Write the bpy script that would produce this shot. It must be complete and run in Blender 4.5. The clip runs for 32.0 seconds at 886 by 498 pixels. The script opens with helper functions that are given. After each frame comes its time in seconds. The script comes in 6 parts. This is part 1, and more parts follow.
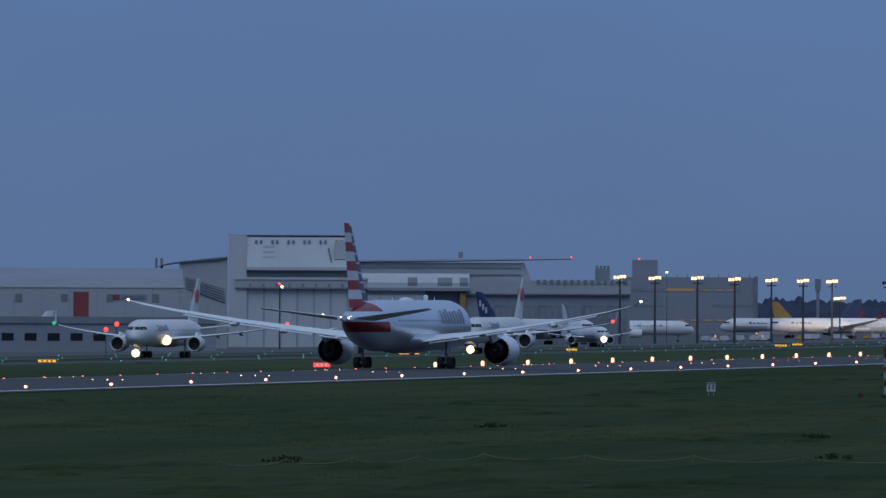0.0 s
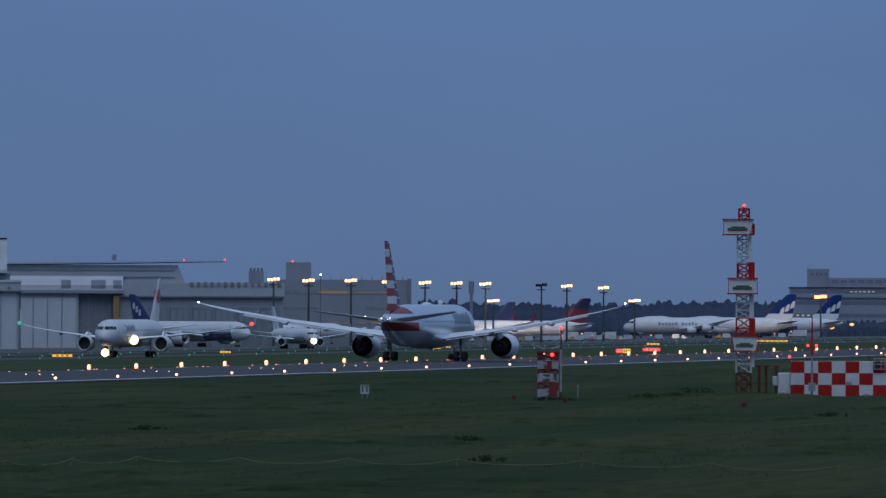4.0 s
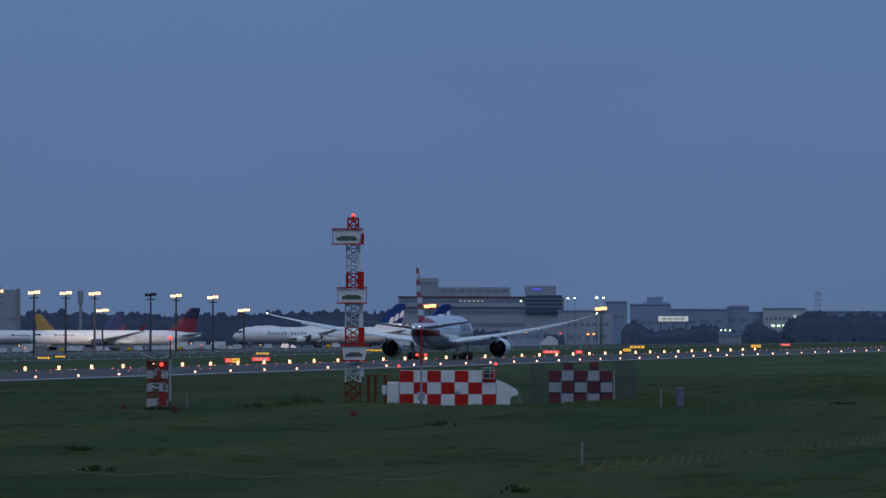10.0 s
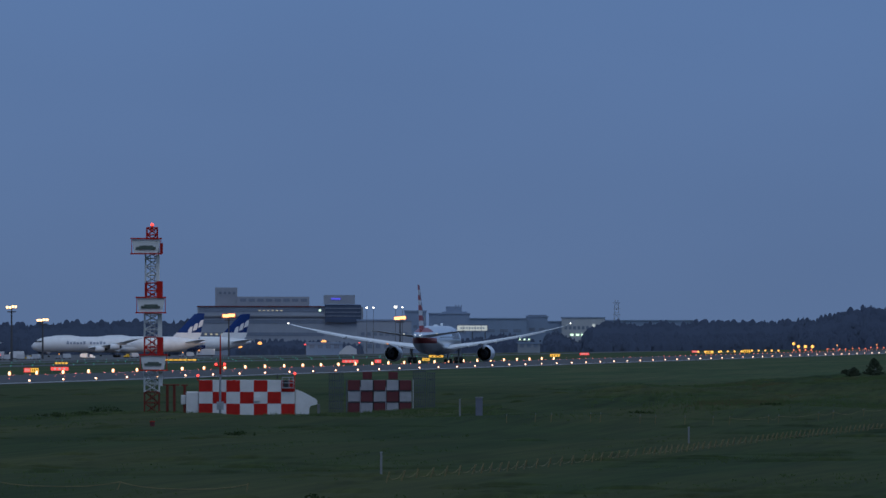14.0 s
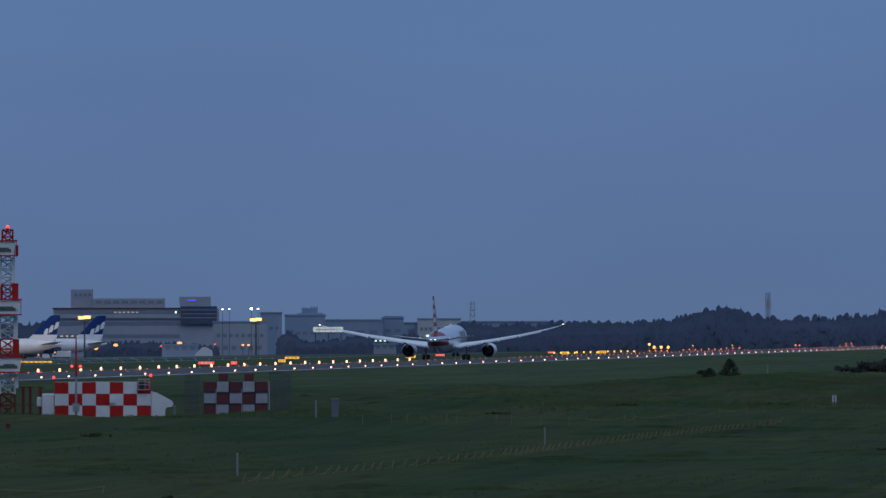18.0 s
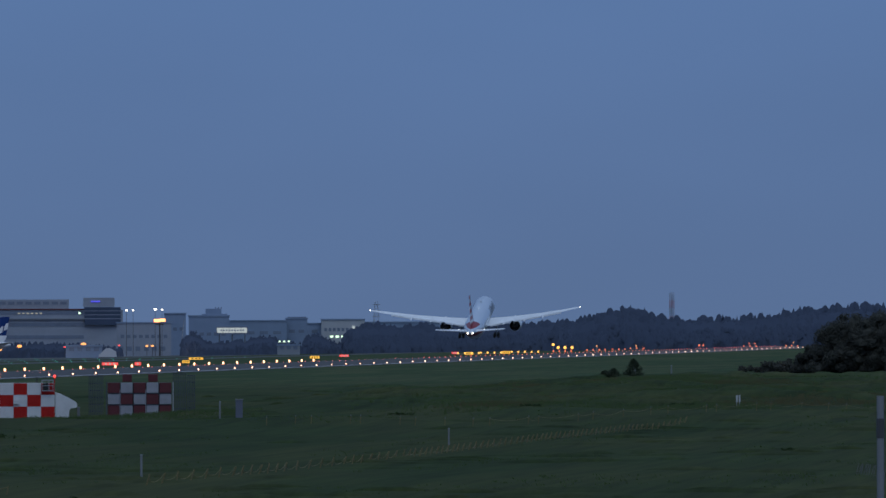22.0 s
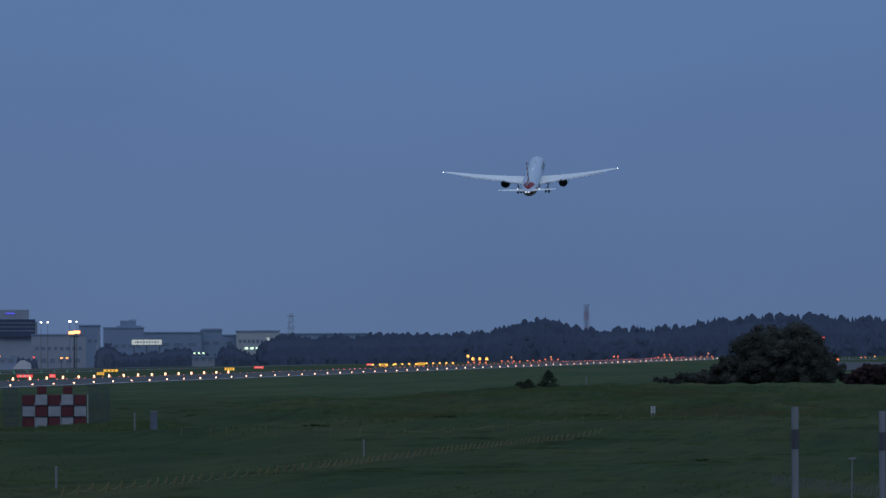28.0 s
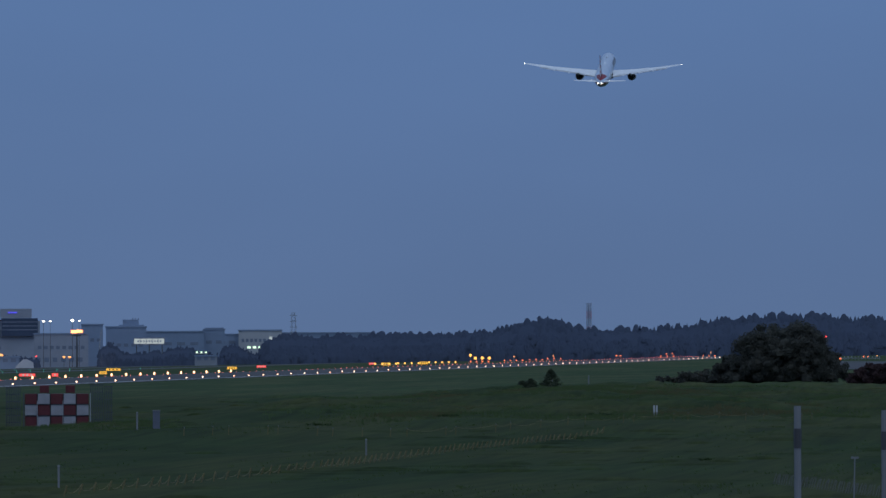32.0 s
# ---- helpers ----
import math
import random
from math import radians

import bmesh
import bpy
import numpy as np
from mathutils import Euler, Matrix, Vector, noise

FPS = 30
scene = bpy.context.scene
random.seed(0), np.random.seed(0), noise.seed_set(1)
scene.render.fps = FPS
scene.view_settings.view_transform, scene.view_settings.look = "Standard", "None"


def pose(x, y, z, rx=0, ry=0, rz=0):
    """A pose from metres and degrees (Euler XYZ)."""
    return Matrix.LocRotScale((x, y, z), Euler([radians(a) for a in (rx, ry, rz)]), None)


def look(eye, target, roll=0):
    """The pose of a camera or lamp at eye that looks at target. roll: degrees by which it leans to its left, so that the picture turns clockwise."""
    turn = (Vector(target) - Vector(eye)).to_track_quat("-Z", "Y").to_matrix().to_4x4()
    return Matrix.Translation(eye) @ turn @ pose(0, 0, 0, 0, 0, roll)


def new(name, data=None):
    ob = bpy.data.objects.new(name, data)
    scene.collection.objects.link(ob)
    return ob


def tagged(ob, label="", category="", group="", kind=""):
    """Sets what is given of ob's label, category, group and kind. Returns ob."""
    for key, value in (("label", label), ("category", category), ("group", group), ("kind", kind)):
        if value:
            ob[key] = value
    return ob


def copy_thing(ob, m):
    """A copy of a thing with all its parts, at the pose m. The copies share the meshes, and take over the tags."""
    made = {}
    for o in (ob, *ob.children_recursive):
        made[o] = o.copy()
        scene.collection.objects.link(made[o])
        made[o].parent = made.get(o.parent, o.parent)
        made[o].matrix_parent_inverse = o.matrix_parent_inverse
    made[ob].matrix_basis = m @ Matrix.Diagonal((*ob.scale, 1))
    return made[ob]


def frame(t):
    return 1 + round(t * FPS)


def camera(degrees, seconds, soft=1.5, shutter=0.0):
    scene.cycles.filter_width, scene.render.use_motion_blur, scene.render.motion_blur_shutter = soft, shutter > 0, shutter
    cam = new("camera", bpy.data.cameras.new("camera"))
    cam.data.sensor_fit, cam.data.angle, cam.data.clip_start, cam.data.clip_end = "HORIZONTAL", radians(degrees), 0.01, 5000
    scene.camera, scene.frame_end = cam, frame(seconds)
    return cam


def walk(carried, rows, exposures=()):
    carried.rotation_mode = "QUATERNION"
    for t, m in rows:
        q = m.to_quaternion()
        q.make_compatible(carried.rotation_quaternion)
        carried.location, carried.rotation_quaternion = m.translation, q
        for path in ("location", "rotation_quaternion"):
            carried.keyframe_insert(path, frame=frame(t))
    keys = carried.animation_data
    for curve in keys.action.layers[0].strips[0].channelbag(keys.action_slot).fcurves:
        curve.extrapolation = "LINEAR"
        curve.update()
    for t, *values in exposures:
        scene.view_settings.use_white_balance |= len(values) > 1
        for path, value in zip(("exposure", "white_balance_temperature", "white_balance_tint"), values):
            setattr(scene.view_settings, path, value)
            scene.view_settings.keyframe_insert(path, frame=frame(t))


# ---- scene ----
LENS = 2 * math.degrees(math.atan(784 / 16500))
EYE = 7.4
cam = camera(LENS, 32.0, soft=1.5)
# one fixed stand that pans: seconds, degrees to the left of the runway's line, degrees up, lean
ROWS = [
    (0, 12.7405, 0.3344, 0.228),
    (0.5, 12.4892, 0.3368, 0.228),
    (1, 12.1650, 0.3316, 0.223),
    (1.5, 11.8295, 0.3326, 0.218),
    (2, 11.5268, 0.3394, 0.220),
    (2.5, 11.3215, 0.3458, 0.222),
    (3, 11.0538, 0.3467, 0.226),
    (3.5, 10.7930, 0.3531, 0.222),
    (5.5, 10.2670, 0.3580, 0.225),
    (6, 10.0740, 0.3619, 0.228),
    (6.5, 9.7740, 0.3726, 0.225),
    (7, 9.4909, 0.3749, 0.212),
    (7.5, 9.2313, 0.3780, 0.207),
    (8, 9.0030, 0.3842, 0.192),
    (8.5, 8.7722, 0.4018, 0.182),
    (9, 8.5636, 0.4156, 0.161),
    (9.5, 8.3525, 0.4222, 0.148),
    (10, 8.2116, 0.4237, 0.141),
    (10.5, 8.0729, 0.4263, 0.137),
    (11, 7.8759, 0.4400, 0.130),
    (11.5, 7.6854, 0.4572, 0.128),
    (12, 7.5179, 0.4738, 0.126),
    (12.5, 7.3049, 0.4837, 0.118),
    (13, 7.1425, 0.4894, 0.106),
    (13.5, 7.0471, 0.4856, 0.091),
    (15.5, 6.8354, 0.4839, 0.076),
    (16, 6.7870, 0.4773, 0.050),
    (16.5, 6.6610, 0.4820, 0.027),
    (17, 6.4867, 0.4881, -0.003),
    (17.5, 6.2699, 0.4909, -0.021),
    (18, 6.0908, 0.4923, -0.038),
    (18.5, 5.9807, 0.4912, -0.053),
    (19, 5.8893, 0.4913, -0.067),
    (19.5, 5.8514, 0.4912, -0.074),
    (20, 5.7981, 0.4970, -0.088),
    (20.5, 5.7305, 0.4966, -0.094),
    (21, 5.6396, 0.4965, -0.099),
    (21.5, 5.5533, 0.4950, -0.114),
    (22, 5.5002, 0.4948, -0.122),
    (22.5, 5.4192, 0.5049, -0.130),
    (23, 5.3189, 0.5168, -0.144),
    (23.5, 5.2304, 0.5402, -0.155),
    (24, 5.1481, 0.5664, -0.164),
    (24.5, 5.0808, 0.5843, -0.183),
    (25, 5.0499, 0.5910, -0.188),
    (25.5, 5.0126, 0.6002, -0.197),
    (27.5, 4.9768, 0.5709, -0.207),
    (28, 4.9762, 0.5640, -0.212),
    (28.5, 4.9768, 0.5639, -0.210),
    (29, 4.9762, 0.5640, -0.208),
    (29.5, 4.9714, 0.5639, -0.198),
    (30, 4.9761, 0.5686, -0.195),
    (30.5, 4.9812, 0.5562, -0.195),
    (31, 4.9859, 0.5548, -0.194),
    (31.5, 4.9868, 0.5583, -0.193),
    (32, 4.9917, 0.5586, -0.196),
]
walk(cam, [(t, pose(0, 0, EYE, 90 + up, -lean, left)) for t, left, up, lean in ROWS])

# ---- light: a heavy overcast dusk ----
world = bpy.data.worlds.new("dusk")
scene.world = world
world.use_nodes = True
wn, wl = world.node_tree.nodes, world.node_tree.links
wn.clear()
w_out, w_bg = wn.new("ShaderNodeOutputWorld"), wn.new("ShaderNodeBackground")
w_co, w_sep, w_ramp = wn.new("ShaderNodeTexCoord"), wn.new("ShaderNodeSeparateXYZ"), wn.new("ShaderNodeValToRGB")
w_noise, w_map, w_mix = wn.new("ShaderNodeTexNoise"), wn.new("ShaderNodeMapping"), wn.new("ShaderNodeMix")
w_ramp.color_ramp.elements[0].position, w_ramp.color_ramp.elements[0].color = 0.0, (0.098, 0.160, 0.300, 1)
w_ramp.color_ramp.elements[1].position, w_ramp.color_ramp.elements[1].color = 1.0, (0.26, 0.36, 0.56, 1)
mid = w_ramp.color_ramp.elements.new(0.035)
mid.color = (0.100, 0.180, 0.362, 1)
w_map.inputs["Scale"].default_value = (14, 14, 40)
w_noise.inputs["Scale"].default_value, w_noise.inputs["Detail"].default_value = 1.0, 3.0
w_mix.data_type, w_mix.blend_type = "RGBA", "MULTIPLY"
w_mix.inputs["Factor"].default_value = 0.16
wl.new(w_co.outputs["Generated"], w_sep.inputs[0])
wl.new(w_sep.outputs["Z"], w_ramp.inputs[0])
wl.new(w_co.outputs["Generated"], w_map.inputs["Vector"])
wl.new(w_map.outputs[0], w_noise.inputs["Vector"])
wl.new(w_ramp.outputs[0], w_mix.inputs["A"])
wl.new(w_noise.outputs["Fac"], w_mix.inputs["B"])
wl.new(w_mix.outputs["Result"], w_bg.inputs["Color"])
wl.new(w_bg.outputs[0], w_out.inputs[0])
w_bg.inputs["Strength"].default_value = 1.10
# the west's afterglow behind the camera, spread by the cloud
glow = new("afterglow_sun", bpy.data.lights.new("afterglow_sun", "SUN"))
glow.data.energy, glow.data.angle, glow.data.color = 0.85, radians(45), (0.74, 0.87, 1.0)
glow.matrix_world = look((60, -205, 320), (0, 0, 0))

# ---- materials ----
def mat(name, color, rough=0.6, metal=0.0, vary=0.15, scale=1.0, bump=0.0, second=None, emit=None, power=0.0, spec=0.5):
    m = bpy.data.materials.new(name)
    m.use_nodes = True
    nt, b = m.node_tree, m.node_tree.nodes["Principled BSDF"]
    b.inputs["Roughness"].default_value, b.inputs["Metallic"].default_value = rough, metal
    b.inputs["Specular IOR Level"].default_value = spec
    b.inputs["Base Color"].default_value = (*color, 1)
    if emit:
        b.inputs["Emission Color"].default_value, b.inputs["Emission Strength"].default_value = (*emit, 1), power
    if vary or second:
        co, n1, n2 = nt.nodes.new("ShaderNodeTexCoord"), nt.nodes.new("ShaderNodeTexNoise"), nt.nodes.new("ShaderNodeTexNoise")
        n1.inputs["Scale"].default_value, n1.inputs["Detail"].default_value = scale, 5
        n2.inputs["Scale"].default_value, n2.inputs["Detail"].default_value = scale * 7.3, 3
        add, ramp, info = nt.nodes.new("ShaderNodeMath"), nt.nodes.new("ShaderNodeValToRGB"), nt.nodes.new("ShaderNodeObjectInfo")
        add.operation = "MULTIPLY_ADD"
        add.inputs[1].default_value = 0.4
        rnd = nt.nodes.new("ShaderNodeMath")
        rnd.operation = "MULTIPLY_ADD"
        rnd.inputs[1].default_value = 0.12
        lo = second or tuple(c * (1 - vary) for c in color)
        hi = color if second else tuple(min(1, c * (1 + vary)) for c in color)
        ramp.color_ramp.elements[0].position, ramp.color_ramp.elements[0].color = 0.5, (*lo, 1)
        ramp.color_ramp.elements[1].position, ramp.color_ramp.elements[1].color = 0.95, (*hi, 1)
        for n in (n1, n2):
            nt.links.new(co.outputs["Object"], n.inputs["Vector"])
        nt.links.new(n2.outputs["Fac"], add.inputs[0])
        nt.links.new(n1.outputs["Fac"], add.inputs[2])
        nt.links.new(info.outputs["Random"], rnd.inputs[0])
        nt.links.new(add.outputs[0], rnd.inputs[2])
        nt.links.new(rnd.outputs[0], ramp.inputs[0])
        nt.links.new(ramp.outputs[0], b.inputs["Base Color"])
        if bump:
            bp = nt.nodes.new("ShaderNodeBump")
            bp.inputs["Strength"].default_value, bp.inputs["Distance"].default_value = bump, 0.1
            nt.links.new(add.outputs[0], bp.inputs["Height"])
            nt.links.new(bp.outputs[0], b.inputs["Normal"])
    return m


def lamp_mat(name, color, power):
    return mat(name, (0.1, 0.1, 0.1), 0.4, vary=0, emit=color, power=power)


GRASS = mat("grass", (0.030, 0.048, 0.017), 0.95, second=(0.0178, 0.030, 0.0105), scale=0.035, bump=0.6, spec=0.05)
gn, gl = GRASS.node_tree.nodes, GRASS.node_tree.links
g_co, g_map, g_big, g_mix, g_ramp = gn.new("ShaderNodeTexCoord"), gn.new("ShaderNodeMapping"), gn.new("ShaderNodeTexNoise"), gn.new("ShaderNodeMix"), gn.new("ShaderNodeValToRGB")
g_map.inputs["Scale"].default_value = (1 / 13, 1 / 120, 1)
g_big.inputs["Scale"].default_value, g_big.inputs["Detail"].default_value = 1.0, 6
g_ramp.color_ramp.elements[0].position, g_ramp.color_ramp.elements[1].position = 0.42, 0.62
g_mix.data_type = "RGBA"
g_mix.inputs["B"].default_value = (0.043, 0.052, 0.020, 1)
g_old = gn["Principled BSDF"].inputs["Base Color"].links[0].from_socket
gl.new(g_co.outputs["Object"], g_map.inputs[0])
gl.new(g_map.outputs[0], g_big.inputs["Vector"])
gl.new(g_big.outputs["Fac"], g_ramp.inputs[0])
gl.new(g_ramp.outputs[0], g_mix.inputs["Factor"])
gl.new(g_old, g_mix.inputs["A"])
# fine streaks of thicker and thinner growth
g_map2, g_fine, g_ramp2, g_mul = gn.new("ShaderNodeMapping"), gn.new("ShaderNodeTexNoise"), gn.new("ShaderNodeValToRGB"), gn.new("ShaderNodeMix")
g_map2.inputs["Scale"].default_value = (1 / 0.9, 1 / 40, 1)
g_fine.inputs["Scale"].default_value, g_fine.inputs["Detail"].default_value, g_fine.inputs["Roughness"].default_value = 1.0, 7, 0.62
g_ramp2.color_ramp.elements[0].position, g_ramp2.color_ramp.elements[0].color = 0.34, (0.70, 0.72, 0.72, 1)
g_ramp2.color_ramp.elements[1].position, g_ramp2.color_ramp.elements[1].color = 0.68, (1.32, 1.28, 1.16, 1)
g_mul.data_type, g_mul.blend_type = "RGBA", "MULTIPLY"
g_mul.inputs["Factor"].default_value = 1.0
gl.new(g_co.outputs["Object"], g_map2.inputs[0])
gl.new(g_map2.outputs[0], g_fine.inputs["Vector"])
gl.new(g_fine.outputs["Fac"], g_ramp2.inputs[0])
gl.new(g_mix.outputs["Result"], g_mul.inputs["A"])
gl.new(g_ramp2.outputs[0], g_mul.inputs["B"])
# haze over the far grass, put into its colour: paler and bluer with y
g_sep, g_far, g_haze = gn.new("ShaderNodeSeparateXYZ"), gn.new("ShaderNodeMapRange"), gn.new("ShaderNodeMix")
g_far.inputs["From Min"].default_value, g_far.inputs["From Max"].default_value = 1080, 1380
g_haze.data_type, g_haze.blend_type = "RGBA", "MULTIPLY"
g_haze.inputs["B"].default_value = (1.38, 1.42, 1.75, 1)
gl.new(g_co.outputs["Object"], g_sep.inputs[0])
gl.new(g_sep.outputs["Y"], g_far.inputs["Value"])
gl.new(g_far.outputs[0], g_haze.inputs["Factor"])
gl.new(g_mul.outputs["Result"], g_haze.inputs["A"])
gl.new(g_haze.outputs["Result"], gn["Principled BSDF"].inputs["Base Color"])
WEED = mat("weed_leaf", (0.034, 0.053, 0.020), 0.9, vary=0.35, scale=1.0, spec=0.1)
ASPHALT = mat("asphalt", (0.040, 0.040, 0.043), 0.85, vary=0.25, scale=0.05, bump=0.2)
CONCRETE = mat("apron_concrete", (0.062, 0.062, 0.064), 0.85, vary=0.2, scale=0.04)
LINE = mat("line_paint", (0.44, 0.45, 0.46), 0.7, vary=0.2, scale=0.3)
WHITE = mat("white_paint", (0.58, 0.595, 0.62), 0.45, vary=0.06, scale=0.4)
SILVER = mat("silver_paint", (0.71, 0.76, 0.81), 0.32, metal=0.25, vary=0.05, scale=0.3)
FLAP = mat("flap_grey_paint", (0.58, 0.60, 0.63), 0.5, vary=0.1, scale=0.5)
WINGGREY = mat("wing_grey_paint", (0.70, 0.72, 0.74), 0.45, vary=0.07, scale=0.5)
DARK = mat("dark_metal", (0.014, 0.014, 0.016), 0.6, metal=0.0, vary=0.3, scale=2)
STEEL = mat("galvanised_steel", (0.30, 0.31, 0.33), 0.5, metal=0.6, vary=0.2, scale=2)
RUBBER = mat("tyre_rubber", (0.018, 0.018, 0.018), 0.9, vary=0.3, scale=3)
GLASS = mat("dark_glass", (0.010, 0.012, 0.016), 0.12, vary=0)
RED = mat("signal_red_paint", (0.36, 0.016, 0.013), 0.8, spec=0.15, vary=0.15, scale=1.2)
CHALK = mat("signal_white_paint", (0.55, 0.55, 0.56), 0.7, spec=0.2, vary=0.08, scale=1.2)
SHRUB = mat("shrub_leaf", (0.070, 0.088, 0.054), 0.9, second=(0.046, 0.060, 0.038), scale=0.4, spec=0.1)
# the far mast's red and white, washed out in colour as by haze
HAZED_RED = mat("hazed_red_paint", (0.36, 0.24, 0.30), 0.7, vary=0.1)
HAZED_WHITE = mat("hazed_white_paint", (0.34, 0.39, 0.50), 0.7, vary=0.1)
DULLRED = mat("faded_red_paint", (0.085, 0.011, 0.016), 0.7, vary=0.2, scale=1.2)
DULLWHITE = mat("faded_white_paint", (0.27, 0.27, 0.30), 0.7, vary=0.15, scale=1.2)
WALL = mat("hangar_cladding", (0.34, 0.355, 0.385), 0.7, vary=0.08, scale=0.06)
WALL_PALE = mat("pale_cladding", (0.46, 0.475, 0.505), 0.7, vary=0.08, scale=0.05)
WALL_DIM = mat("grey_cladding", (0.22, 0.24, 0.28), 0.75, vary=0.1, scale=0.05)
# one grey for dark trim and painted recess shade, lightened as by haze
SHADE = mat("shade_and_trim_grey", (0.185, 0.200, 0.230), 0.8, vary=0.2, scale=0.1)
DOOR_RED = mat("door_red", (0.22, 0.045, 0.05), 0.6, vary=0.1, scale=0.3)
POLE = mat("pole_paint", (0.055, 0.055, 0.060), 0.6, vary=0.2, scale=1)
LEAF = mat("dark_foliage", (0.090, 0.092, 0.078), 0.9, second=(0.068, 0.068, 0.060), scale=0.25, spec=0.1)
RUST_LEAF = mat("rusty_foliage", (0.085, 0.052, 0.052), 0.9, second=(0.066, 0.044, 0.044), scale=0.25, spec=0.1)
# far foliage with haze put into its colour: paler and bluer
LEAF_FAR = mat("hazed_foliage", (0.056, 0.073, 0.113), 0.95, second=(0.049, 0.064, 0.100), scale=0.05, spec=0.1)


BLADE = mat("grass_blade", (0.100, 0.140, 0.058), 0.9, second=(0.078, 0.114, 0.045), scale=0.05, spec=0.1)
DRY_BLADE = mat("dry_grass_blade", (0.130, 0.118, 0.062), 0.9, second=(0.100, 0.094, 0.048), scale=0.05, spec=0.1)


def translucent(m, share):
    """Thin leaves let part of the light through."""
    nt = m.node_tree
    b, out = nt.nodes["Principled BSDF"], nt.nodes["Material Output"]
    tr, mix = nt.nodes.new("ShaderNodeBsdfTranslucent"), nt.nodes.new("ShaderNodeMixShader")
    mix.inputs[0].default_value = share
    nt.links.new(b.inputs["Base Color"].links[0].from_socket, tr.inputs["Color"])
    nt.links.new(b.outputs[0], mix.inputs[1])
    nt.links.new(tr.outputs[0], mix.inputs[2])
    nt.links.new(mix.outputs[0], out.inputs["Surface"])


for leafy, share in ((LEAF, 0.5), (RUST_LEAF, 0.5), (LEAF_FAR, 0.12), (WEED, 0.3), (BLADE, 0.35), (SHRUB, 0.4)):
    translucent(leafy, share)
BARK = mat("bark", (0.06, 0.045, 0.032), 0.9, vary=0.3, scale=2)
ROPE = mat("orange_rope", (0.185, 0.135, 0.062), 0.8, vary=0.2, scale=1)
POST = mat("white_post", (0.17, 0.175, 0.19), 0.6, vary=0.12, scale=1)
FENCE = mat("fence_mesh", (0.044, 0.050, 0.068), 0.7, vary=0.2, scale=1)
BLUE = mat("airline_blue", (0.018, 0.036, 0.12), 0.4, vary=0.06, scale=0.4)
NAVY = mat("navy_paint", (0.012, 0.018, 0.055), 0.4, vary=0.06, scale=0.4)
GOLD = mat("faded_gold_paint", (0.36, 0.21, 0.05), 0.45, vary=0.06, scale=0.4)
YELLOW = mat("yellow_paint", (0.52, 0.32, 0.02), 0.45, vary=0.06, scale=0.4)
INK = mat("lettering_slate", (0.20, 0.235, 0.30), 0.5, vary=0)
INK_PALE = mat("lettering_pale_slate", (0.22, 0.26, 0.33), 0.5, vary=0)
PANE = mat("cabin_pane", (0.36, 0.38, 0.42), 0.3, vary=0)
CRIMSON = mat("crimson_tail_paint", (0.17, 0.011, 0.026), 0.4, vary=0.08, scale=0.3)
TOWER_WHITE = mat("weathered_white_paint", (0.29, 0.29, 0.31), 0.7, vary=0.12, scale=1.2)
TOWER_RED = mat("weathered_red_paint", (0.19, 0.013, 0.013), 0.8, vary=0.15, scale=1.2)
E_NEAR = lamp_mat("runway_lamp_white", (1.0, 0.71, 0.49), 4.0)
E_EDGE = lamp_mat("runway_lamp", (1.0, 0.66, 0.36), 3.2)
E_HALO = lamp_mat("halo_glow", (1.0, 0.28, 0.07), 1.25)
E_WHITE = lamp_mat("white_lamp", (1.0, 0.93, 0.80), 4)
E_LAND = lamp_mat("landing_lamp", (1.0, 0.72, 0.34), 3.2)
E_WARM = lamp_mat("flood_lamp", (1.0, 0.70, 0.36), 3.2)
E_AMBER = lamp_mat("amber_lamp", (1.0, 0.39, 0.09), 1.75)
E_BAR = lamp_mat("orange_bar_lamp", (1.0, 0.50, 0.08), 1.8)
E_RED = lamp_mat("red_lamp", (1.0, 0.060, 0.040), 2.0)
E_PINK = lamp_mat("inset_lamp", (1.0, 0.20, 0.15), 1.6)
E_REDEND = lamp_mat("red_inset_lamp", (1.0, 0.16, 0.12), 2.0)
E_EMBER = lamp_mat("orange_lamp", (1.0, 0.19, 0.05), 1.9)
E_GREEN = lamp_mat("green_lamp", (0.05, 0.8, 0.5), 0.55)
E_SIGNY = lamp_mat("yellow_sign_face", (1.0, 0.54, 0.04), 0.95)
E_SIGNR = lamp_mat("red_sign_face", (1.0, 0.08, 0.06), 0.95)
E_RIM = lamp_mat("lamp_bloom_glow", (1.0, 0.52, 0.20), 1.3)
E_SODIUM = lamp_mat("sodium_lamp", (1.0, 0.56, 0.17), 2.9)
E_BLUE = lamp_mat("blue_sign_face", (0.09, 0.09, 1.0), 0.75)
E_BOARD = lamp_mat("lit_board", (0.85, 0.95, 0.95), 0.46)
E_WIN = lamp_mat("lit_window", (1.0, 0.58, 0.22), 0.12)
E_DIMWIN = lamp_mat("dim_lit_window", (0.9, 0.85, 0.62), 0.38)
E_GREENISH = lamp_mat("fluorescent_lamp", (0.7, 1.0, 0.7), 1.5)


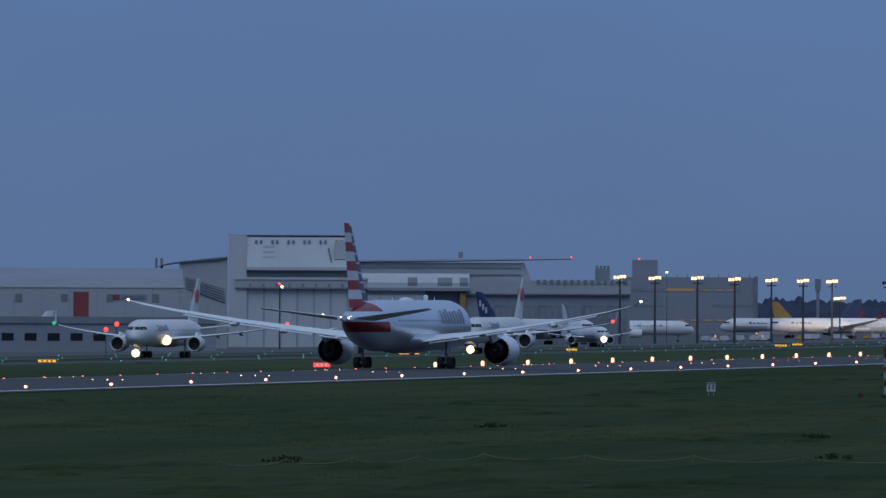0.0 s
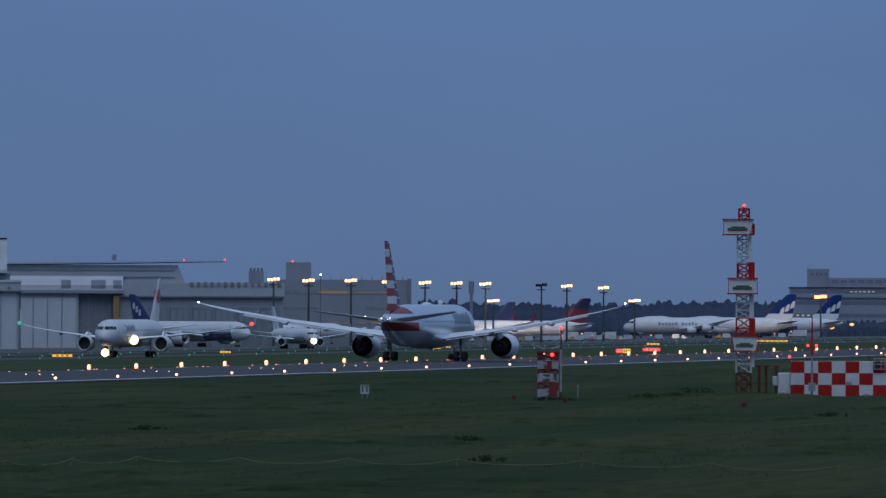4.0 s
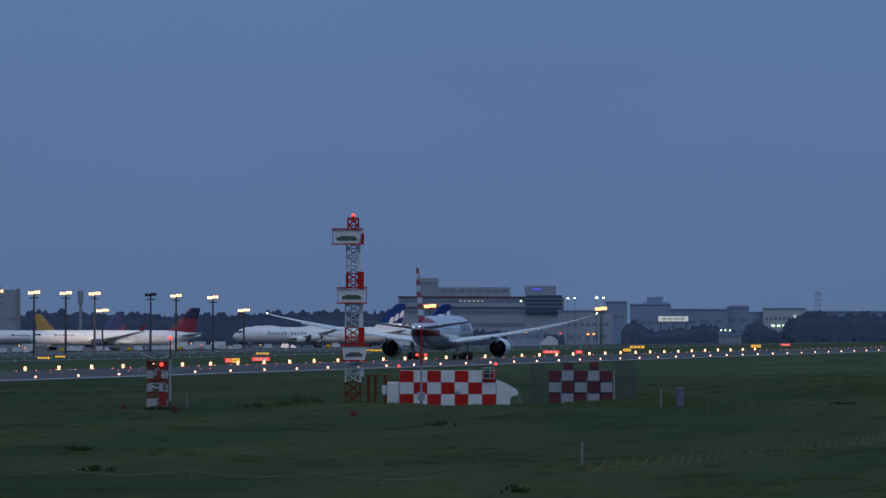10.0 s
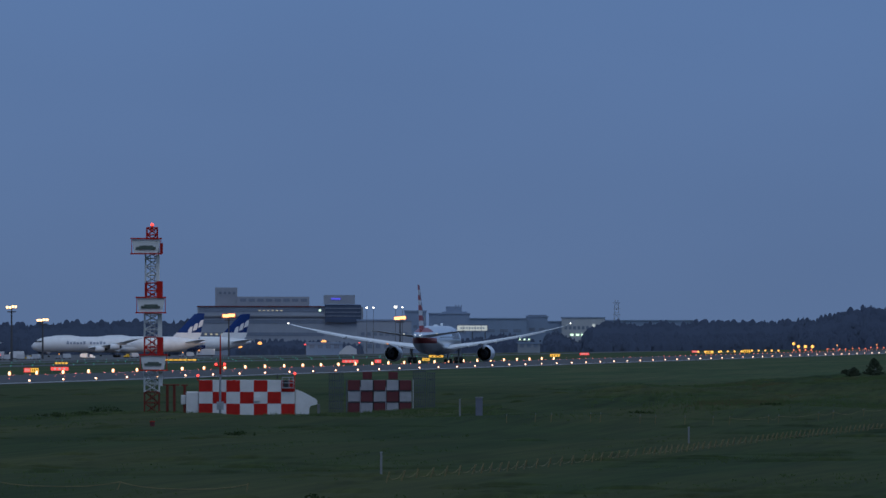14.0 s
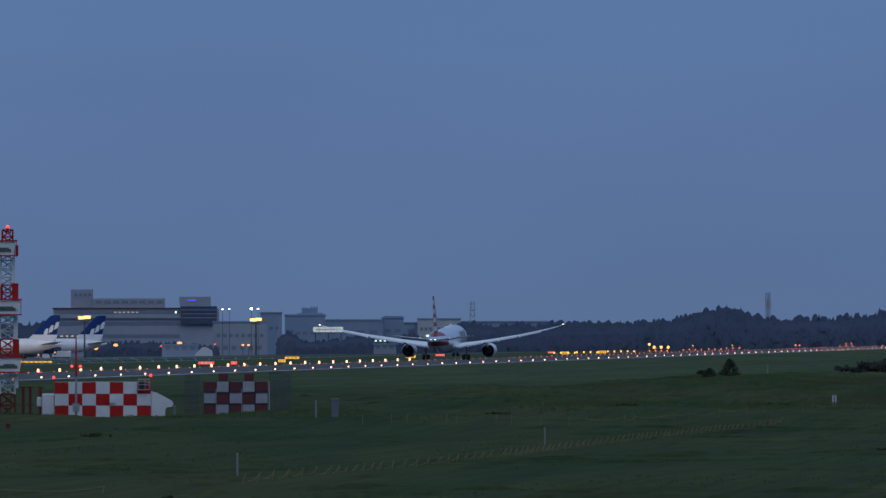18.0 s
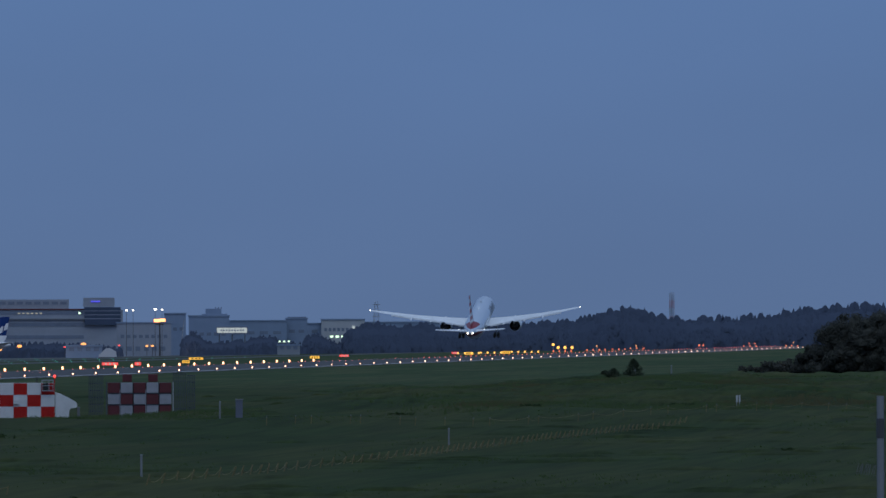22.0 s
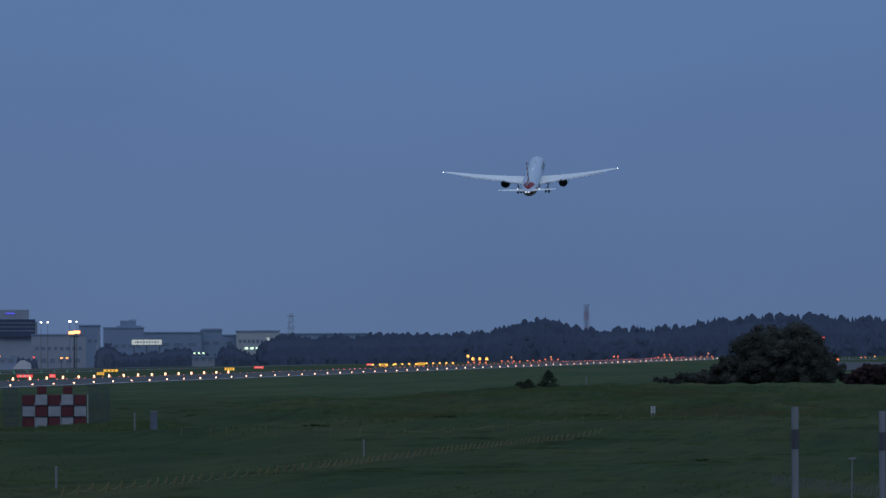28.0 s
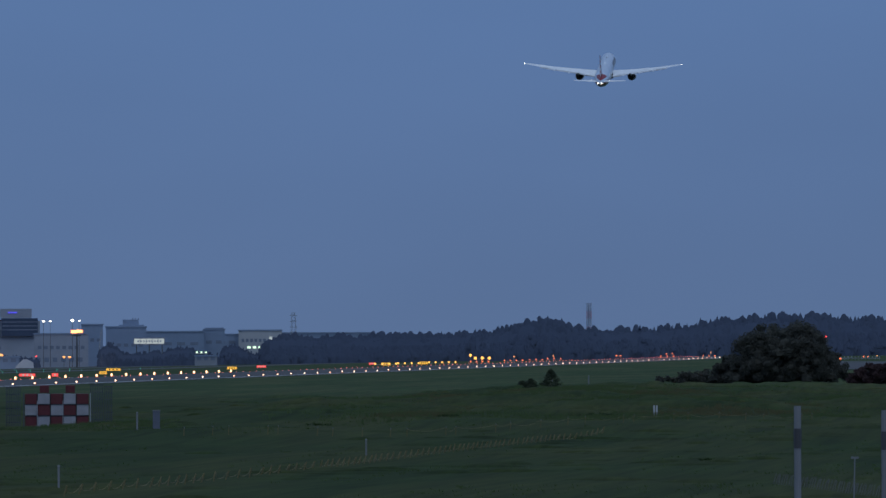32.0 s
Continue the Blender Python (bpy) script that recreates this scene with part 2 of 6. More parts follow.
def flag_paint(name, base, front, z_low, limit, lean=0.62, floor=-50.0, metal=0.0, period=2.35, wide=1.17, rough=0.4):
    """Red and blue bars on the tail: bars by height, blue ahead of a slanted line, plain paint ahead of the limit."""
    m = mat(name, base, rough, metal=metal, vary=0)
    nt, b = m.node_tree, m.node_tree.nodes["Principled BSDF"]
    N, L = nt.nodes.new, nt.links.new
    co, sep = N("ShaderNodeTexCoord"), N("ShaderNodeSeparateXYZ")
    L(co.outputs["Object"], sep.inputs[0])

    def calc(op, a, c, d=None):
        n = N("ShaderNodeMath")
        n.operation = op
        for i, v in enumerate((a, c, d)):
            if v is None:
                continue
            if isinstance(v, (int, float)):
                n.inputs[i].default_value = v
            else:
                L(v, n.inputs[i])
        return n.outputs[0]

    def blend(f, a, c):
        n = N("ShaderNodeMix")
        n.data_type = "RGBA"
        L(f, n.inputs["Factor"])
        for key, v in (("A", a), ("B", c)):
            if isinstance(v, tuple):
                n.inputs[key].default_value = (*v, 1)
            else:
                L(v, n.inputs[key])
        return n.outputs["Result"]

    y, z = sep.outputs["Y"], sep.outputs["Z"]
    bar = calc("MODULO", calc("ADD", z, 40 - z_low), period)
    is_red = calc("MULTIPLY", calc("LESS_THAN", bar, wide), calc("GREATER_THAN", z, floor))
    is_blue = calc("GREATER_THAN", calc("MODULO", calc("ADD", bar, 0.3), period / 2), 0.16)
    slant = calc("MULTIPLY_ADD", z, lean, y)
    ahead = calc("GREATER_THAN", slant, front)
    red = blend(is_red, base, (0.33, 0.016, 0.022))
    blue = blend(is_blue, base, (0.02, 0.035, 0.10))
    tail = blend(ahead, red, blue)
    flagged = calc("LESS_THAN", slant, limit)
    L(blend(flagged, base, tail), b.inputs["Base Color"])
    return m


FLAG = flag_paint("flag_tail_paint", (0.60, 0.62, 0.66), -16.7, 1.55, 90, lean=0.727, period=2.15, wide=1.08)
FLAG_BODY = flag_paint("flag_body_paint", (0.70, 0.76, 0.82), 90, 1.75, -15.6, floor=3.4, metal=0.75, rough=0.3)


# ---- building blocks ----
def mesh_of(name, verts, faces, material):
    me = bpy.data.meshes.new(name)
    me.from_pydata([tuple(v) for v in verts], [], faces)
    me.materials.append(material)
    return me


def part(name, bm, material, parent, label="", smooth=False):
    me = bpy.data.meshes.new(name)
    bmesh.ops.recalc_face_normals(bm, faces=bm.faces)
    for f in bm.faces:
        f.smooth = smooth
    bm.to_mesh(me)
    bm.free()
    me.materials.append(material)
    ob = new(name, me)
    if smooth:
        me.set_sharp_from_angle(angle=radians(40))
    if parent:
        ob.parent = parent
    if label:
        ob["label"] = label
    return ob


def thing(name, x, y, z, turn=0.0, label="", category="", group="", kind=""):
    ob = new(name)
    ob.empty_display_size = 0.2
    ob.matrix_basis = pose(x, y, z, 0, 0, turn)
    return tagged(ob, label, category, group, kind)


def box(bm, x0, x1, y0, y1, z0, z1, bevel=0.0):
    vs = [bm.verts.new(p) for p in ((x0, y0, z0), (x1, y0, z0), (x1, y1, z0), (x0, y1, z0), (x0, y0, z1), (x1, y0, z1), (x1, y1, z1), (x0, y1, z1))]
    fs = [bm.faces.new([vs[i] for i in q]) for q in ((3, 2, 1, 0), (4, 5, 6, 7), (0, 1, 5, 4), (1, 2, 6, 5), (2, 3, 7, 6), (3, 0, 4, 7))]
    if bevel:
        edges = list({e for f in fs for e in f.edges})
        bmesh.ops.bevel(bm, geom=edges, offset=bevel, segments=1, affect="EDGES")
    return bm


def boxes(*dims, bevel=0.0):
    bm = bmesh.new()
    for d in dims:
        box(bm, *d, bevel=bevel)
    return bm


def prism(profile, x0, x1):
    """A profile in y and z, drawn out along x."""
    bm = bmesh.new()
    a = [bm.verts.new((x0, y, z)) for y, z in profile]
    b = [bm.verts.new((x1, y, z)) for y, z in profile]
    n = len(profile)
    for i in range(n):
        j = (i + 1) % n
        bm.faces.new((a[i], a[j], b[j], b[i]))
    bm.faces.new(a[::-1])
    bm.faces.new(b)
    return bm


def loft(rings, bm=None, caps=True):
    bm = bm or bmesh.new()
    vs = [[bm.verts.new(p) for p in ring] for ring in rings]
    n = len(vs[0])
    for a, b in zip(vs, vs[1:]):
        for i in range(n):
            j = (i + 1) % n
            bm.faces.new((a[i], a[j], b[j], b[i]))
    if caps:
        bm.faces.new(vs[0][::-1])
        bm.faces.new(vs[-1])
    return bm


def rod(p, q, r, r2=None, n=8, bm=None):
    p, q = Vector(p), Vector(q)
    way = (q - p).normalized()
    side = way.cross(Vector((0, 0, 1)) if abs(way.z) < 0.9 else Vector((1, 0, 0))).normalized()
    up = way.cross(side)
    r2 = r if r2 is None else r2
    ring = lambda c, k: [c + (side * math.cos(a) + up * math.sin(a)) * k for a in (2 * math.pi * i / n for i in range(n))]
    return loft([ring(p, r), ring(q, r2)], bm)


def ball(c, r, bm=None, seg=10, squash=1.0):
    bm = bm or bmesh.new()
    made = bmesh.ops.create_uvsphere(bm, u_segments=seg, v_segments=max(4, seg // 2 + 1), radius=r)["verts"]
    for v in made:
        v.co.z *= squash
        v.co += Vector(c)
    return bm


def bear(u, d):
    """Ground place at the bearing u (radians / 16500, clockwise from the first view) and distance d."""
    b = (3669.0 - u) / 16500
    return -d * math.sin(b), d * math.cos(b)


def smooth01(a, b, v):
    t = max(0.0, min(1.0, (v - a) / (b - a)))
    return t * t * (3 - 2 * t)


def ground_z(x, y):
    lat, d = -x, math.hypot(x, y)
    if lat <= 213:
        z = -0.4 + 0.4 * smooth01(205, 150, lat)
    elif lat <= 243:
        z = -0.4 + 0.2 * (lat - 213) / 30
    elif lat <= 273:
        z = -0.2 - 1.0 * (lat - 243) / 30
    else:
        z = max(-6.5, -1.2 - 0.0128 * (lat - 273))
    if d < 160:
        z += 5.8 * (1 - smooth01(8, 150, d))
    if lat < 200 and 150 < d:
        near = smooth01(150, 250, d) * (1 - smooth01(170, 200, lat))
        z += near * 0.35 * noise.noise((x / 45, y / 70, 0.3))
        # a near swell with a hollow behind it
        z += near * 0.55 * smooth01(135, 100, lat) * smooth01(620, 752, d) * (1 - smooth01(756, 800, d)) * (1 + 0.5 * noise.noise((x / 18, y / 50, 4.0)))
        # a low bank on the right
        crest = smooth01(640, 1010, d) * (1 - smooth01(1130, 1500, d))
        z += near * crest * smooth01(111, 88, lat) * (1.2 + 0.45 * noise.noise((x / 30, y / 90, 2.0)))
        z += near * 0.75 * smooth01(150, 90, lat) * noise.noise((x / 14, y / 45, 7.0)) * smooth01(600, 760, d) * (1 - smooth01(1130, 1400, d))
    return z


def on_ground(u, d, dz=0.0):
    x, y = bear(u, d)
    return x, y, ground_z(x, y) + dz

# ---- ground, runway, taxiways ----
def build_ground():
    fine = [radians(a) for a in np.linspace(-6, 20, 157)]
    coarse = [radians(a) for a in np.linspace(20, 354, 60)[1:-1]]
    brgs = fine + coarse
    dists = [6, 14, 25, 40, 60, 85, 110, 140, 180, 240, 300] + list(np.linspace(340, 1500, 110)) + list(np.linspace(1560, 5200, 60)) + [7000, 12000, 30000]
    verts, faces, n = [(0, 0, ground_z(0, 1))], [], len(brgs)
    for d in dists:
        for b in brgs:
            x, y = -d * math.sin(b), d * math.cos(b)
            verts.append((x, y, ground_z(x, y)))
    for j in range(n):
        faces.append((0, 1 + (j + 1) % n, 1 + j))
    for i in range(len(dists) - 1):
        for j in range(n):
            a, b = 1 + i * n + j, 1 + i * n + (j + 1) % n
            faces.append((a, b, b + n, a + n))
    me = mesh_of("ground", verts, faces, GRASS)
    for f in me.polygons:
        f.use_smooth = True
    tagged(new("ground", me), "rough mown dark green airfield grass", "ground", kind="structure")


def strip(name, lats, y0, y1, lift, material, label, category, parent=None, steps=40):
    """A ribbon along the runway's line that follows the ground."""
    verts, faces = [], []
    ys = np.linspace(y0, y1, steps)
    for y in ys:
        for l in lats:
            verts.append((-l, y, ground_z(-l, y) + lift))
    w = len(lats)
    for i in range(steps - 1):
        for j in range(w - 1):
            a = i * w + j
            faces.append((a, a + w, a + w + 1, a + 1))
    ob = new(name, mesh_of(name, verts, faces, material))
    if parent:
        ob.parent = parent
        if label:
            ob["label"] = label
    else:
        tagged(ob, label, category, kind="structure")
    return ob


build_ground()
runway = strip("runway", [211.5, 213, 220, 228, 236, 243, 250, 258, 266, 273, 278], 300, 4300, 0.06, ASPHALT, "grey grooved asphalt runway with white edge lines", "runway")
strip("edge_line", [213.3, 214.7], 300, 4290, 0.10, LINE, "", "", runway)
strip("edge_line", [271.3, 272.7], 300, 4290, 0.10, LINE, "", "", runway)
dash = None
for i in range(60):
    y = 640 + i * 60
    if dash is None:
        dash = strip("centre_dash", [242.6, 243.4], 640, 670, 0.10, LINE, "", "", runway, steps=4)
        dash_mesh = dash.data
    else:
        d2 = new("centre_dash", dash_mesh)
        d2.parent, d2.location = runway, (0, i * 60, 0)
strip("taxiway", [395, 405, 420, 430], 900, 4300, 0.06, ASPHALT, "grey asphalt taxiway beside the grass", "taxiway")
strip("apron_taxiway", [470, 490, 510], 1200, 4300, 0.06, ASPHALT, "grey asphalt taxiway along the aprons", "taxiway")
strip("apron", [530, 560, 600, 640, 690, 760, 900, 1200], 1200, 4600, 0.05, CONCRETE, "wide pale concrete aircraft apron", "apron")


# ---- lights along the runway ----
def edge_light(label, group):
    ob = thing("runway_light", 0, 0, 0, 0, label, "runway light", group)
    part("base_plate", rod((0, 0, 0), (0, 0, 0.05), 0.16, n=8), STEEL, ob)
    part("stem", rod((0, 0, 0.05), (0, 0, 0.30), 0.04, n=6), YELLOW, ob)
    # an oversize glowing shell paints the orange halo round the bulb
    part("lens", ball((0, 0, 0.40), 0.19, seg=8, squash=0.8), E_HALO, ob, "orange halo round the lamp", smooth=True)
    part("bulb", ball((0, -0.10, 0.40), 0.135, seg=8, squash=0.85), E_NEAR, ob, "glowing warm white bulb", smooth=True)
    return ob


first = edge_light("low runway edge light glowing warm white on a short stem", "lights on the near runway edge")
big = edge_light("runway edge light glowing bright warm white on a short stem", "lights on the far runway edge")
for p in list(big.children):
    if p.name.startswith(("lens", "bulb")):
        bpy.data.objects.remove(p)
# the far lights' halo, again put into a glowing shell
part("lens", rod((0, 0, 0.06), (0, 0, 0.78), 0.27, 0.24, n=10), E_HALO, big, "orange halo round the lamp", smooth=True)
part("bulb", ball((0, -0.20, 0.46), 0.20, seg=8, squash=1.7), E_EDGE, big, "bright glowing warm white bulb", smooth=True)
first.matrix_basis = pose(-213, 778.6 - 3 * 28.95, ground_z(-213, 700) + 0.05)
for i in range(-2, 102):
    y = 778.6 + 28.95 * i
    copy_thing(first, pose(-213, y, ground_z(-213, y) + 0.05))
big.matrix_basis = pose(-273, 1232 - 28.9, ground_z(-273, 1100) + 0.05)
for i in range(0, 44):
    y = 1232 + 28.9 * i
    copy_thing(big, pose(-273, y, ground_z(-273, y) + 0.05))


def inset_lights(name, label, rows, material, size):
    verts, faces = [], []
    for lat, y in rows:
        z, x, o = ground_z(-lat, y) + 0.07, -lat, len(verts)
        verts += [(x - size, y - size, z), (x + size, y - size, z), (x + size, y + size, z), (x - size, y + size, z),
                  (x - size * .7, y - size * .6, z + size * 1.1), (x + size * .7, y - size * .6, z + size * 1.1), (x + size * .7, y + size * .6, z + size * 1.1), (x - size * .7, y + size * .6, z + size * 1.1)]
        faces += [tuple(o + i for i in q) for q in ((4, 5, 6, 7), (0, 1, 5, 4), (1, 2, 6, 5), (2, 3, 7, 6), (3, 0, 4, 7))]
    tagged(new(name, mesh_of(name, verts, faces, material)), label, "inset lights", kind="stuff")


rng = random.Random(5)
inset_lights("centreline_lights", "small pink inset lights along the runway's middle", [(243, 700 + 15 * i) for i in range(118)], E_PINK, 0.095)
inset_lights("centreline_lights", "small red inset lights along the far end of the runway", [(243, 2470 + 15 * i) for i in range(112)], E_REDEND, 0.13)
inset_lights("touchdown_lights", "small pink inset lights in short bars on the runway",
             [(243 + s * (9 + 1.5 * k), 1240 + 60 * i) for i in range(8) for s in (-1, 1) for k in range(3)] + [(258 + rng.uniform(-4, 4), 1500 + 24 * i + rng.uniform(-9, 9)) for i in range(44)], E_PINK, 0.06)


inset_lights("touchdown_lights", "small warm white inset lights in short bars on the runway",
             [(243 + s * (9 + 1.5 * k), 760 + 60 * i) for i in range(8) for s in (-1, 1) for k in range(3)], E_EDGE, 0.065)


def small_light(name, label, category, group, material, r, h):
    ob = thing(name, 0, 0, 0, 0, label, category, group)
    part("stem", rod((0, 0, 0), (0, 0, h), 0.05, n=6), STEEL, ob)
    part("lens", ball((0, 0, h + r * 0.7), r, seg=8), material, ob, smooth=True)
    return ob


taxi = small_light("taxiway_light", "small green taxiway light on a short stem", "taxiway light", "green taxiway lights", E_GREEN, 0.125, 0.3)
taxi.matrix_basis = pose(-394, 1500, ground_z(-394, 1500) + 0.02)
for lat, n, y0, step in ((394, 56, 1530, 33), (431, 50, 1560, 37), (469, 46, 1700, 41), (511, 40, 1800, 47)):
    for i in range(n):
        y = y0 + i * step
        copy_thing(taxi, pose(-lat, y, ground_z(-lat, y) + 0.02))


# ---- lit guidance signs ----
def sign(u, lat, width, height, faces, lift=0.35, bars=3):
    """faces: (share of the width, material)."""
    b = (3669.0 - u) / 16500
    d = lat / math.sin(b)
    x, y = bear(u, d)
    names = {E_SIGNY.name: "yellow", E_SIGNR.name: "red"}
    colour = "-".join(dict.fromkeys(names[m.name] for _, m in faces))
    ob = thing("guidance_sign", x, y, ground_z(x, y), math.degrees(b), f"lit {colour} airfield guidance sign on short legs in the grass", "airfield sign", "guidance signs")
    part("housing", boxes((-width / 2 - 0.08, width / 2 + 0.08, 0.02, 0.35, lift - 0.05, lift + height + 0.05), bevel=0.03), DARK, ob)
    left = -width / 2
    for share, m in faces:
        right = left + share * width
        face = part("face", boxes((left + 0.03, right - 0.03, -0.01, 0.02, lift, lift + height)), m, ob, "glowing face")
        step = (right - left) / (bars + 1)
        for i in range(bars):
            c = left + step * (i + 1)
            part("legend_bar", boxes((c - step * 0.22, c + step * 0.22, -0.025, -0.012, lift + height * 0.25, lift + height * 0.75)), E_BOARD if m is E_SIGNR else DARK, ob)
        left = right
    for s in (-0.4, 0.4):
        part("leg", rod((s * width, 0.18, -0.1), (s * width, 0.18, lift), 0.05, n=6), STEEL, ob)


Y1, R1 = [(1, E_SIGNY)], [(1, E_SIGNR)]
sign(-998, 292, 2.6, 0.75, R1)
sign(-214, 284, 2.3, 0.6, R1)
sign(932, 288, 2.8, 0.8, [(0.45, E_SIGNR), (0.55, E_SIGNY)])
sign(982, 300, 3.6, 0.7, R1)
sign(1496, 300, 4.0, 0.7, R1)
sign(1545, 285, 1.6, 0.8, R1, bars=1)
sign(1630, 300, 2.0, 0.7, Y1)
sign(1648, 360, 4.6, 0.7, Y1)
sign(1858, 310, 3.0, 0.8, Y1)
sign(1910, 330, 3.2, 0.7, R1)
sign(2131, 290, 2.8, 0.9, Y1)
sign(2197, 290, 2.8, 0.9, Y1)
sign(2106, 320, 2.4, 0.7, R1)
sign(1195, 430, 10.0, 0.45, Y1, bars=6)
sign(598, 420, 3.0, 0.4, Y1, bars=4)
sign(627, 440, 2.6, 0.4, Y1)
sign(228, 420, 2.4, 0.4, Y1)
sign(-60, 410, 4.0, 0.45, Y1)
sign(985, 410, 3.5, 0.45, Y1)
sign(-700, 400, 3.0, 0.4, Y1)


# ---- bars of approach lamps past the runway ----
def lamp_bar(u, d, count, gap, h, r, material, label):
    x, y = bear(u, d)
    ob = thing("approach_lamp_bar", x, y, ground_z(x, y), math.degrees((3669.0 - u) / 16500), label, "approach lights", "approach lamp bars")
    w = (count - 1) * gap
    part("crossbar", boxes((-w / 2 - 0.2, w / 2 + 0.2, -0.06, 0.06, h - 0.12, h)), STEEL, ob)
    for s in (-0.42, 0.42):
        part("leg", rod((s * w if w else s * 0.3, 0, -0.2), (s * w if w else s * 0.3, 0, h - 0.1), 0.07, n=6), STEEL, ob)
    for i in range(count):
        part("lamp", ball((-w / 2 + i * gap, 0, h + r * 0.7), r, seg=8), material, ob, "glowing lamp", smooth=True)


AMBER_BAR = "row of glowing amber approach lamps on a low steel bar"
bars_near = ((2301, 3350, 3, 2.5, 1.7, 0.46, E_SODIUM), (2280, 3360, 1, 1, 2.8, 0.42, E_SODIUM), (2296, 3330, 4, 2.1, 0.7, 0.4, E_AMBER), (2356, 3400, 4, 2.2, 0.8, 0.36, E_AMBER), (2357, 3410, 1, 1, 2.2, 0.38, E_AMBER), (2396, 3420, 3, 2.3, 0.8, 0.34, E_AMBER), (2428, 3450, 3, 2.4, 0.9, 0.36, E_AMBER), (2427, 3460, 1, 1, 1.9, 0.38, E_AMBER), (2542, 3500, 2, 1.5, 1.3, 0.45, E_AMBER))
bars_far = ((2628, 3560, 3, 2.4, 1.0, 0.36, E_AMBER), (2632, 3570, 2, 2.2, 2.0, 0.34, E_AMBER), (2702, 3620, 3, 2.2, 1.1, 0.36, E_AMBER), (2705, 3630, 1, 1, 2.3, 0.34, E_AMBER), (2934, 3250, 1, 1, 0.2, 0.6, E_AMBER), (2979, 3400, 2, 1.6, 0.8, 0.34, E_AMBER), (2999, 3400, 1, 1, 1.1, 0.34, E_AMBER), (2130, 3100, 4, 2.3, 0.7, 0.30, E_SODIUM), (2170, 3150, 4, 2.3, 0.7, 0.30, E_SODIUM), (2230, 3250, 5, 2.3, 0.7, 0.30, E_SODIUM))
for u, d, n, gap, h, r, m in bars_near + bars_far:
    lamp_bar(u, d, n, gap, h, r * (1.22 if m is E_SODIUM and r > 0.41 else 1.1 if m is E_SODIUM else 0.64), E_EMBER if m is E_AMBER and (n > 1 or u == 2934) else E_BAR if m is E_SODIUM else m, AMBER_BAR if m is E_AMBER else "glowing warm white approach lamps on a steel bar")

# a pale paved strip beyond the big tree, near the runway's end
verts, faces = [], []
for i in range(15):
    for u in (2915, 2950, 2985, 3030):
        x, y, z = on_ground(u, 2250 + i * 50, 0.12)
        verts += [(x, y, z), (x, y, z - 0.3)]
for i in range(14):
    for k in range(3):
        a, b = (i * 4 + k) * 2, ((i + 1) * 4 + k) * 2
        faces.append((a, a + 2, b + 2, b))
        if i == 0:
            faces.append((a, a + 1, a + 3, a + 2))
paved = bpy.data.meshes.new("pavement")
paved.from_pydata(verts, [], faces)
paved.materials.append(ASPHALT)
tagged(new("pavement", paved), "grey paved strip by the runway's end", "pavement", kind="structure")

# ---- aircraft ----
def fuselage_rings(length, radius, zc, nose_y, tail_rise=0.50, seg=24, nose_len=2.3, tail_len=5.2):
    """Rings from the nose back; the nose droops, the tail sweeps up."""
    rings = []
    nl, tl = nose_len * radius, tail_len * radius
    marks = [nl * f for f in (0.004, 0.03, 0.09, 0.2, 0.36, 0.55, 0.78, 1)] + list(np.linspace(nl, length - tl, 7))[1:] + [length - tl + tl * f for f in (0.15, 0.3, 0.45, 0.6, 0.74, 0.86, 0.95, 1)]
    for s in marks:
        r, dz = radius, 0.0
        if s < nl:
            f = s / nl
            r = radius * (1 - (1 - f) ** 2.1) ** 0.62
            dz = -0.34 * radius * (1 - f) ** 1.6
        elif s > length - tl:
            f = (s - (length - tl)) / tl
            r = radius * (1 - f ** 1.7 * 0.90)
            dz = radius * tail_rise * 0.62 * f ** 1.6
        rings.append([(r * math.cos(a), nose_y - s, zc + dz + r * 1.03 * math.sin(a)) for a in (2 * math.pi * i / seg for i in range(seg))])
    return rings


def aerofoil(le, chord, thick, twist=0.0):
    """A section at the leading edge le, chord running aft (-y)."""
    pts = []
    for f, t in ((0, 0), (0.04, 0.45), (0.15, 0.85), (0.38, 1.0), (0.65, 0.62), (1, 0.06), (0.65, -0.36), (0.38, -0.55), (0.15, -0.5), (0.04, -0.3)):
        pts.append((le[0], le[1] - f * chord, le[2] + t * thick * chord / 2 - f * chord * math.tan(radians(twist))))
    return pts


def upright_foil(le, chord, thick):
    pts = []
    for f, t in ((0, 0), (0.05, 0.5), (0.3, 1.0), (0.65, 0.6), (1, 0.05), (0.65, -0.6), (0.3, -1.0), (0.05, -0.5)):
        pts.append((le[0] + t * thick * chord / 2, le[1] - f * chord, le[2]))
    return pts


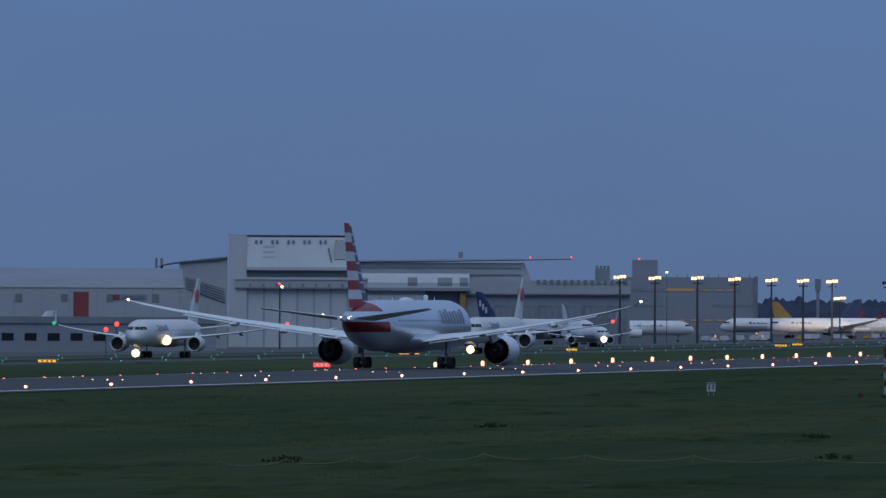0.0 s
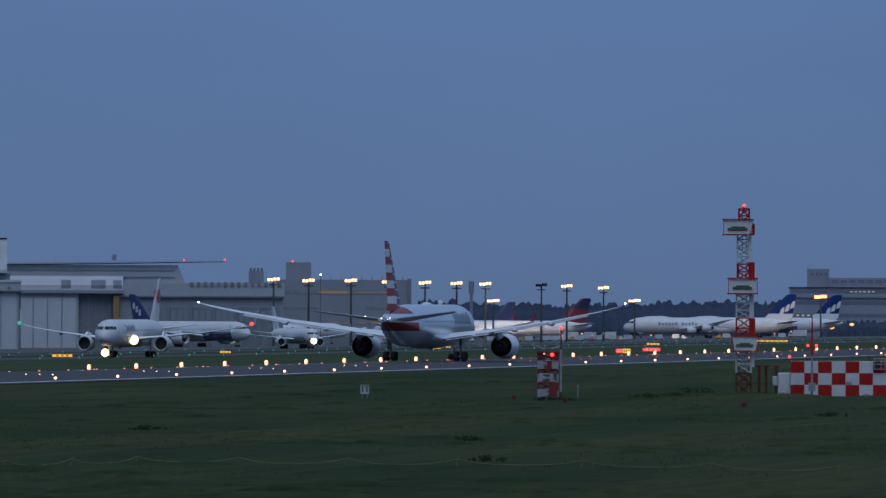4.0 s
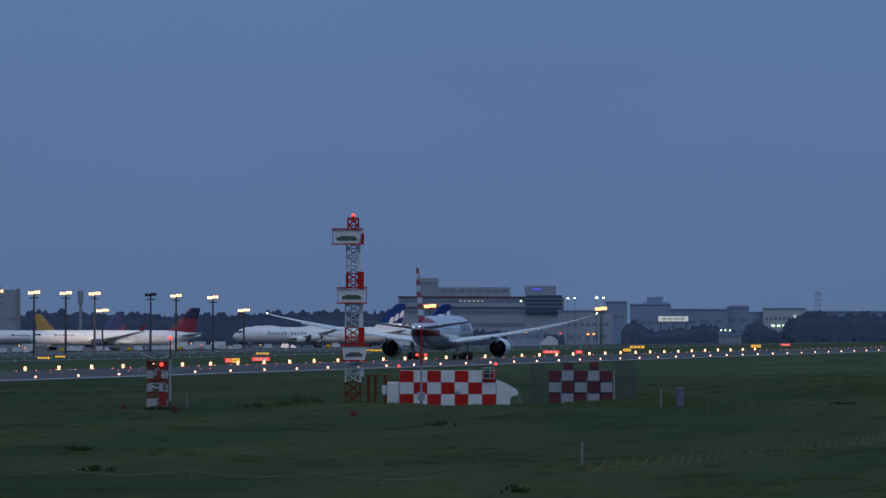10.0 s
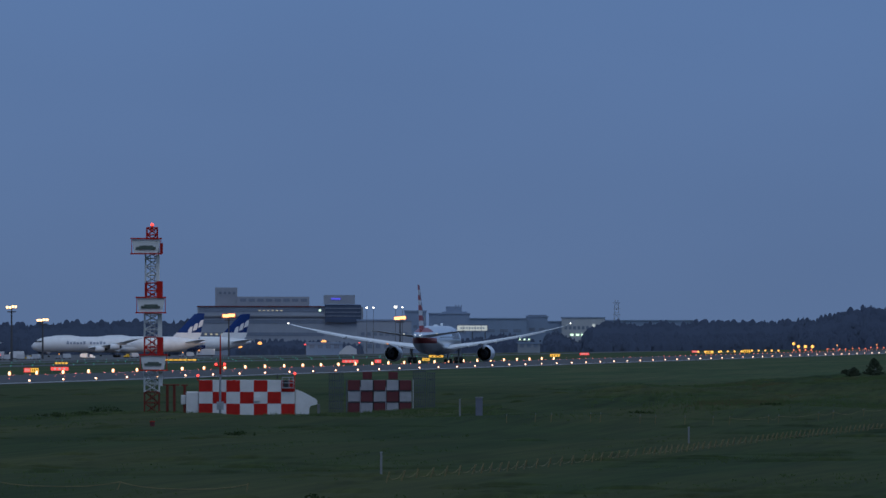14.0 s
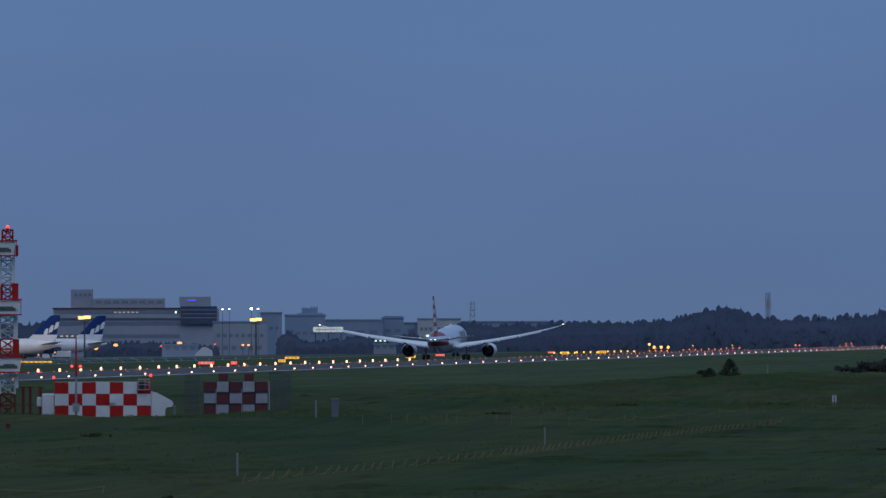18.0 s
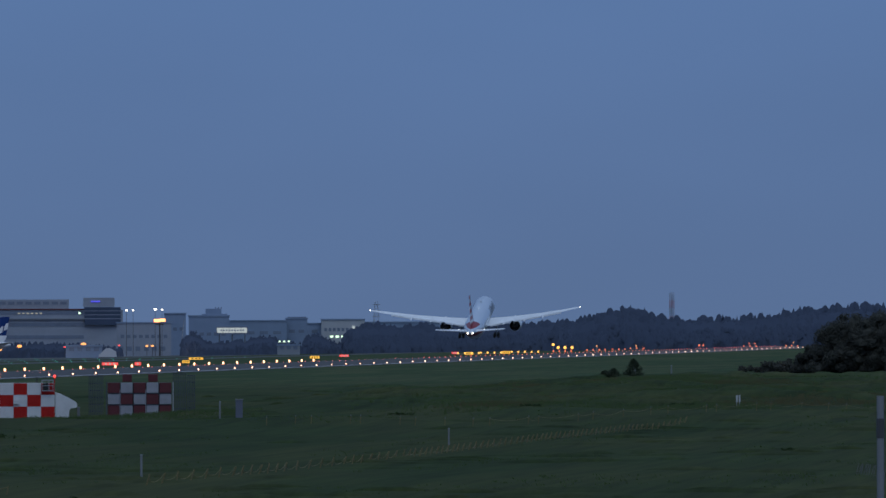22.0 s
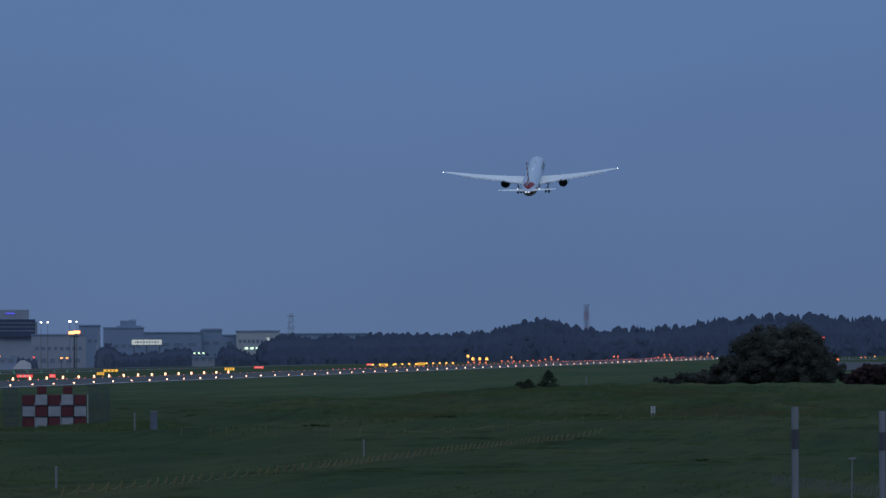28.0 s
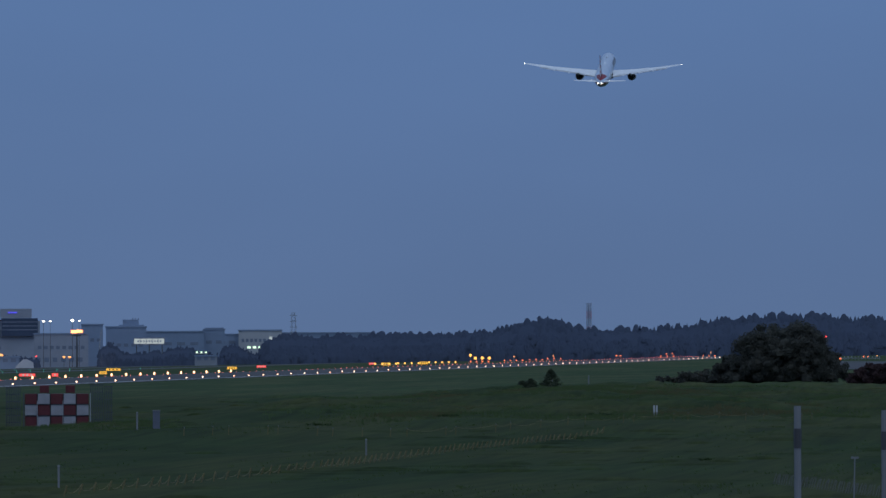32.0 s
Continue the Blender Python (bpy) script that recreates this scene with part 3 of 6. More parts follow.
def nacelle(x, y, z, r, length, parent, paint, teeth=0.0):
    """A hollow cowl that tapers aft, with a dark duct, a core and a plug."""
    n = 36 if teeth else 24

    def circle(rad, yy, tooth=0.0):
        return [(x + rad * math.cos(a), yy - (tooth if i % 2 else 0), z + rad * math.sin(a)) for i, a in enumerate(2 * math.pi * i / n for i in range(n))]
    cowl = [circle(r * 0.86, y), circle(r * 0.97, y - 0.12 * length), circle(r, y - 0.35 * length), circle(r * 0.97, y - 0.65 * length), circle(r * 0.90, y - 0.88 * length), circle(r * 0.86, y - length, teeth),
            circle(r * 0.83, y - length, teeth), circle(r * 0.85, y - 0.88 * length), circle(r * 0.86, y - 0.6 * length), circle(r * 0.82, y - 0.2 * length), circle(r * 0.80, y - 0.02 * length), circle(r * 0.86, y)]
    eng = part("engine", loft(cowl, caps=False), paint, parent, "", smooth=True)
    part("fan", loft([circle(r * 0.83, y - 0.30 * length), circle(r * 0.83, y - 0.34 * length)]), DARK, eng, "dark fan face")
    part("duct", loft([circle(r * 0.84, y - 0.70 * length), circle(r * 0.845, y - 0.975 * length)], caps=False), DARK, eng, smooth=True)
    part("core", loft([circle(r * 0.56, y - 0.5 * length), circle(r * 0.55, y - length), circle(r * 0.40, y - 1.22 * length), circle(r * 0.30, y - 1.21 * length)]), DARK, eng, "dark exhaust core", smooth=True)
    part("plug", loft([circle(r * 0.24, y - 1.05 * length), circle(r * 0.03, y - 1.42 * length)]), DARK, eng, smooth=True)
    return eng


def wheel_set(x, y, r, gap, pairs, leg_top, parent, name="main_gear"):
    gear = part(name, rod((x, y, r), (x, y, leg_top), 0.16, n=8), STEEL, parent, "", smooth=True)
    part("truck_beam", boxes((x - 0.12, x + 0.12, y - gap - 0.1, y + gap + 0.1, r - 0.12, r + 0.12)), STEEL, gear)
    for dy in ([-gap, gap] if pairs == 2 else [0]):
        for s in (-1, 1):
            c = x + s * 0.55
            part("tyre", loft([[(c + o, y + dy + rr * math.cos(a), r + rr * math.sin(a)) for a in (2 * math.pi * i / 16 for i in range(16))]
                               for o, rr in ((-0.30, r * 0.8), (-0.20, r), (0.20, r), (0.30, r * 0.8))]), RUBBER, gear, smooth=True)
    part("gear_door", boxes((x + (0.32 if x > 0 else -0.38), x + (0.38 if x > 0 else -0.32), y - 0.9, y + 0.9, leg_top - 1.5, leg_top)), WINGGREY, gear)
    return gear


def airliner(name, label, length, span, radius, zc, tail_top, engines, paint, fin_paint, body_paint=None, winglet=0.0, hump=False, belly=None, group="",
             sweep=0.58, cheat=None, wing_z=None, tail_span=None, nose=None, letter=None, ahead=0.0, drop=0.0, single=False, cowl=None):
    """Local +y is ahead; the origin lies on the ground below the main wheels."""
    plane = thing(name, 0, 0, 0, 0, label, "airliner", group)
    ny = nose if nose is not None else length * 0.49
    ty = ny - length
    wz = wing_z if wing_z is not None else zc - radius * 0.55
    body = part("fuselage", loft(fuselage_rings(length, radius, zc, ny)), body_paint or paint, plane, "", smooth=True)
    if hump:
        rings = []
        for f, h in ((0.0, 0.05), (0.12, 0.55), (0.3, 0.8), (0.6, 0.85), (0.85, 0.6), (1, 0.05)):
            s = 0.045 * length + f * 0.30 * length
            rr = radius * 0.80
            rings.append([(rr * (0.35 + 0.65 * h) * math.cos(a), ny - s, zc + radius * 0.25 + h * radius * 1.16 * math.sin(a)) for a in (2 * math.pi * i / 20 for i in range(20))])
        part("upper_deck", loft(rings), paint, plane, smooth=True)
    if belly:
        part("belly_paint", loft([[(radius * 1.006 * math.cos(a), ny - s * length, zc + radius * 1.036 * math.sin(a)) for a in np.linspace(math.pi * 1.04, math.pi * 1.96, 12)] for s in (0.10, 0.3, 0.5, 0.72)], caps=False), belly, plane, "coloured lower half", smooth=True)
    part("wing_box", loft([[(radius * 0.98 * k * math.cos(a), yy, zc - radius * 0.50 + radius * 0.62 * k * math.sin(a)) for a in (2 * math.pi * i / 16 for i in range(16))]
                           for yy, k in ((ny - 0.30 * length, 0.5), (ny - 0.36 * length, 1.0), (ny - 0.58 * length, 1.0), (ny - 0.68 * length, 0.45))]), body_paint or paint, plane, smooth=True)
    # wings, each with its own root as origin
    half, le = span / 2, ny - 0.30 * length
    croot, ckink, ctip = span * 0.205, span * 0.115, span * 0.028
    wings = []
    for s in (-1, 1):
        sec = []
        for f, chord, th, up in ((0.02, croot, 0.13, 0.0), (0.32, ckink, 0.11, 0.028), (0.62, span * 0.076, 0.10, 0.063), (0.84, span * 0.052, 0.095, 0.096), (0.945, span * 0.036, 0.09, 0.116), (1.0, span * 0.008, 0.09, 0.132)):
            back = f * half * sweep + (0.10 * half if f == 1.0 else 0.02 * half if f > 0.9 else 0)
            sec.append(aerofoil((s * f * half, le - back, wz + up * half), chord, th, 1.2))
        wing = part("wing", loft(sec), WINGGREY, plane, "pale grey swept wing", smooth=True)
        wings.append(wing)
        for f, up in ((0.24, 0.020), (0.44, 0.041), (0.62, 0.062)):
            xx, yy = s * f * half, le - f * half * sweep - span * (0.175 - 0.15 * f)
            part("flap_fairing", loft([[(xx + rr * math.cos(a), yy + o, wz + up * half - 0.35 + rr * math.sin(a)) for a in (2 * math.pi * i / 8 for i in range(8))] for o, rr in ((2.4, 0.05), (1.2, 0.30), (-0.6, 0.26), (-1.6, 0.04))]), WINGGREY, wing, smooth=True)
        if single:
            for f0, f1, u0, u1, c0, c1 in ((0.11, 0.31, 0.008, 0.0265, 0.172, 0.117), (0.335, 0.60, 0.030, 0.0605, 0.1125, 0.0785), (0.63, 0.80, 0.0645, 0.0895, 0.0750, 0.0565)):
                rib = lambda f, up, c: [(s * f * half, le - f * half * sweep - c * span + o, wz + up * half - c * span * math.tan(radians(1.2)) + dz) for o, dz in ((0.55, 0.05), (-0.55, -0.22), (-0.50, -0.30), (0.5, -0.24))]
                part("flap", loft([rib(f0, u0, c0), rib(f1, u1, c1)]), FLAP, wing, "grey lowered flap")
        if winglet:
            bx, by, bz = s * half, le - half * sweep - span * 0.012, wz + 0.132 * half
            part("winglet", loft([upright_foil((bx, by, bz), span * 0.03, 0.12), upright_foil((bx + s * 0.35, by - winglet * 0.7, bz + winglet), span * 0.012, 0.1)]), fin_paint, wing)
    # engines
    spots = [(0.325, 0.02)] if engines == 2 else [(0.36, 0.02), (0.66, 0.05)]
    er = radius * (0.62 if engines == 2 else 0.42)
    for f, up in spots:
        for s in (-1, 1):
            xx = s * f * half
            yy = le - f * half * sweep + er * 1.9 + ahead
            ez = wz + up * half - er * 0.75 - drop
            eng = nacelle(xx, yy, ez, er, er * 2.9, plane, cowl or paint, 0.42 if single else 0.0)
            part("pylon", prism([(yy - er * 0.9, ez + er * 0.9), (yy - er * 1.7, ez + er * 1.45), (yy - er * 4.2 - ahead, ez + er * 1.2), (yy - er * 3.4 - ahead, ez + er * 0.5)], xx - 0.18, xx + 0.18), WINGGREY, plane)
    # tail
    ztail, trim = zc + radius * 0.24, 1.0 if single else 0.0
    ts = (tail_span or span * 0.33) / 2
    for s in (-1, 1):
        part("tailplane", loft([aerofoil((s * 0.3, ty + length * 0.145, ztail - trim * 0.3), length * 0.105, 0.10, -trim * 4.5), aerofoil((s * ts, ty + length * 0.145 - ts * 0.72, ztail + ts * 0.12), length * 0.036, 0.09, -trim * 4.5)]), WINGGREY, plane, smooth=True)
    rise = tail_top - (zc + radius * 0.8)
    part("fin", loft([upright_foil((0, ty + length * 0.20, zc + radius * 0.72), length * 0.165, 0.06), upright_foil((0, ty + length * 0.20 - rise * 0.96 * 0.96, zc + radius * 0.8 + rise * 0.96), length * 0.060, 0.06),
                      upright_foil((0, ty + length * 0.20 - rise * 1.06, tail_top), length * 0.038, 0.06)]), fin_paint, plane, "", smooth=True)
    # wheels
    wheel_set(0, ny - length * 0.10, 0.45, 0, 1, zc - radius * 0.7, plane, "nose_gear")
    for s in (-1, 1):
        wheel_set(s * span * 0.0815, 0, 0.66, 0.72, 2, wz + 0.3, plane)
    # cockpit and cabin windows
    def skin_x(q, h):
        f = q / 2.3
        r = radius * (1 - (1 - f) ** 2.1) ** 0.62 * 1.012
        up = (h + 0.34 * radius * (1 - f) ** 1.6) / 1.03
        return math.sqrt(max(0.0, r * r - up * up))

    def skin_row(h, k0, k1):
        q0 = next(q for q in np.linspace(0.01, 2.0, 400) if skin_x(q, h) > 0)
        return [(skin_x(q, h), ny - q * radius, zc + h) for q in (q0 + (1.45 - q0) * k ** 1.7 for k in np.linspace(k0, k1, 4))]
    for s in (-1, 1):
        for k0, k1 in ((0.02, 0.40), (0.43, 0.68), (0.71, 0.93)):
            low_row, high_row = skin_row(radius * 0.26, k0, k1), skin_row(radius * 0.50, k0, k1)
            part("windscreen", loft([[(s * x, y + 0.02, z) for x, y, z in low_row], [(s * x, y + 0.02, z) for x, y, z in high_row]], caps=False), GLASS, plane, "dark cockpit pane")
    step, wide, pane = (1.2, 0.2, PANE) if single else (1.6, 0.3, PANE)
    n = 0 if hump else int(length * 0.62 / step)
    for s in (-1, 1):
        me = None
        for i in range(n):
            if me is None:
                win = part("cabin_window", boxes((min(s * radius * 0.975, s * radius * 1.0), max(s * radius * 0.975, s * radius * 1.0), -wide, wide, zc + radius * 0.17, zc + radius * 0.245)), pane, plane)
                me = win.data
            else:
                win = new("cabin_window", me)
                win.parent = plane
            win.location.y = ny - length * 0.16 - i * step
    if letter:
        for s in (-1, 1):
            for i in range(letter[0]):
                yy = ny - length * letter[1] - i * letter[2]
                if hump and i == 6:
                    continue
                a0, a1 = radians(letter[3]), radians(letter[4] - (0, 7, 4, 7, 7)[i % 5])
                ring = lambda y2: [(s * radius * 1.008 * math.cos(a), y2, zc + radius * 1.038 * math.sin(a)) for a in np.linspace(a0, a1, 4)]
                part("lettering_bar", loft([ring(yy), ring(yy - letter[2] * 0.72)], caps=False), letter[5], plane)
    return plane, wings, wz


# the departing airliner
hero, hero_wings, hero_wz = airliner("airliner", "silver twin-engine airliner with red, white and blue barred tail taking off", 58.0, 61.2, 2.88, 4.75, 16.4, 2, SILVER, FLAG,
                                     FLAG_BODY, nose=28.0, sweep=0.61, wing_z=2.85, tail_span=19.6, ahead=2.0, drop=0.25, letter=(8, 0.15, 1.55, 4, 40, INK_PALE), single=True)
for ob in hero_wings:
    s = -1 if ob.data.vertices[0].co.x < 0 else 1
    part("tip_light", ball((s * 30.35, -11.0, hero_wz + 0.132 * 30.6), 0.15, seg=8), E_WHITE, ob, "glowing white wingtip light", smooth=True)
for x, y, size in ((-0.60, -29.5, 0.10), (0.60, -29.5, 0.13)):
    part("tail_light", ball((x, y, 5.75), size, seg=8), E_WHITE, hero, "glowing white tail light", smooth=True)
part("radome", loft([[(w * math.cos(a), y, 7.62 + h * math.sin(a)) for a in (math.pi * i / 10 for i in range(11))] for y, w, h in ((3.2, 0.1, 0.02), (2.4, 0.55, 0.34), (0.6, 0.62, 0.44), (-0.8, 0.5, 0.36), (-2.0, 0.08, 0.02))], caps=False), SILVER, hero, "low white aerial dome", smooth=True)
for y, z in ((16.0, 7.6), (-6.0, 7.6)):
    part("blade_aerial", loft([upright_foil((0, y, z), 0.55, 0.12), upright_foil((0, y - 0.25, z + 0.45), 0.3, 0.12)]), WINGGREY, hero)
for s in (-1, 1):
    for y in (19.5, 6.5, -9.0, -17.5):
        part("door_outline", loft([[(s * 2.88 * 1.004 * math.cos(a), yy, 4.75 + 2.88 * 1.034 * math.sin(a)) for a in np.linspace(radians(-12), radians(30), 6)] for yy in (y, y - 0.07)], caps=False), INK_PALE, hero)
for x in (-3.6, 3.6):
    part("logo_light", ball((x, -25.6, 6.0), 0.14, seg=8), E_WHITE, hero, "small white logo light", smooth=True)


def turning_beacon(name, y, z, up):
    """A flat lamp that glows on one face only, on a dark back, and turns about its upright axis."""
    drum = part(name, rod((0, 0.02, 0), (0, 0.14, 0), 0.33, 0.24, n=14), SILVER, hero, "turning red beacon")
    part("lens", rod((0, -0.012, 0), (0, 0.018, 0), 0.30, 0.32, n=14), E_RED, drum, "glowing red lens")
    drum.location = (0, y, z)
    return drum


def turning_strobe(x):
    """The white tail lamp, glowing on one face, that turns to the rear after each beat of the beacons."""
    drum = part("tail_strobe", rod((0, 0.02, 0), (0, 0.10, 0), 0.24, 0.20, n=12), SILVER, hero, "turning white tail strobe")
    part("lens", rod((0, -0.012, 0), (0, 0.018, 0), 0.22, 0.235, n=12), E_WHITE, drum, "glowing white lens")
    drum.location = (x, -29.75, 5.6)
    return drum


beacons = [turning_beacon("upper_beacon", 11.0, 8.0, 1), turning_beacon("lower_beacon", 4.0, 1.55, -1)]
strobes = [turning_strobe(-0.74), turning_strobe(0.74)]

# the two taxiing jets and the parked ones
TAIL_DISC = mat("faded_tail_red", (0.40, 0.12, 0.13), 0.5, vary=0.1)
LIVERY_RED = mat("tail_white", (0.60, 0.58, 0.60), 0.45, vary=0.05, scale=0.25)


def taxi_jet(name, label):
    ob, ws, wz = airliner(name, label, 54.9, 47.6, 2.55, 4.9, 15.8, 2, WHITE, LIVERY_RED, winglet=2.8, sweep=0.62, letter=(6, 0.20, 1.4, 8, 38, INK))
    for s in (-1, 1):
        part("tail_disc", rod((s * 0.30, -24.3, 12.2), (s * 0.42, -24.3, 12.2), 1.4, n=18), TAIL_DISC, ob, "red disc on the fin")
    part("landing_light", ball((-2.6, 9.9, 3.5), 0.95, seg=12), E_LAND, ob, "glowing landing light", smooth=True)
    part("nose_light", ball((0.5, 22.2, 1.0), 0.8, seg=12), E_LAND, ob, "glowing nose wheel light", smooth=True)
    part("nose_lamp", ball((0.0, 22.2, 3.4), 0.28, seg=8), E_AMBER, ob, "small amber lamp", smooth=True)
    part("port_light", ball((-23.6, -3.6, wz + 3.2), 0.4, seg=8), E_RED, ws[0], "red wingtip light", smooth=True)
    part("starboard_light", ball((23.6, -3.6, wz + 3.2), 0.4, seg=8), E_GREEN, ws[1], "green wingtip light", smooth=True)
    return ob


def park(ob, u, d, turn, dz=0.06):
    x, y = bear(u, d)
    ob.matrix_basis = pose(x, y, ground_z(x, y) + dz, 0, 0, math.degrees((3669.0 - u) / 16500) + turn)
    return ob


waiting = park(taxi_jet("airliner", "white twin-engine airliner with a red tail and its landing lights on"), -490, 1830, 166)
rolling = taxi_jet("airliner", "white twin-engine airliner with red tail taxiing with lights on")
crossing, cw, cz = airliner("airliner", "white narrow airliner with grey belly taxiing along the apron", 44.5, 34.1, 1.98, 3.6, 11.8, 2, WHITE, WHITE, belly=WALL_DIM, winglet=2.2)
part("landing_light", ball((0.3, 21.3, 2.2), 0.85, seg=12), E_WHITE, crossing, "glowing landing light", smooth=True)
part("starboard_light", ball((17.0, -2.6, cz + 2.4), 0.4, seg=8), E_GREEN, cw[1], "green wingtip light", smooth=True)
far_left, _, _ = airliner("airliner", "small white airliner parked before the low hangar", 38.0, 33.0, 1.95, 3.5, 11.4, 2, WHITE, WHITE)
park(far_left, -812, 2640, 96)
jet, _, _ = airliner("airliner", "white airliner with dark blue tail parked by the hangars", 60.0, 60.0, 3.0, 5.2, 17.0, 2, WHITE, BLUE, belly=BLUE)
for side in (-1, 1):
    for i in range(3):
        part("tail_letter", boxes((side * 0.36 - 0.04, side * 0.36 + 0.04, -28.6 + i * 1.5, -27.6 + i * 1.5, 12.2 - i * 1.1, 14.2 - i * 1.1)), CHALK, jet)
park(jet, 166, 3000, -140)
jet, _, _ = airliner("airliner", "long white airliner with blue stripes parked on the apron", 60.0, 58.0, 2.6, 5.2, 16.8, 2, WHITE, WHITE, letter=(7, 0.2, 1.6, 12, 26, INK))
park(jet, 303, 3400, -84)
jet, _, _ = airliner("airliner", "white airliner with a blue and white tail behind another", 60, 60, 2.9, 5.2, 16.2, 2, WHITE, BLUE, belly=INK_PALE, letter=(5, 0.2, 1.6, 12, 28, BLUE))
park(jet, 614, 3900, 95)
jet, _, _ = airliner("airliner", "long white airliner with a dark red and navy tail", 69.0, 63.0, 2.82, 5.4, 17.4, 2, WHITE, CRIMSON, letter=(5, 0.13, 1.7, 12, 30, INK), cowl=NAVY, winglet=3.0)
part("fin_tip", loft([upright_foil((0, -35.19 + 13.85 - 9.744 * f, 7.66 + 9.744 * f), 69.0 * (0.166 - 0.1094 * f), 0.068) for f in (0.56, 0.8, 0.99)]), NAVY, jet, "navy fin top")
park(jet, 723, 3760, 97)
jet, _, _ = airliner("airliner", "white freighter with a yellow tail behind other aircraft", 54.9, 47.6, 2.55, 4.9, 15.2, 2, WHITE, GOLD)
park(jet, 690, 4150, -80)
JUMBO_BLUE = mat("jumbo_blue", (0.010, 0.034, 0.140), 0.7, spec=0.1, vary=0.06, scale=0.4)
for u, d, turn, belly in ((1083, 4080, 93, None), (1170, 4220, 98, JUMBO_BLUE)):
    jet, _, _ = airliner("cargo_jumbo", "white and blue four-engine cargo jumbo with a navy and white tail", 76.3, 68.4, 3.25, 5.7, 19.4, 4, WHITE, JUMBO_BLUE, hump=True, belly=belly,
                         letter=(12, 0.20, 1.45, 0, 24, INK), group="cargo jumbos")
    for side in (-1, 1):
        for i in range(3):
            y, z = -37.3 + i * 2.35, 13.7 - i * 1.45
            outline = ((y, z), (y + 1.7, z - 0.7), (y + 1.3, z + 1.3), (y + 0.5, z + 2.6), (y - 0.6, z + 2.9), (y - 0.35, z + 1.2))
            part("tail_letter", loft([[(side * x, py, pz) for py, pz in outline] for x in (0.36, 0.48)]), WHITE, jet, "white tail shape")
    part("tail_base", loft([upright_foil((0, -38.91 + 76.3 * 0.205 - k, 7.9 + k), 12.9 - 0.66 * k, 0.075) for k in (0, 1.6, 3.0)]), WHITE, jet, "white lower fin")
    park(jet, u, d, turn)

# ---- hangars and buildings ----
def site(name, u, d, label, category, group="", turn=0.0):
    x, y = bear(u, d)
    return thing(name, x, y, ground_z(x, y), math.degrees((3669.0 - u) / 16500) + turn, label, category, group)


def row_of(name, parent, count, x0, step, dims, material, label=""):
    """Alike pieces in a row along x, on one mesh."""
    x1, y0, y1, z0, z1 = dims
    me = None
    for i in range(count):
        if me is None:
            ob = part(name, boxes((0, x1, y0, y1, z0, z1)), material, parent, label)
            me = ob.data
        else:
            ob = new(name, me)
            ob.parent = parent
            if label:
                ob["label"] = label
        ob.location.x = x0 + i * step


# low hangar, left of the great one
low = site("low_hangar", -600, 2700, "long low pale grey hangar with a red door", "hangar")
part("front_wall", boxes((-78, 23, 0, 1.0, -1, 18.8)), WALL, low)
part("roof", prism([(0.0, 18.8), (44, 23.9), (44, 0), (43, 0), (43, 22.8), (1.0, 18.0)], -78, 23), WALL_DIM, low)
part("side_wall", boxes((22, 22.99, 1.0, 44, -1, 18.5)), WALL, low)
part("eave_strip", boxes((-78.4, 23.2, -0.25, -0.003, 18.1, 18.7)), WALL_PALE, low)
part("red_door", boxes((-8.8, -4.4, -0.2, -0.003, 0.0, 16.9)), DOOR_RED, low, "tall red door")
row_of("wall_louvre", low, 6, -52, 13.2, (2.0, -0.15, -0.003, 14.0, 16.2), SHADE)
part("wall_sign", boxes((2.5, 12.5, -0.15, -0.003, 14.6, 16.2)), WALL_DIM, low, "faded wall sign")
part("sign_mark", boxes((2.7, 4.6, -0.3, -0.155, 14.7, 16.1)), DOOR_RED, low)
row_of("sign_bar", low, 3, 5.4, 2.3, (1.8, -0.3, -0.155, 15.0, 15.8), SHADE)
row_of("wall_seam", low, 13, -74, 8.0, (0.12, -0.06, -0.003, 0, 18), WALL_DIM)
service = site("service_building", -640, 2480, "long low service building with a dark roof edge", "building")
part("wall", boxes((-80, 36, 0, 12, -1, 7.6)), WALL_DIM, service)
part("roof_edge", boxes((-80.5, 36.5, -0.4, 12.5, 7.6, 9.4)), SHADE, service)
row_of("window", service, 18, -76, 6.1, (3.2, -0.08, -0.003, 3.0, 5.0), GLASS)
annex = site("hangar_annex", -424, 2790, "grey hangar wing with a slanting louvre panel", "hangar")
part("wall", boxes((-7.2, 7.2, 0, 50, -1, 25.6)), WALL, annex)
part("roof_edge", loft([[(x, -0.8, z), (x, 50.6, z), (x, 50.6, z + t), (x, -0.8, z + t)] for x, z, t in ((-13.4, 24.6, 0.15), (-11.0, 25.2, 0.3), (-8.0, 25.62, 0.4), (7.19, 27.2, 0.5))]), SHADE, annex, "thin sloping roof edge")
part("roof_gable", loft([[(x, 0.2, 25.6), (x, 50, 25.6), (x, 50, z), (x, 0.2, z)] for x, z in ((-7.2, 25.69), (7.18, 27.2))]), WALL, annex)
row_of("roof_flue", annex, 2, -14.6, 1.6, (0.8, 20, 21, 24.0, 27.2), SHADE)
bm = bmesh.new()
vs = [bm.verts.new(p) for p in ((-5.4, -0.25, 21.6), (-5.2, -0.25, 18.0), (6.6, -0.25, 13.6), (6.2, -0.25, 18.0), (-5.4, -0.01, 21.6), (-5.2, -0.01, 18.0), (6.6, -0.01, 13.6), (6.2, -0.01, 18.0))]
for q in ((0, 1, 2, 3), (7, 6, 5, 4), (0, 4, 5, 1), (1, 5, 6, 2), (2, 6, 7, 3), (3, 7, 4, 0)):
    bm.faces.new([vs[i] for i in q])
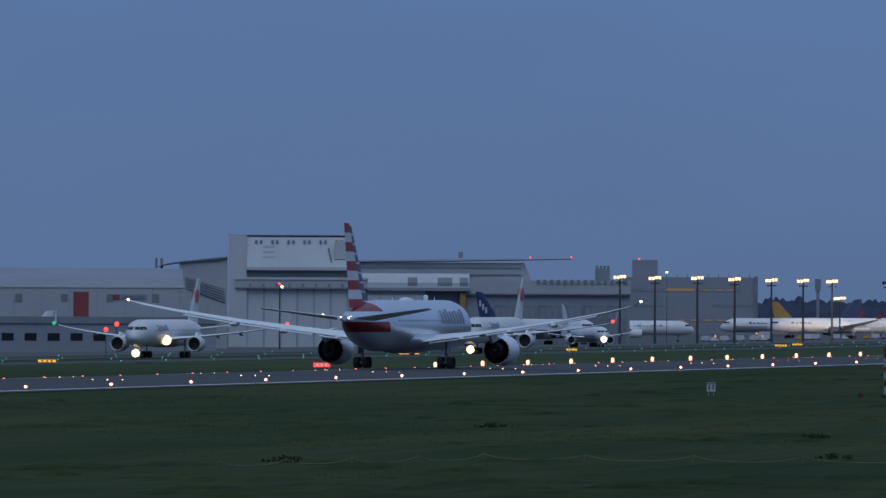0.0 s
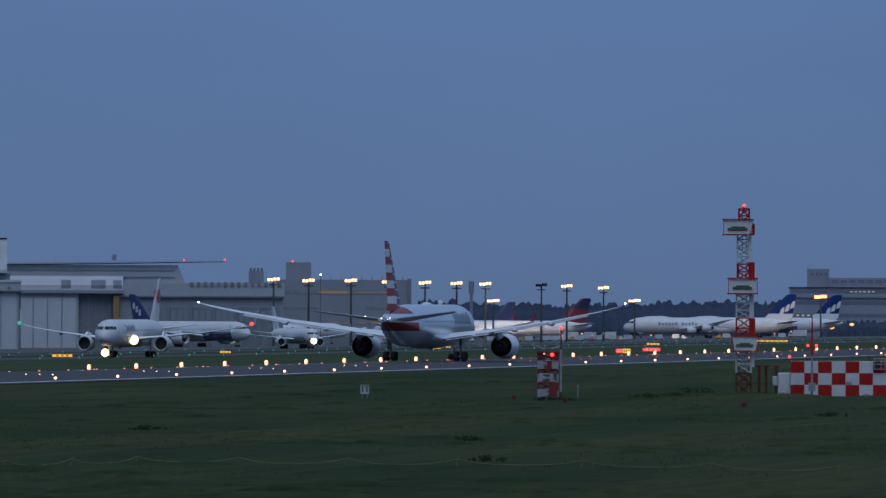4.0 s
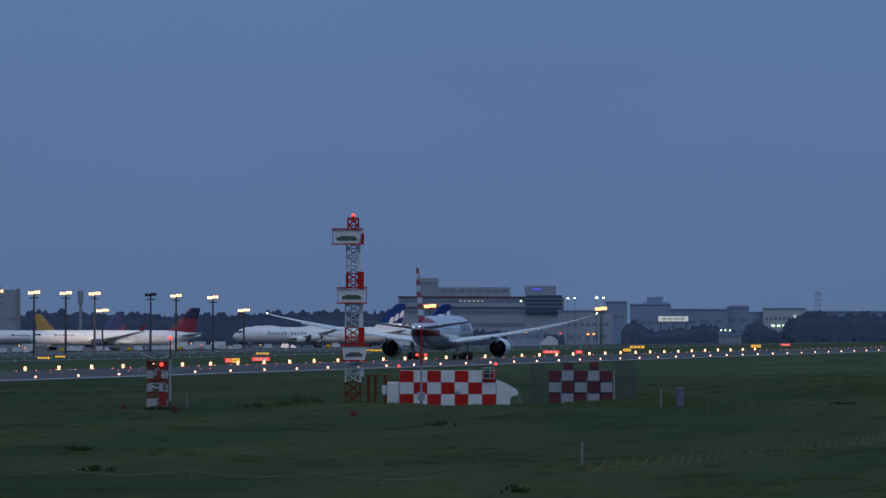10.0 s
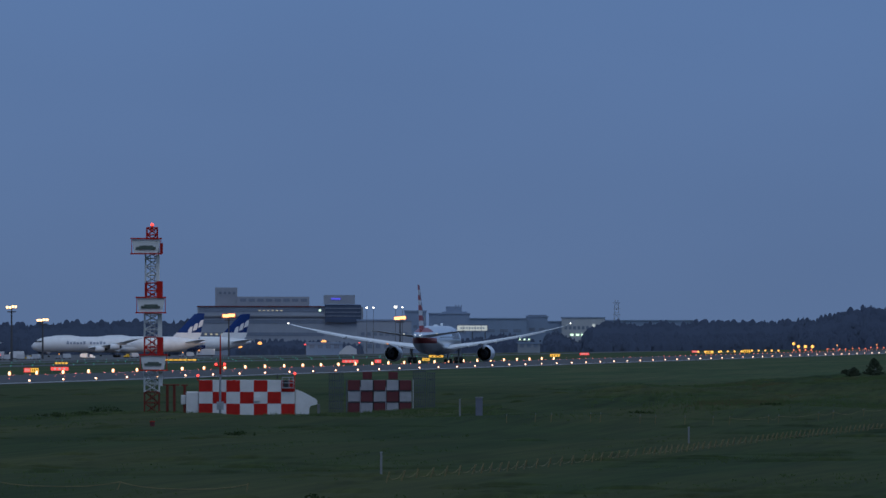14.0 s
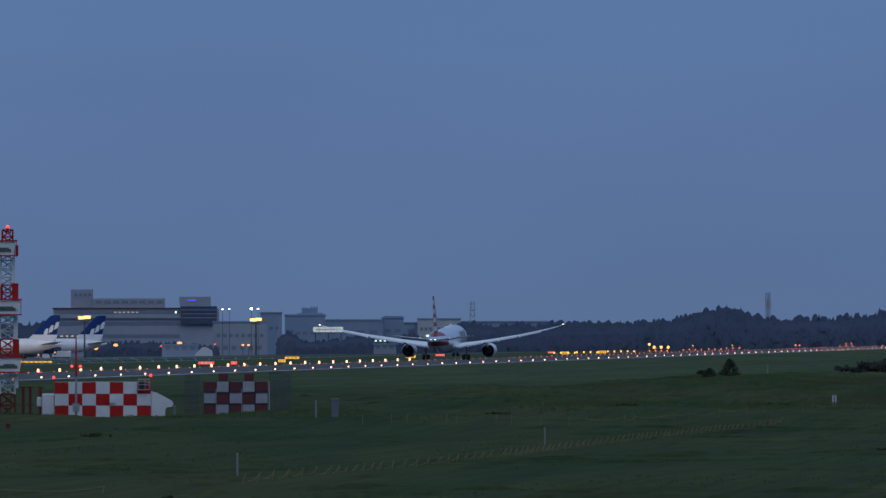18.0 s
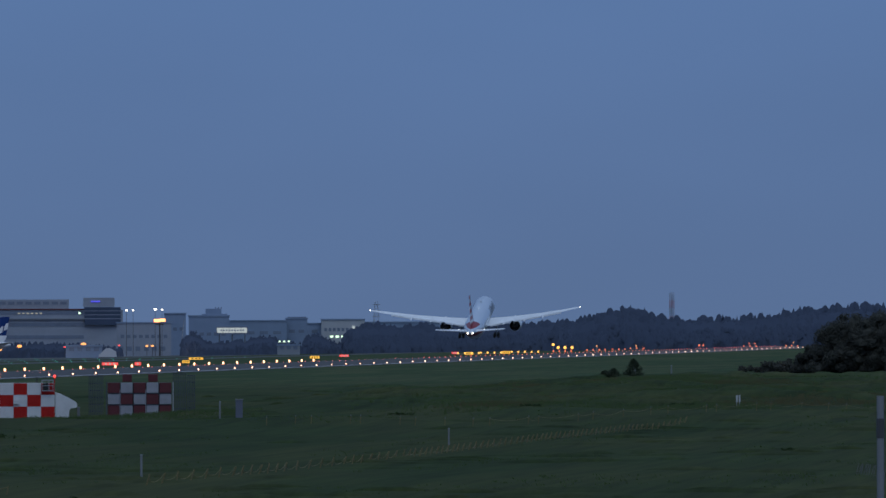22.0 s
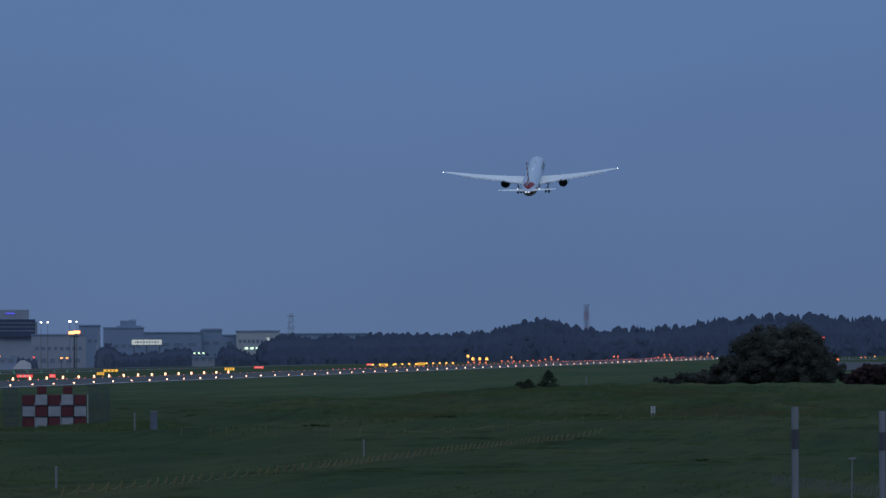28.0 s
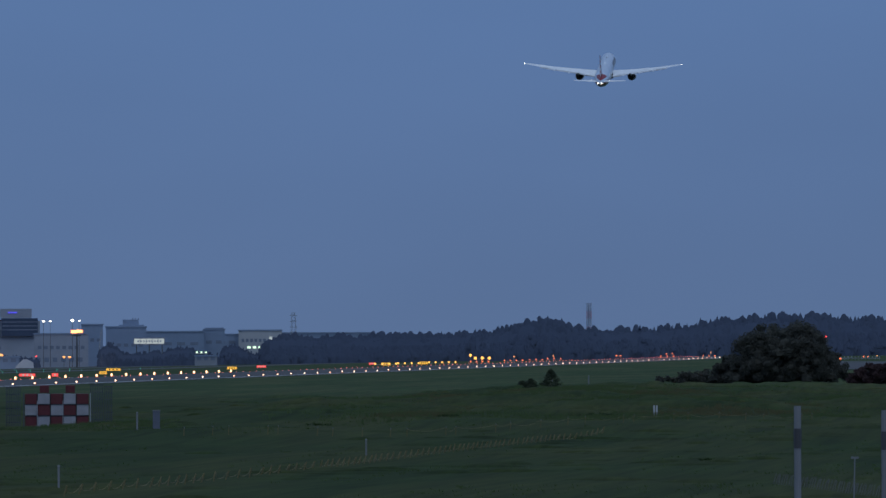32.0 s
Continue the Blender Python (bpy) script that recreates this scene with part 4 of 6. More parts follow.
part("louvre_panel", bm, SHADE, annex, "dark slanting louvre panel")
for i in range(5):
    part("louvre_slat", rod((-5.2 + 0.02 * i, -0.32, 20.9 - i * 0.66), (6.2 + 0.06 * i, -0.32, 17.2 - i * 0.78), 0.13, n=4), WALL_DIM, annex)
row_of("wall_seam", annex, 4, -6.0, 3.6, (0.12, -0.06, -0.003, 0, 13), WALL_DIM)

# the great hangar
great = site("great_hangar", -270, 2900, "tall pale grey aircraft hangar with a leaning upper front", "hangar")
part("corner_tower", boxes((-19.2, -13.6, -1.5, 60, -1, 34.8)), WALL_PALE, great)
part("upper_front", prism([(2.0, 34.4), (60, 34.4), (60, 24.0), (-2.4, 24.0), (-2.4, 25.0)], -13.6, 19.6), WALL_PALE, great, "leaning pale upper front")
part("recess_band", boxes((-13.6, 20.6, 0.4, 60, 21.7, 23.99)), WALL, great, "shaded recess")
# dark strip painted as the shadow under the leaning front's lower edge
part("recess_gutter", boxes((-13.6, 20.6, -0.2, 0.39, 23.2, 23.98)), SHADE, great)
part("canopy", boxes((-17.0, 24.0, -2.0, 50, 18.5, 21.7)), WALL, great)
part("canopy_edge", boxes((-17.2, 24.2, -2.3, -2.003, 21.1, 21.8)), WALL_PALE, great)
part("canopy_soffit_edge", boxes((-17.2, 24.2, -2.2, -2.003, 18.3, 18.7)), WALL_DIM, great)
row_of("canopy_lamp", great, 9, -13, 4.1, (0.9, -2.25, -2.003, 18.9, 19.8), SHADE)
row_of("hangar_door", great, 7, -13.4, 5.2, (4.9, -0.5, 0.0, -0.5, 18.5), WALL_PALE, "tall sliding door panel")
row_of("door_post", great, 8, -13.65, 5.2, (0.5, -0.8, -0.51, -0.5, 18.5), WALL)
# dark block behind the doors: shade put into its colour
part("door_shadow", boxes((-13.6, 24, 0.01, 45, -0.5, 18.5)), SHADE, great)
row_of("roof_vent", great, 6, -11.0, 5.0, (0.7, 0.5, 1.5, 32.6, 33.4), WALL_DIM)
row_of("roof_vent", great, 6, -9.5, 5.0, (0.7, 0.5, 1.5, 32.6, 33.4), WALL_DIM)
part("parapet", boxes((-19.4, 19.8, 1.6, 60.2, 34.803, 35.0)), WALL_DIM, great)
for z in (31.0, 29.4, 27.8):
    part("front_hatch", prism([(-2.4 + (z - 25.0) * 0.468 - 0.12, z), (-2.4 + (z - 25.0) * 0.468 + 0.16, z + 0.6), (2.0, z + 0.6), (2.0, z)], -8.6, -4.8), WALL, great)
part("upper_sign", boxes((13.6, 17.0, -1.6, -0.9, 27.5, 33.0)), WALL_PALE, great, "raised square emblem board")
part("ladder", rod((11.8, -0.6, 31), (13.0, -1.8, 25.2), 0.3, n=6), SHADE, great)

# the second hangar with a thin blade of a roof
second = site("second_hangar", -40, 3050, "wide grey hangar under a thin flat roof blade", "hangar")
part("wall", boxes((-26, 33, 6, 70, -1, 27.2)), WALL, second)
part("roof_blade", loft([[(-27.5, 4.6, 27.3), (-27.5, 5.2, 27.7), (-27.5, 75, 27.8), (-27.5, 75, 27.3)], [(6, 4.4, 27.7), (6, 5.2, 28.3), (6, 75, 28.6), (6, 75, 27.7)], [(50, 4.6, 28.5), (50, 5.2, 28.7), (50, 75, 28.9), (50, 75, 28.6)]]), SHADE, second, "thin dark roof blade")
part("upper_band", boxes((-26, 33, 5.6, 5.99, 23.2, 23.5)), WALL_DIM, second)
part("upper_band", boxes((-26, 33, 5.7, 5.99, 25.4, 25.65)), WALL_DIM, second)
part("slanted_end", loft([[(33.01, y, 16.9), (38.2, y, 16.9), (34.0, y, 27.2), (33.01, y, 27.2)] for y in (6.0, 20)]), WALL, second, "slanting end wall")
part("front_block", prism([(0, 18.9), (0, 20.6), (1.2, 22.6), (4.0, 23.6), (5.1, 23.6), (5.1, 18.9)], -24, 16.0), WALL_PALE, second, "rounded pale front block")
for x0, x1 in ((-4.2, -1.0), (5.6, 10.4), (12.8, 15.6)):
    part("front_window", prism([(-0.10, 19.5), (-0.10, 20.6), (0.9, 22.25), (1.1, 22.2), (0.02, 20.4), (0.02, 19.5)], x0, x1), SHADE, second)
part("front_ledge", boxes((-24.4, 16.4, -0.6, 5.1, 17.9, 18.9)), WALL_DIM, second)
part("door_wall", boxes((-24, 1.5, 1.0, 5.99, -1, 17.9)), WALL, second)
row_of("hangar_door", second, 5, -22.5, 4.7, (4.3, 0.6, 0.99, -0.5, 16.4), WALL_PALE, "pale sliding door panel")
# a flat dark block in place of the unlit inside of the bay
part("dark_opening", boxes((1.5, 13.2, 3.0, 5.99, -1, 17.9)), SHADE, second, "dark open hangar bay")
row_of("bay_rail", second, 5, 2.2, 2.4, (0.25, 2.7, 2.99, -0.5, 17.6), WALL_DIM)
part("yellow_column", boxes((12.9, 14.8, 0.4, 2.9, -1, 17.2)), mat("ochre_panel", (0.30, 0.17, 0.06), 0.6, vary=0.1), second, "ochre column")
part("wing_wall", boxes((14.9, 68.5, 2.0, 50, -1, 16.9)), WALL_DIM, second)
part("wing_roof", boxes((14.9, 68.8, 1.0, 50, 16.9, 21.4)), WALL, second, "lower flat roof")
part("wing_eave", boxes((14.9, 69.0, 0.7, 0.99, 16.7, 17.2)), SHADE, second)
row_of("roof_bracket", second, 14, 38.0, 2.2, (1.1, 0.6, 0.99, 20.4, 21.7), SHADE)
row_of("bay_door", second, 6, 24.0, 7.4, (6.4, 1.4, 1.99, -0.5, 13.4), SHADE, "dark bay door")
for i in range(6):
    row_of("bay_louvre", second, 3, 24.4 + i * 7.4, 2.1, (1.5, 1.28, 1.399, 9.0, 12.4), WALL_DIM)
for x, z in ((36.0, 28.95), (49.4, 29.1)):
    part("obstruction_light", ball((x, 5.0, z), 0.32, seg=8), E_RED, second, "red obstruction light", smooth=True)
flue = part("flue_box", boxes((57.4, 62.2, 10, 14, 21.4, 25.4)), SHADE, second, "dark louvred stack")
for i in range(4):
    part("flue_pipe", rod((58.0 + i * 1.2, 12, 25.4), (58.0 + i * 1.2, 12, 26.4), 0.38, n=8), SHADE, flue)
part("roof_mast", boxes((12.5, 14.0, 30, 32, 28.8, 30.8)), WALL_DIM, second)

# office block with ribbon windows and a square tower
office = site("office_block", 436, 4300, "long grey office block with lit ribbon windows", "building")
part("wall", boxes((-23.4, 23.4, 0, 30, -1, 22.6)), WALL_DIM, office)
part("end_fin", boxes((22.6, 23.8, -0.6, 30.4, -1, 23.0)), SHADE, office)
row_of("ribbon_window", office, 1, -20, 1, (38, -0.1, -0.003, 17.6, 18.8), SHADE)
row_of("ribbon_window", office, 1, -23, 1, (14, -0.1, -0.003, 12.4, 13.0), SHADE)
row_of("ribbon_window", office, 1, 8.0, 1, (14.4, -0.1, -0.003, 12.4, 13.2), SHADE)
row_of("ribbon_window", office, 2, -20, 21, (18, -0.1, -0.003, 7.2, 8.0), SHADE)
part("lit_window", boxes((-8.4, 1.8, -0.16, -0.101, 17.7, 18.7)), E_WIN, office, "lit window strip")
row_of("lit_window", office, 3, 4.6, 4.4, (2.6, -0.16, -0.101, 17.9, 18.4), E_WIN, "lit window strip")
row_of("lit_window", office, 5, -4, 4.6, (2.6, -0.16, -0.101, 7.3, 7.9), E_WIN, "lit window strip")
part("roof_tower", boxes((-20.0, -11.2, 4, 16, 22.6, 28.6)), WALL_DIM, office, "square roof tower")
part("obstruction_light", ball((-17.6, 5, 28.9), 0.36, seg=8), E_RED, office, "red obstruction light", smooth=True)
row_of("roof_rail_post", office, 9, -8, 3.6, (0.15, 0.5, 0.7, 22.6, 23.8), POLE)

office.matrix_basis = office.matrix_basis @ Matrix.Translation((0, 0, -3.5)) @ Matrix.Scale(1.323, 4)

# far walls and window bands have haze put into their colour
WALL_FAR = mat("hazed_cladding", (0.178, 0.236, 0.335), 0.75, vary=0.1, scale=0.05)
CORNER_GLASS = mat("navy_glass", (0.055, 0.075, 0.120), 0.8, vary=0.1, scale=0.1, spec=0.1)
BAND_FAR = mat("hazed_window_band", (0.128, 0.162, 0.225), 0.6, vary=0.15, scale=0.2)
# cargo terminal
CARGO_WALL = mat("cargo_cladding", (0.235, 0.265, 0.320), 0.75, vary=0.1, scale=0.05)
cargo = site("cargo_terminal", 1372, 4500, "broad grey cargo terminal with ribbon windows and a glass corner", "building")
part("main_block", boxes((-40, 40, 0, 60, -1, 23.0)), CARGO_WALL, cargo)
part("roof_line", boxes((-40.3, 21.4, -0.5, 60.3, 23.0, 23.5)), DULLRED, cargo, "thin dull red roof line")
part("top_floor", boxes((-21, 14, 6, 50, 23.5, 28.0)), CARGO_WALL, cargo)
row_of("penthouse_window", cargo, 4, -29.6, 2.2, (1.2, 7.8, 7.89, 29.2, 30.4), BAND_FAR)
part("penthouse", boxes((-31.5, -20.8, 8, 22, 23.5, 32.4)), CARGO_WALL, cargo)
row_of("penthouse_panel", cargo, 3, -30.6, 3.4, (2.4, 7.9, 7.99, 28.0, 31.6), CARGO_WALL)
part("glass_corner", boxes((21.5, 39.0, -1.6, 20, 15.6, 24.2)), CORNER_GLASS, cargo, "dark glass corner")
part("corner_roof", boxes((21.0, 36.0, -2.0, 20, 24.4, 28.8)), CARGO_WALL, cargo)
part("blue_sign", boxes((24.6, 29.0, -2.3, -2.003, 26.6, 27.35)), E_BLUE, cargo, "glowing blue roof sign")
for z in (18.5, 20.4, 22.3):
    part("corner_mullion", boxes((21.4, 39.1, -1.75, -1.603, z, z + 0.3)), CARGO_WALL, cargo)
for z in (20.6, 15.0, 9.0):
    part("ribbon_window", boxes((-39, 21.2, -0.12, -0.003, z, z + 1.7)), BAND_FAR, cargo)
part("ledge", boxes((-40.6, 21.4, -1.0, -0.003, 18.4, 19.2)), WALL_DIM, cargo)
row_of("lit_window", cargo, 6, -10.5, 2.1, (1.0, -0.2, -0.121, 21.0, 21.6), E_DIMWIN, "dim lit window")
row_of("lit_window", cargo, 5, -36.5, 2.6, (1.2, -0.2, -0.121, 9.4, 10.2), E_DIMWIN, "dim lit window")
part("lit_window", boxes((18.6, 19.6, -0.2, -0.121, 20.9, 21.8)), E_GREENISH, cargo, "lit window")
row_of("top_louvre", cargo, 8, -19.5, 4.2, (3.0, 5.9, 5.99, 25.6, 27.0), BAND_FAR)

# the row of lower sheds and works to its right
def tall(u, d, e):
    """The height of a thing whose top stands e radians / 16500 above the eye's level."""
    return EYE + e * d / 16500 - ground_z(*bear(u, d))


def shed_block(name, u, d, w, h, depth, material, label, windows=0, wz=0.6, roof=None, wmat=None):
    ob = site(name, u, d, label, "building")
    part("wall", boxes((-w / 2, w / 2, 0, depth, -1, h)), material, ob)
    part("parapet", boxes((-w / 2 - 0.3, w / 2 + 0.3, -0.3, depth + 0.3, h, h + 0.7)), roof or WALL_FAR, ob)
    if windows:
        step = w * 0.9 / windows
        row_of("window", ob, windows, -w * 0.45 + step * 0.2, step, (step * 0.6, -0.1, -0.003, h * wz, h * wz + 1.6), wmat or BAND_FAR)
    return ob


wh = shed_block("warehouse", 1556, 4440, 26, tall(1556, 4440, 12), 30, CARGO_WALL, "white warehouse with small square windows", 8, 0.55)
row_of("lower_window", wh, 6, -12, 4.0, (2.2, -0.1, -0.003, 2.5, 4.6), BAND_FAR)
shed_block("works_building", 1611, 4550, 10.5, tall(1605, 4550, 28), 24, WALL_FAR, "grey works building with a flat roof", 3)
plant = shed_block("works_building", 1671, 4600, 20, tall(1690, 4600, 24), 30, WALL_FAR, "works building with stepped roof, tinted as by haze", 5, 0.5)
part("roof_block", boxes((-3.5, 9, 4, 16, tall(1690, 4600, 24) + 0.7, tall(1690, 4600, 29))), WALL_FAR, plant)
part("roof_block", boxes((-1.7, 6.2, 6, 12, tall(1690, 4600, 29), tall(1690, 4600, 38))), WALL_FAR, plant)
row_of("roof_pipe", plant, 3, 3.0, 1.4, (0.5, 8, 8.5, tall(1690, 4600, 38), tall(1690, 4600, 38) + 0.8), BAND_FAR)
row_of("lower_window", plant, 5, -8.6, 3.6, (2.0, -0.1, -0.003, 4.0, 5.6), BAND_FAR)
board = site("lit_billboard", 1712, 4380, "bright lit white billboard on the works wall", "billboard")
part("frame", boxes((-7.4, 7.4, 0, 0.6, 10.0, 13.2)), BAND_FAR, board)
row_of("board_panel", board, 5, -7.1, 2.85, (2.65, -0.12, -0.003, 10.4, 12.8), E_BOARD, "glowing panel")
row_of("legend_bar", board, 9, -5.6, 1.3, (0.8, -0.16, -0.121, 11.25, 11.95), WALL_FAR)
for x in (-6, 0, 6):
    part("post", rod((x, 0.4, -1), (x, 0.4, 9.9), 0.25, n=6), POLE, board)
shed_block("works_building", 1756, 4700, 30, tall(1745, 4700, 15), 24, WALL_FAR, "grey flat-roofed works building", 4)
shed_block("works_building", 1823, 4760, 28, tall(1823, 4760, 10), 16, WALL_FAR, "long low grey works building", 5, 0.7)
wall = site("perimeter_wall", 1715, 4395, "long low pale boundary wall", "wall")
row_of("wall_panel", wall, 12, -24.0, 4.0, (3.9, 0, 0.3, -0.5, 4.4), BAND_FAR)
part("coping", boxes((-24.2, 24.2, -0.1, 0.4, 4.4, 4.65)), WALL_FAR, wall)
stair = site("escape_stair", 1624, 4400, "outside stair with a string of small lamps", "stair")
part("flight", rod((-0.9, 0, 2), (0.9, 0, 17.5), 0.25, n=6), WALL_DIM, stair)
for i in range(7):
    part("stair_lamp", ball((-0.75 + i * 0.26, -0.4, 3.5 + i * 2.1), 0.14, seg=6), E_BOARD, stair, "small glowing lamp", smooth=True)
# an unidentified white wedge, built as a plain sloping prism
wedge = site("canvas_shelter", 1492, 4100, "white wedge with a sloping top on the apron", "shelter")
part("cover", loft([[(-4.2, y, 0.2), (-3.8, y, 1.2), (-0.9, y, 4.0), (0.9, y, 4.2), (3.7, y, 2.6), (3.9, y, 0.2)] for y in (0, 8)]), WALL_PALE, wedge)
part("base", boxes((-4.0, 3.8, -0.1, 8.1, -0.3, 0.2)), DARK, wedge)
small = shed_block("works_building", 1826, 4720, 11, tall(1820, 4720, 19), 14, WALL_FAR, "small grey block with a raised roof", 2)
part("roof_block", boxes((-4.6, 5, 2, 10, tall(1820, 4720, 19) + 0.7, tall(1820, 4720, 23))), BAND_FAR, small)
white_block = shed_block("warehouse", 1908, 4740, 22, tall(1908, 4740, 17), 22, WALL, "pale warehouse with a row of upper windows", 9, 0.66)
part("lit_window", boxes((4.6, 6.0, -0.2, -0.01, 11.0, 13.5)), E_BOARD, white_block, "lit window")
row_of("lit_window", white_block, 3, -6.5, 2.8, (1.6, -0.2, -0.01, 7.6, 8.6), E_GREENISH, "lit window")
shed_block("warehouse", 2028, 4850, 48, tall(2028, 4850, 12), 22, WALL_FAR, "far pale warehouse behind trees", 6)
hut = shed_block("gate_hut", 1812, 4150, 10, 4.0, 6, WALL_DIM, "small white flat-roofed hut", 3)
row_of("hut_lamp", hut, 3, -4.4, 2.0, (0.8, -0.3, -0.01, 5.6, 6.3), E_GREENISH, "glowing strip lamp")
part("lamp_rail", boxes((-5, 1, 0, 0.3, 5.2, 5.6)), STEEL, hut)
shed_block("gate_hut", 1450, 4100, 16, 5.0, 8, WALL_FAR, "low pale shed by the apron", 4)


# ---- floodlight masts ----
def mast_light(name, u, d, top, lit, label, wide=2.2, head=0.46, glow_mat=None):
    ob = site(name, u, d, label, "floodlight mast", "apron floodlight masts")
    part("pole", rod((0, 0, -0.5), (0, 0, top), 0.45, 0.26, n=8), POLE, ob, smooth=True)
    part("rack", boxes((-wide * 0.9, wide * 0.9, -0.4, 0.4, top - 0.5, top)), POLE, ob)
    part("rack", boxes((-wide * 0.7, wide * 0.7, -0.4, 0.4, top - 2.0, top - 1.6)), POLE, ob)
    for i, x in enumerate((-0.72, -0.25, 0.22, 0.68)):
        z0, z1 = top - 0.60 + (0.12 if i > 1 else -0.12), top + (0.42 if glow_mat is None else 0.85) + (0.12 if i > 1 else -0.12)
        # lit housings glow themselves: the lamps' orange bloom put into their colour
        lamp_head = part("lamp_head", boxes((x * wide - head, x * wide + head, -1.0, -0.41, z0, z1), bevel=0.1), (E_RIM if glow_mat is None else E_EMBER) if lit else DARK, ob, "lamp housing glowing in place of bloom" if lit else "")
        if lit:
            part("lens", boxes((x * wide - head * 0.72, x * wide + head * 0.72, -1.12, -1.003, z0 + 0.16, z1 - 0.16), bevel=0.05), glow_mat or E_WARM, lamp_head, "glowing floodlight lens")
    return ob


def flood(u, d, top, watts):
    """The beam that the lamps of a mast throw over the apron on the aircraft beyond."""
    (x, y), (x2, y2) = bear(u, d + 3), bear(u, d + 150)
    lamp = new("apron_flood", bpy.data.lights.new("apron_flood", "SPOT"))
    lamp.data.energy, lamp.data.color, lamp.data.shadow_soft_size = watts, (1.0, 0.76, 0.58), 1.0
    lamp.data.spot_size, lamp.data.spot_blend = radians(70), 0.8
    z = ground_z(x, y) + top
    lamp.matrix_world = look((x, y, z), (x2, y2, z - 40))


LIT = "tall dark floodlight mast with glowing warm lamps"
for u, d, y0, lit in ((313, 3000, 490, 1), (375, 3000, 492, 1), (450, 3000, 492, 1), (516, 3000, 494, 1), (581, 3050, 496, 1), (637, 3100, 497, 1), (688, 3150, 498, 1),
                      (787, 3250, 500, 0), (832, 3300, 502, 1), (897, 3350, 505, 1)):
    k = d / 16500
    top = EYE + (96.3 + 0.004 * u + 441 - y0) * k - ground_z(*bear(u, d))
    mast_light("floodlight_mast", u, d, top, lit, LIT if lit else "tall dark floodlight mast with its lamps off")
    if u in (637, 897):
        flood(u, d, top, 60000)
for u, d, y0 in ((702, 3700, 528), (952, 3800, 528), (1281, 4000, 522), (1584, 4250, 527)):
    k = d / 16500
    top = EYE + (96.3 + 0.004 * u + 441 - y0) * k - ground_z(*bear(u, d))
    mast_light("floodlight_mast", u, d, top, 1, "lower floodlight mast with bright warm lamps", wide=2.7 if u > 1200 else 2.6, head=0.85 if u > 1200 else 0.66, glow_mat=E_SODIUM if u > 1200 else None)
    flood(u, d, top, {702: 70000, 952: 95000, 1584: 14000}.get(u, 40000))


hl = site("floodlight_pole", -289, 2600, "slim dark pole with a pale and a red lamp", "floodlight pole")
part("pole", rod((0, 0, -0.5), (0, 0, 18.2), 0.25, 0.18, n=8), POLE, hl, smooth=True)
part("bracket", boxes((-0.9, 0.9, -0.2, 0.2, 17.9, 18.2)), POLE, hl)
part("lamp", ball((0.6, -0.5, 17.5), 0.42, seg=10), E_NEAR, hl, "glowing pale lamp", smooth=True)
part("lamp", ball((-0.1, -0.5, 18.3), 0.36, seg=10), E_RED, hl, "glowing red lamp", smooth=True)


def street_lamp(u, d, h, m, r=0.7):
    ob = site("street_lamp", u, d, "street lamp with a glowing head by the cargo area", "street lamp", "street lamps")
    part("pole", rod((0, 0, -0.4), (0, 0, h), 0.14, 0.09, n=6), POLE, ob)
    part("arm", boxes((-0.06, 0.06, -1.4, 0.05, h - 0.15, h)), POLE, ob)
    part("lamp", ball((0, -1.3, h - 0.2), r, seg=10, squash=0.6), m, ob, "glowing lamp", smooth=True)


for u, d, h, m, r in ((551, 3900, 6.0, E_AMBER, 0.55), (515, 3900, 4.0, E_AMBER, 0.55), (1336, 4300, 5.8, E_AMBER, 1.15), (1301, 4250, 4.4, E_AMBER, 1.1), (1449, 4300, 6.2, E_AMBER, 1.3),
                      (1416, 4300, 5, E_RED, 0.5), (1512, 4250, 5.5, E_RED, 0.5), (1561, 4200, 5, E_AMBER, 0.7), (1571, 4200, 5, E_AMBER, 0.7), (1525, 4400, 22, E_WHITE, 0.6), (1537, 4400, 22, E_WHITE, 0.5),
                      (1576, 4400, 22.2, E_WHITE, 0.8), (1588, 4400, 22, E_WHITE, 0.5), (396, 3300, 25, E_WHITE, 0.5)):
    street_lamp(u, d, h, m, r)


# ---- service trucks among the parked aircraft ----
def service_truck(u, d, long, paint, label, lamp):
    ob = site("service_truck", u, d, label, "truck", "service trucks")
    part("cab", loft([[(x, y, z) for x, z in ((-long / 2, 0.7), (-long / 2 + 0.1, 1.6), (-long / 2 + 0.5, 2.5), (-long / 2 + 1.9, 2.6), (-long / 2 + 1.9, 0.7))] for y in (-1.1, 1.1)]), paint, ob)
    part("windscreen", boxes((-long / 2 + 0.7, -long / 2 + 1.6, -1.13, -1.101, 1.7, 2.3)), GLASS, ob)
    part("body", boxes((-long / 2 + 2.05, long / 2, -1.2, 1.2, 0.8, 3.4), bevel=0.08), paint, ob)
    part("chassis", boxes((-long / 2 + 0.2, long / 2 - 0.1, -0.9, 0.9, 0.45, 0.699)), DARK, ob)
    for x in (-long / 2 + 1.1, long / 2 - 1.3):
        for y in (-0.95, 0.95):
            part("wheel", rod((x, y - 0.15, 0.45), (x, y + 0.15, 0.45), 0.45, n=12), RUBBER, ob)
    part("roof_lamp", ball((-long / 2 + 1.2, 0, 2.75), 0.32, seg=8), lamp, ob, "glowing roof lamp", smooth=True)


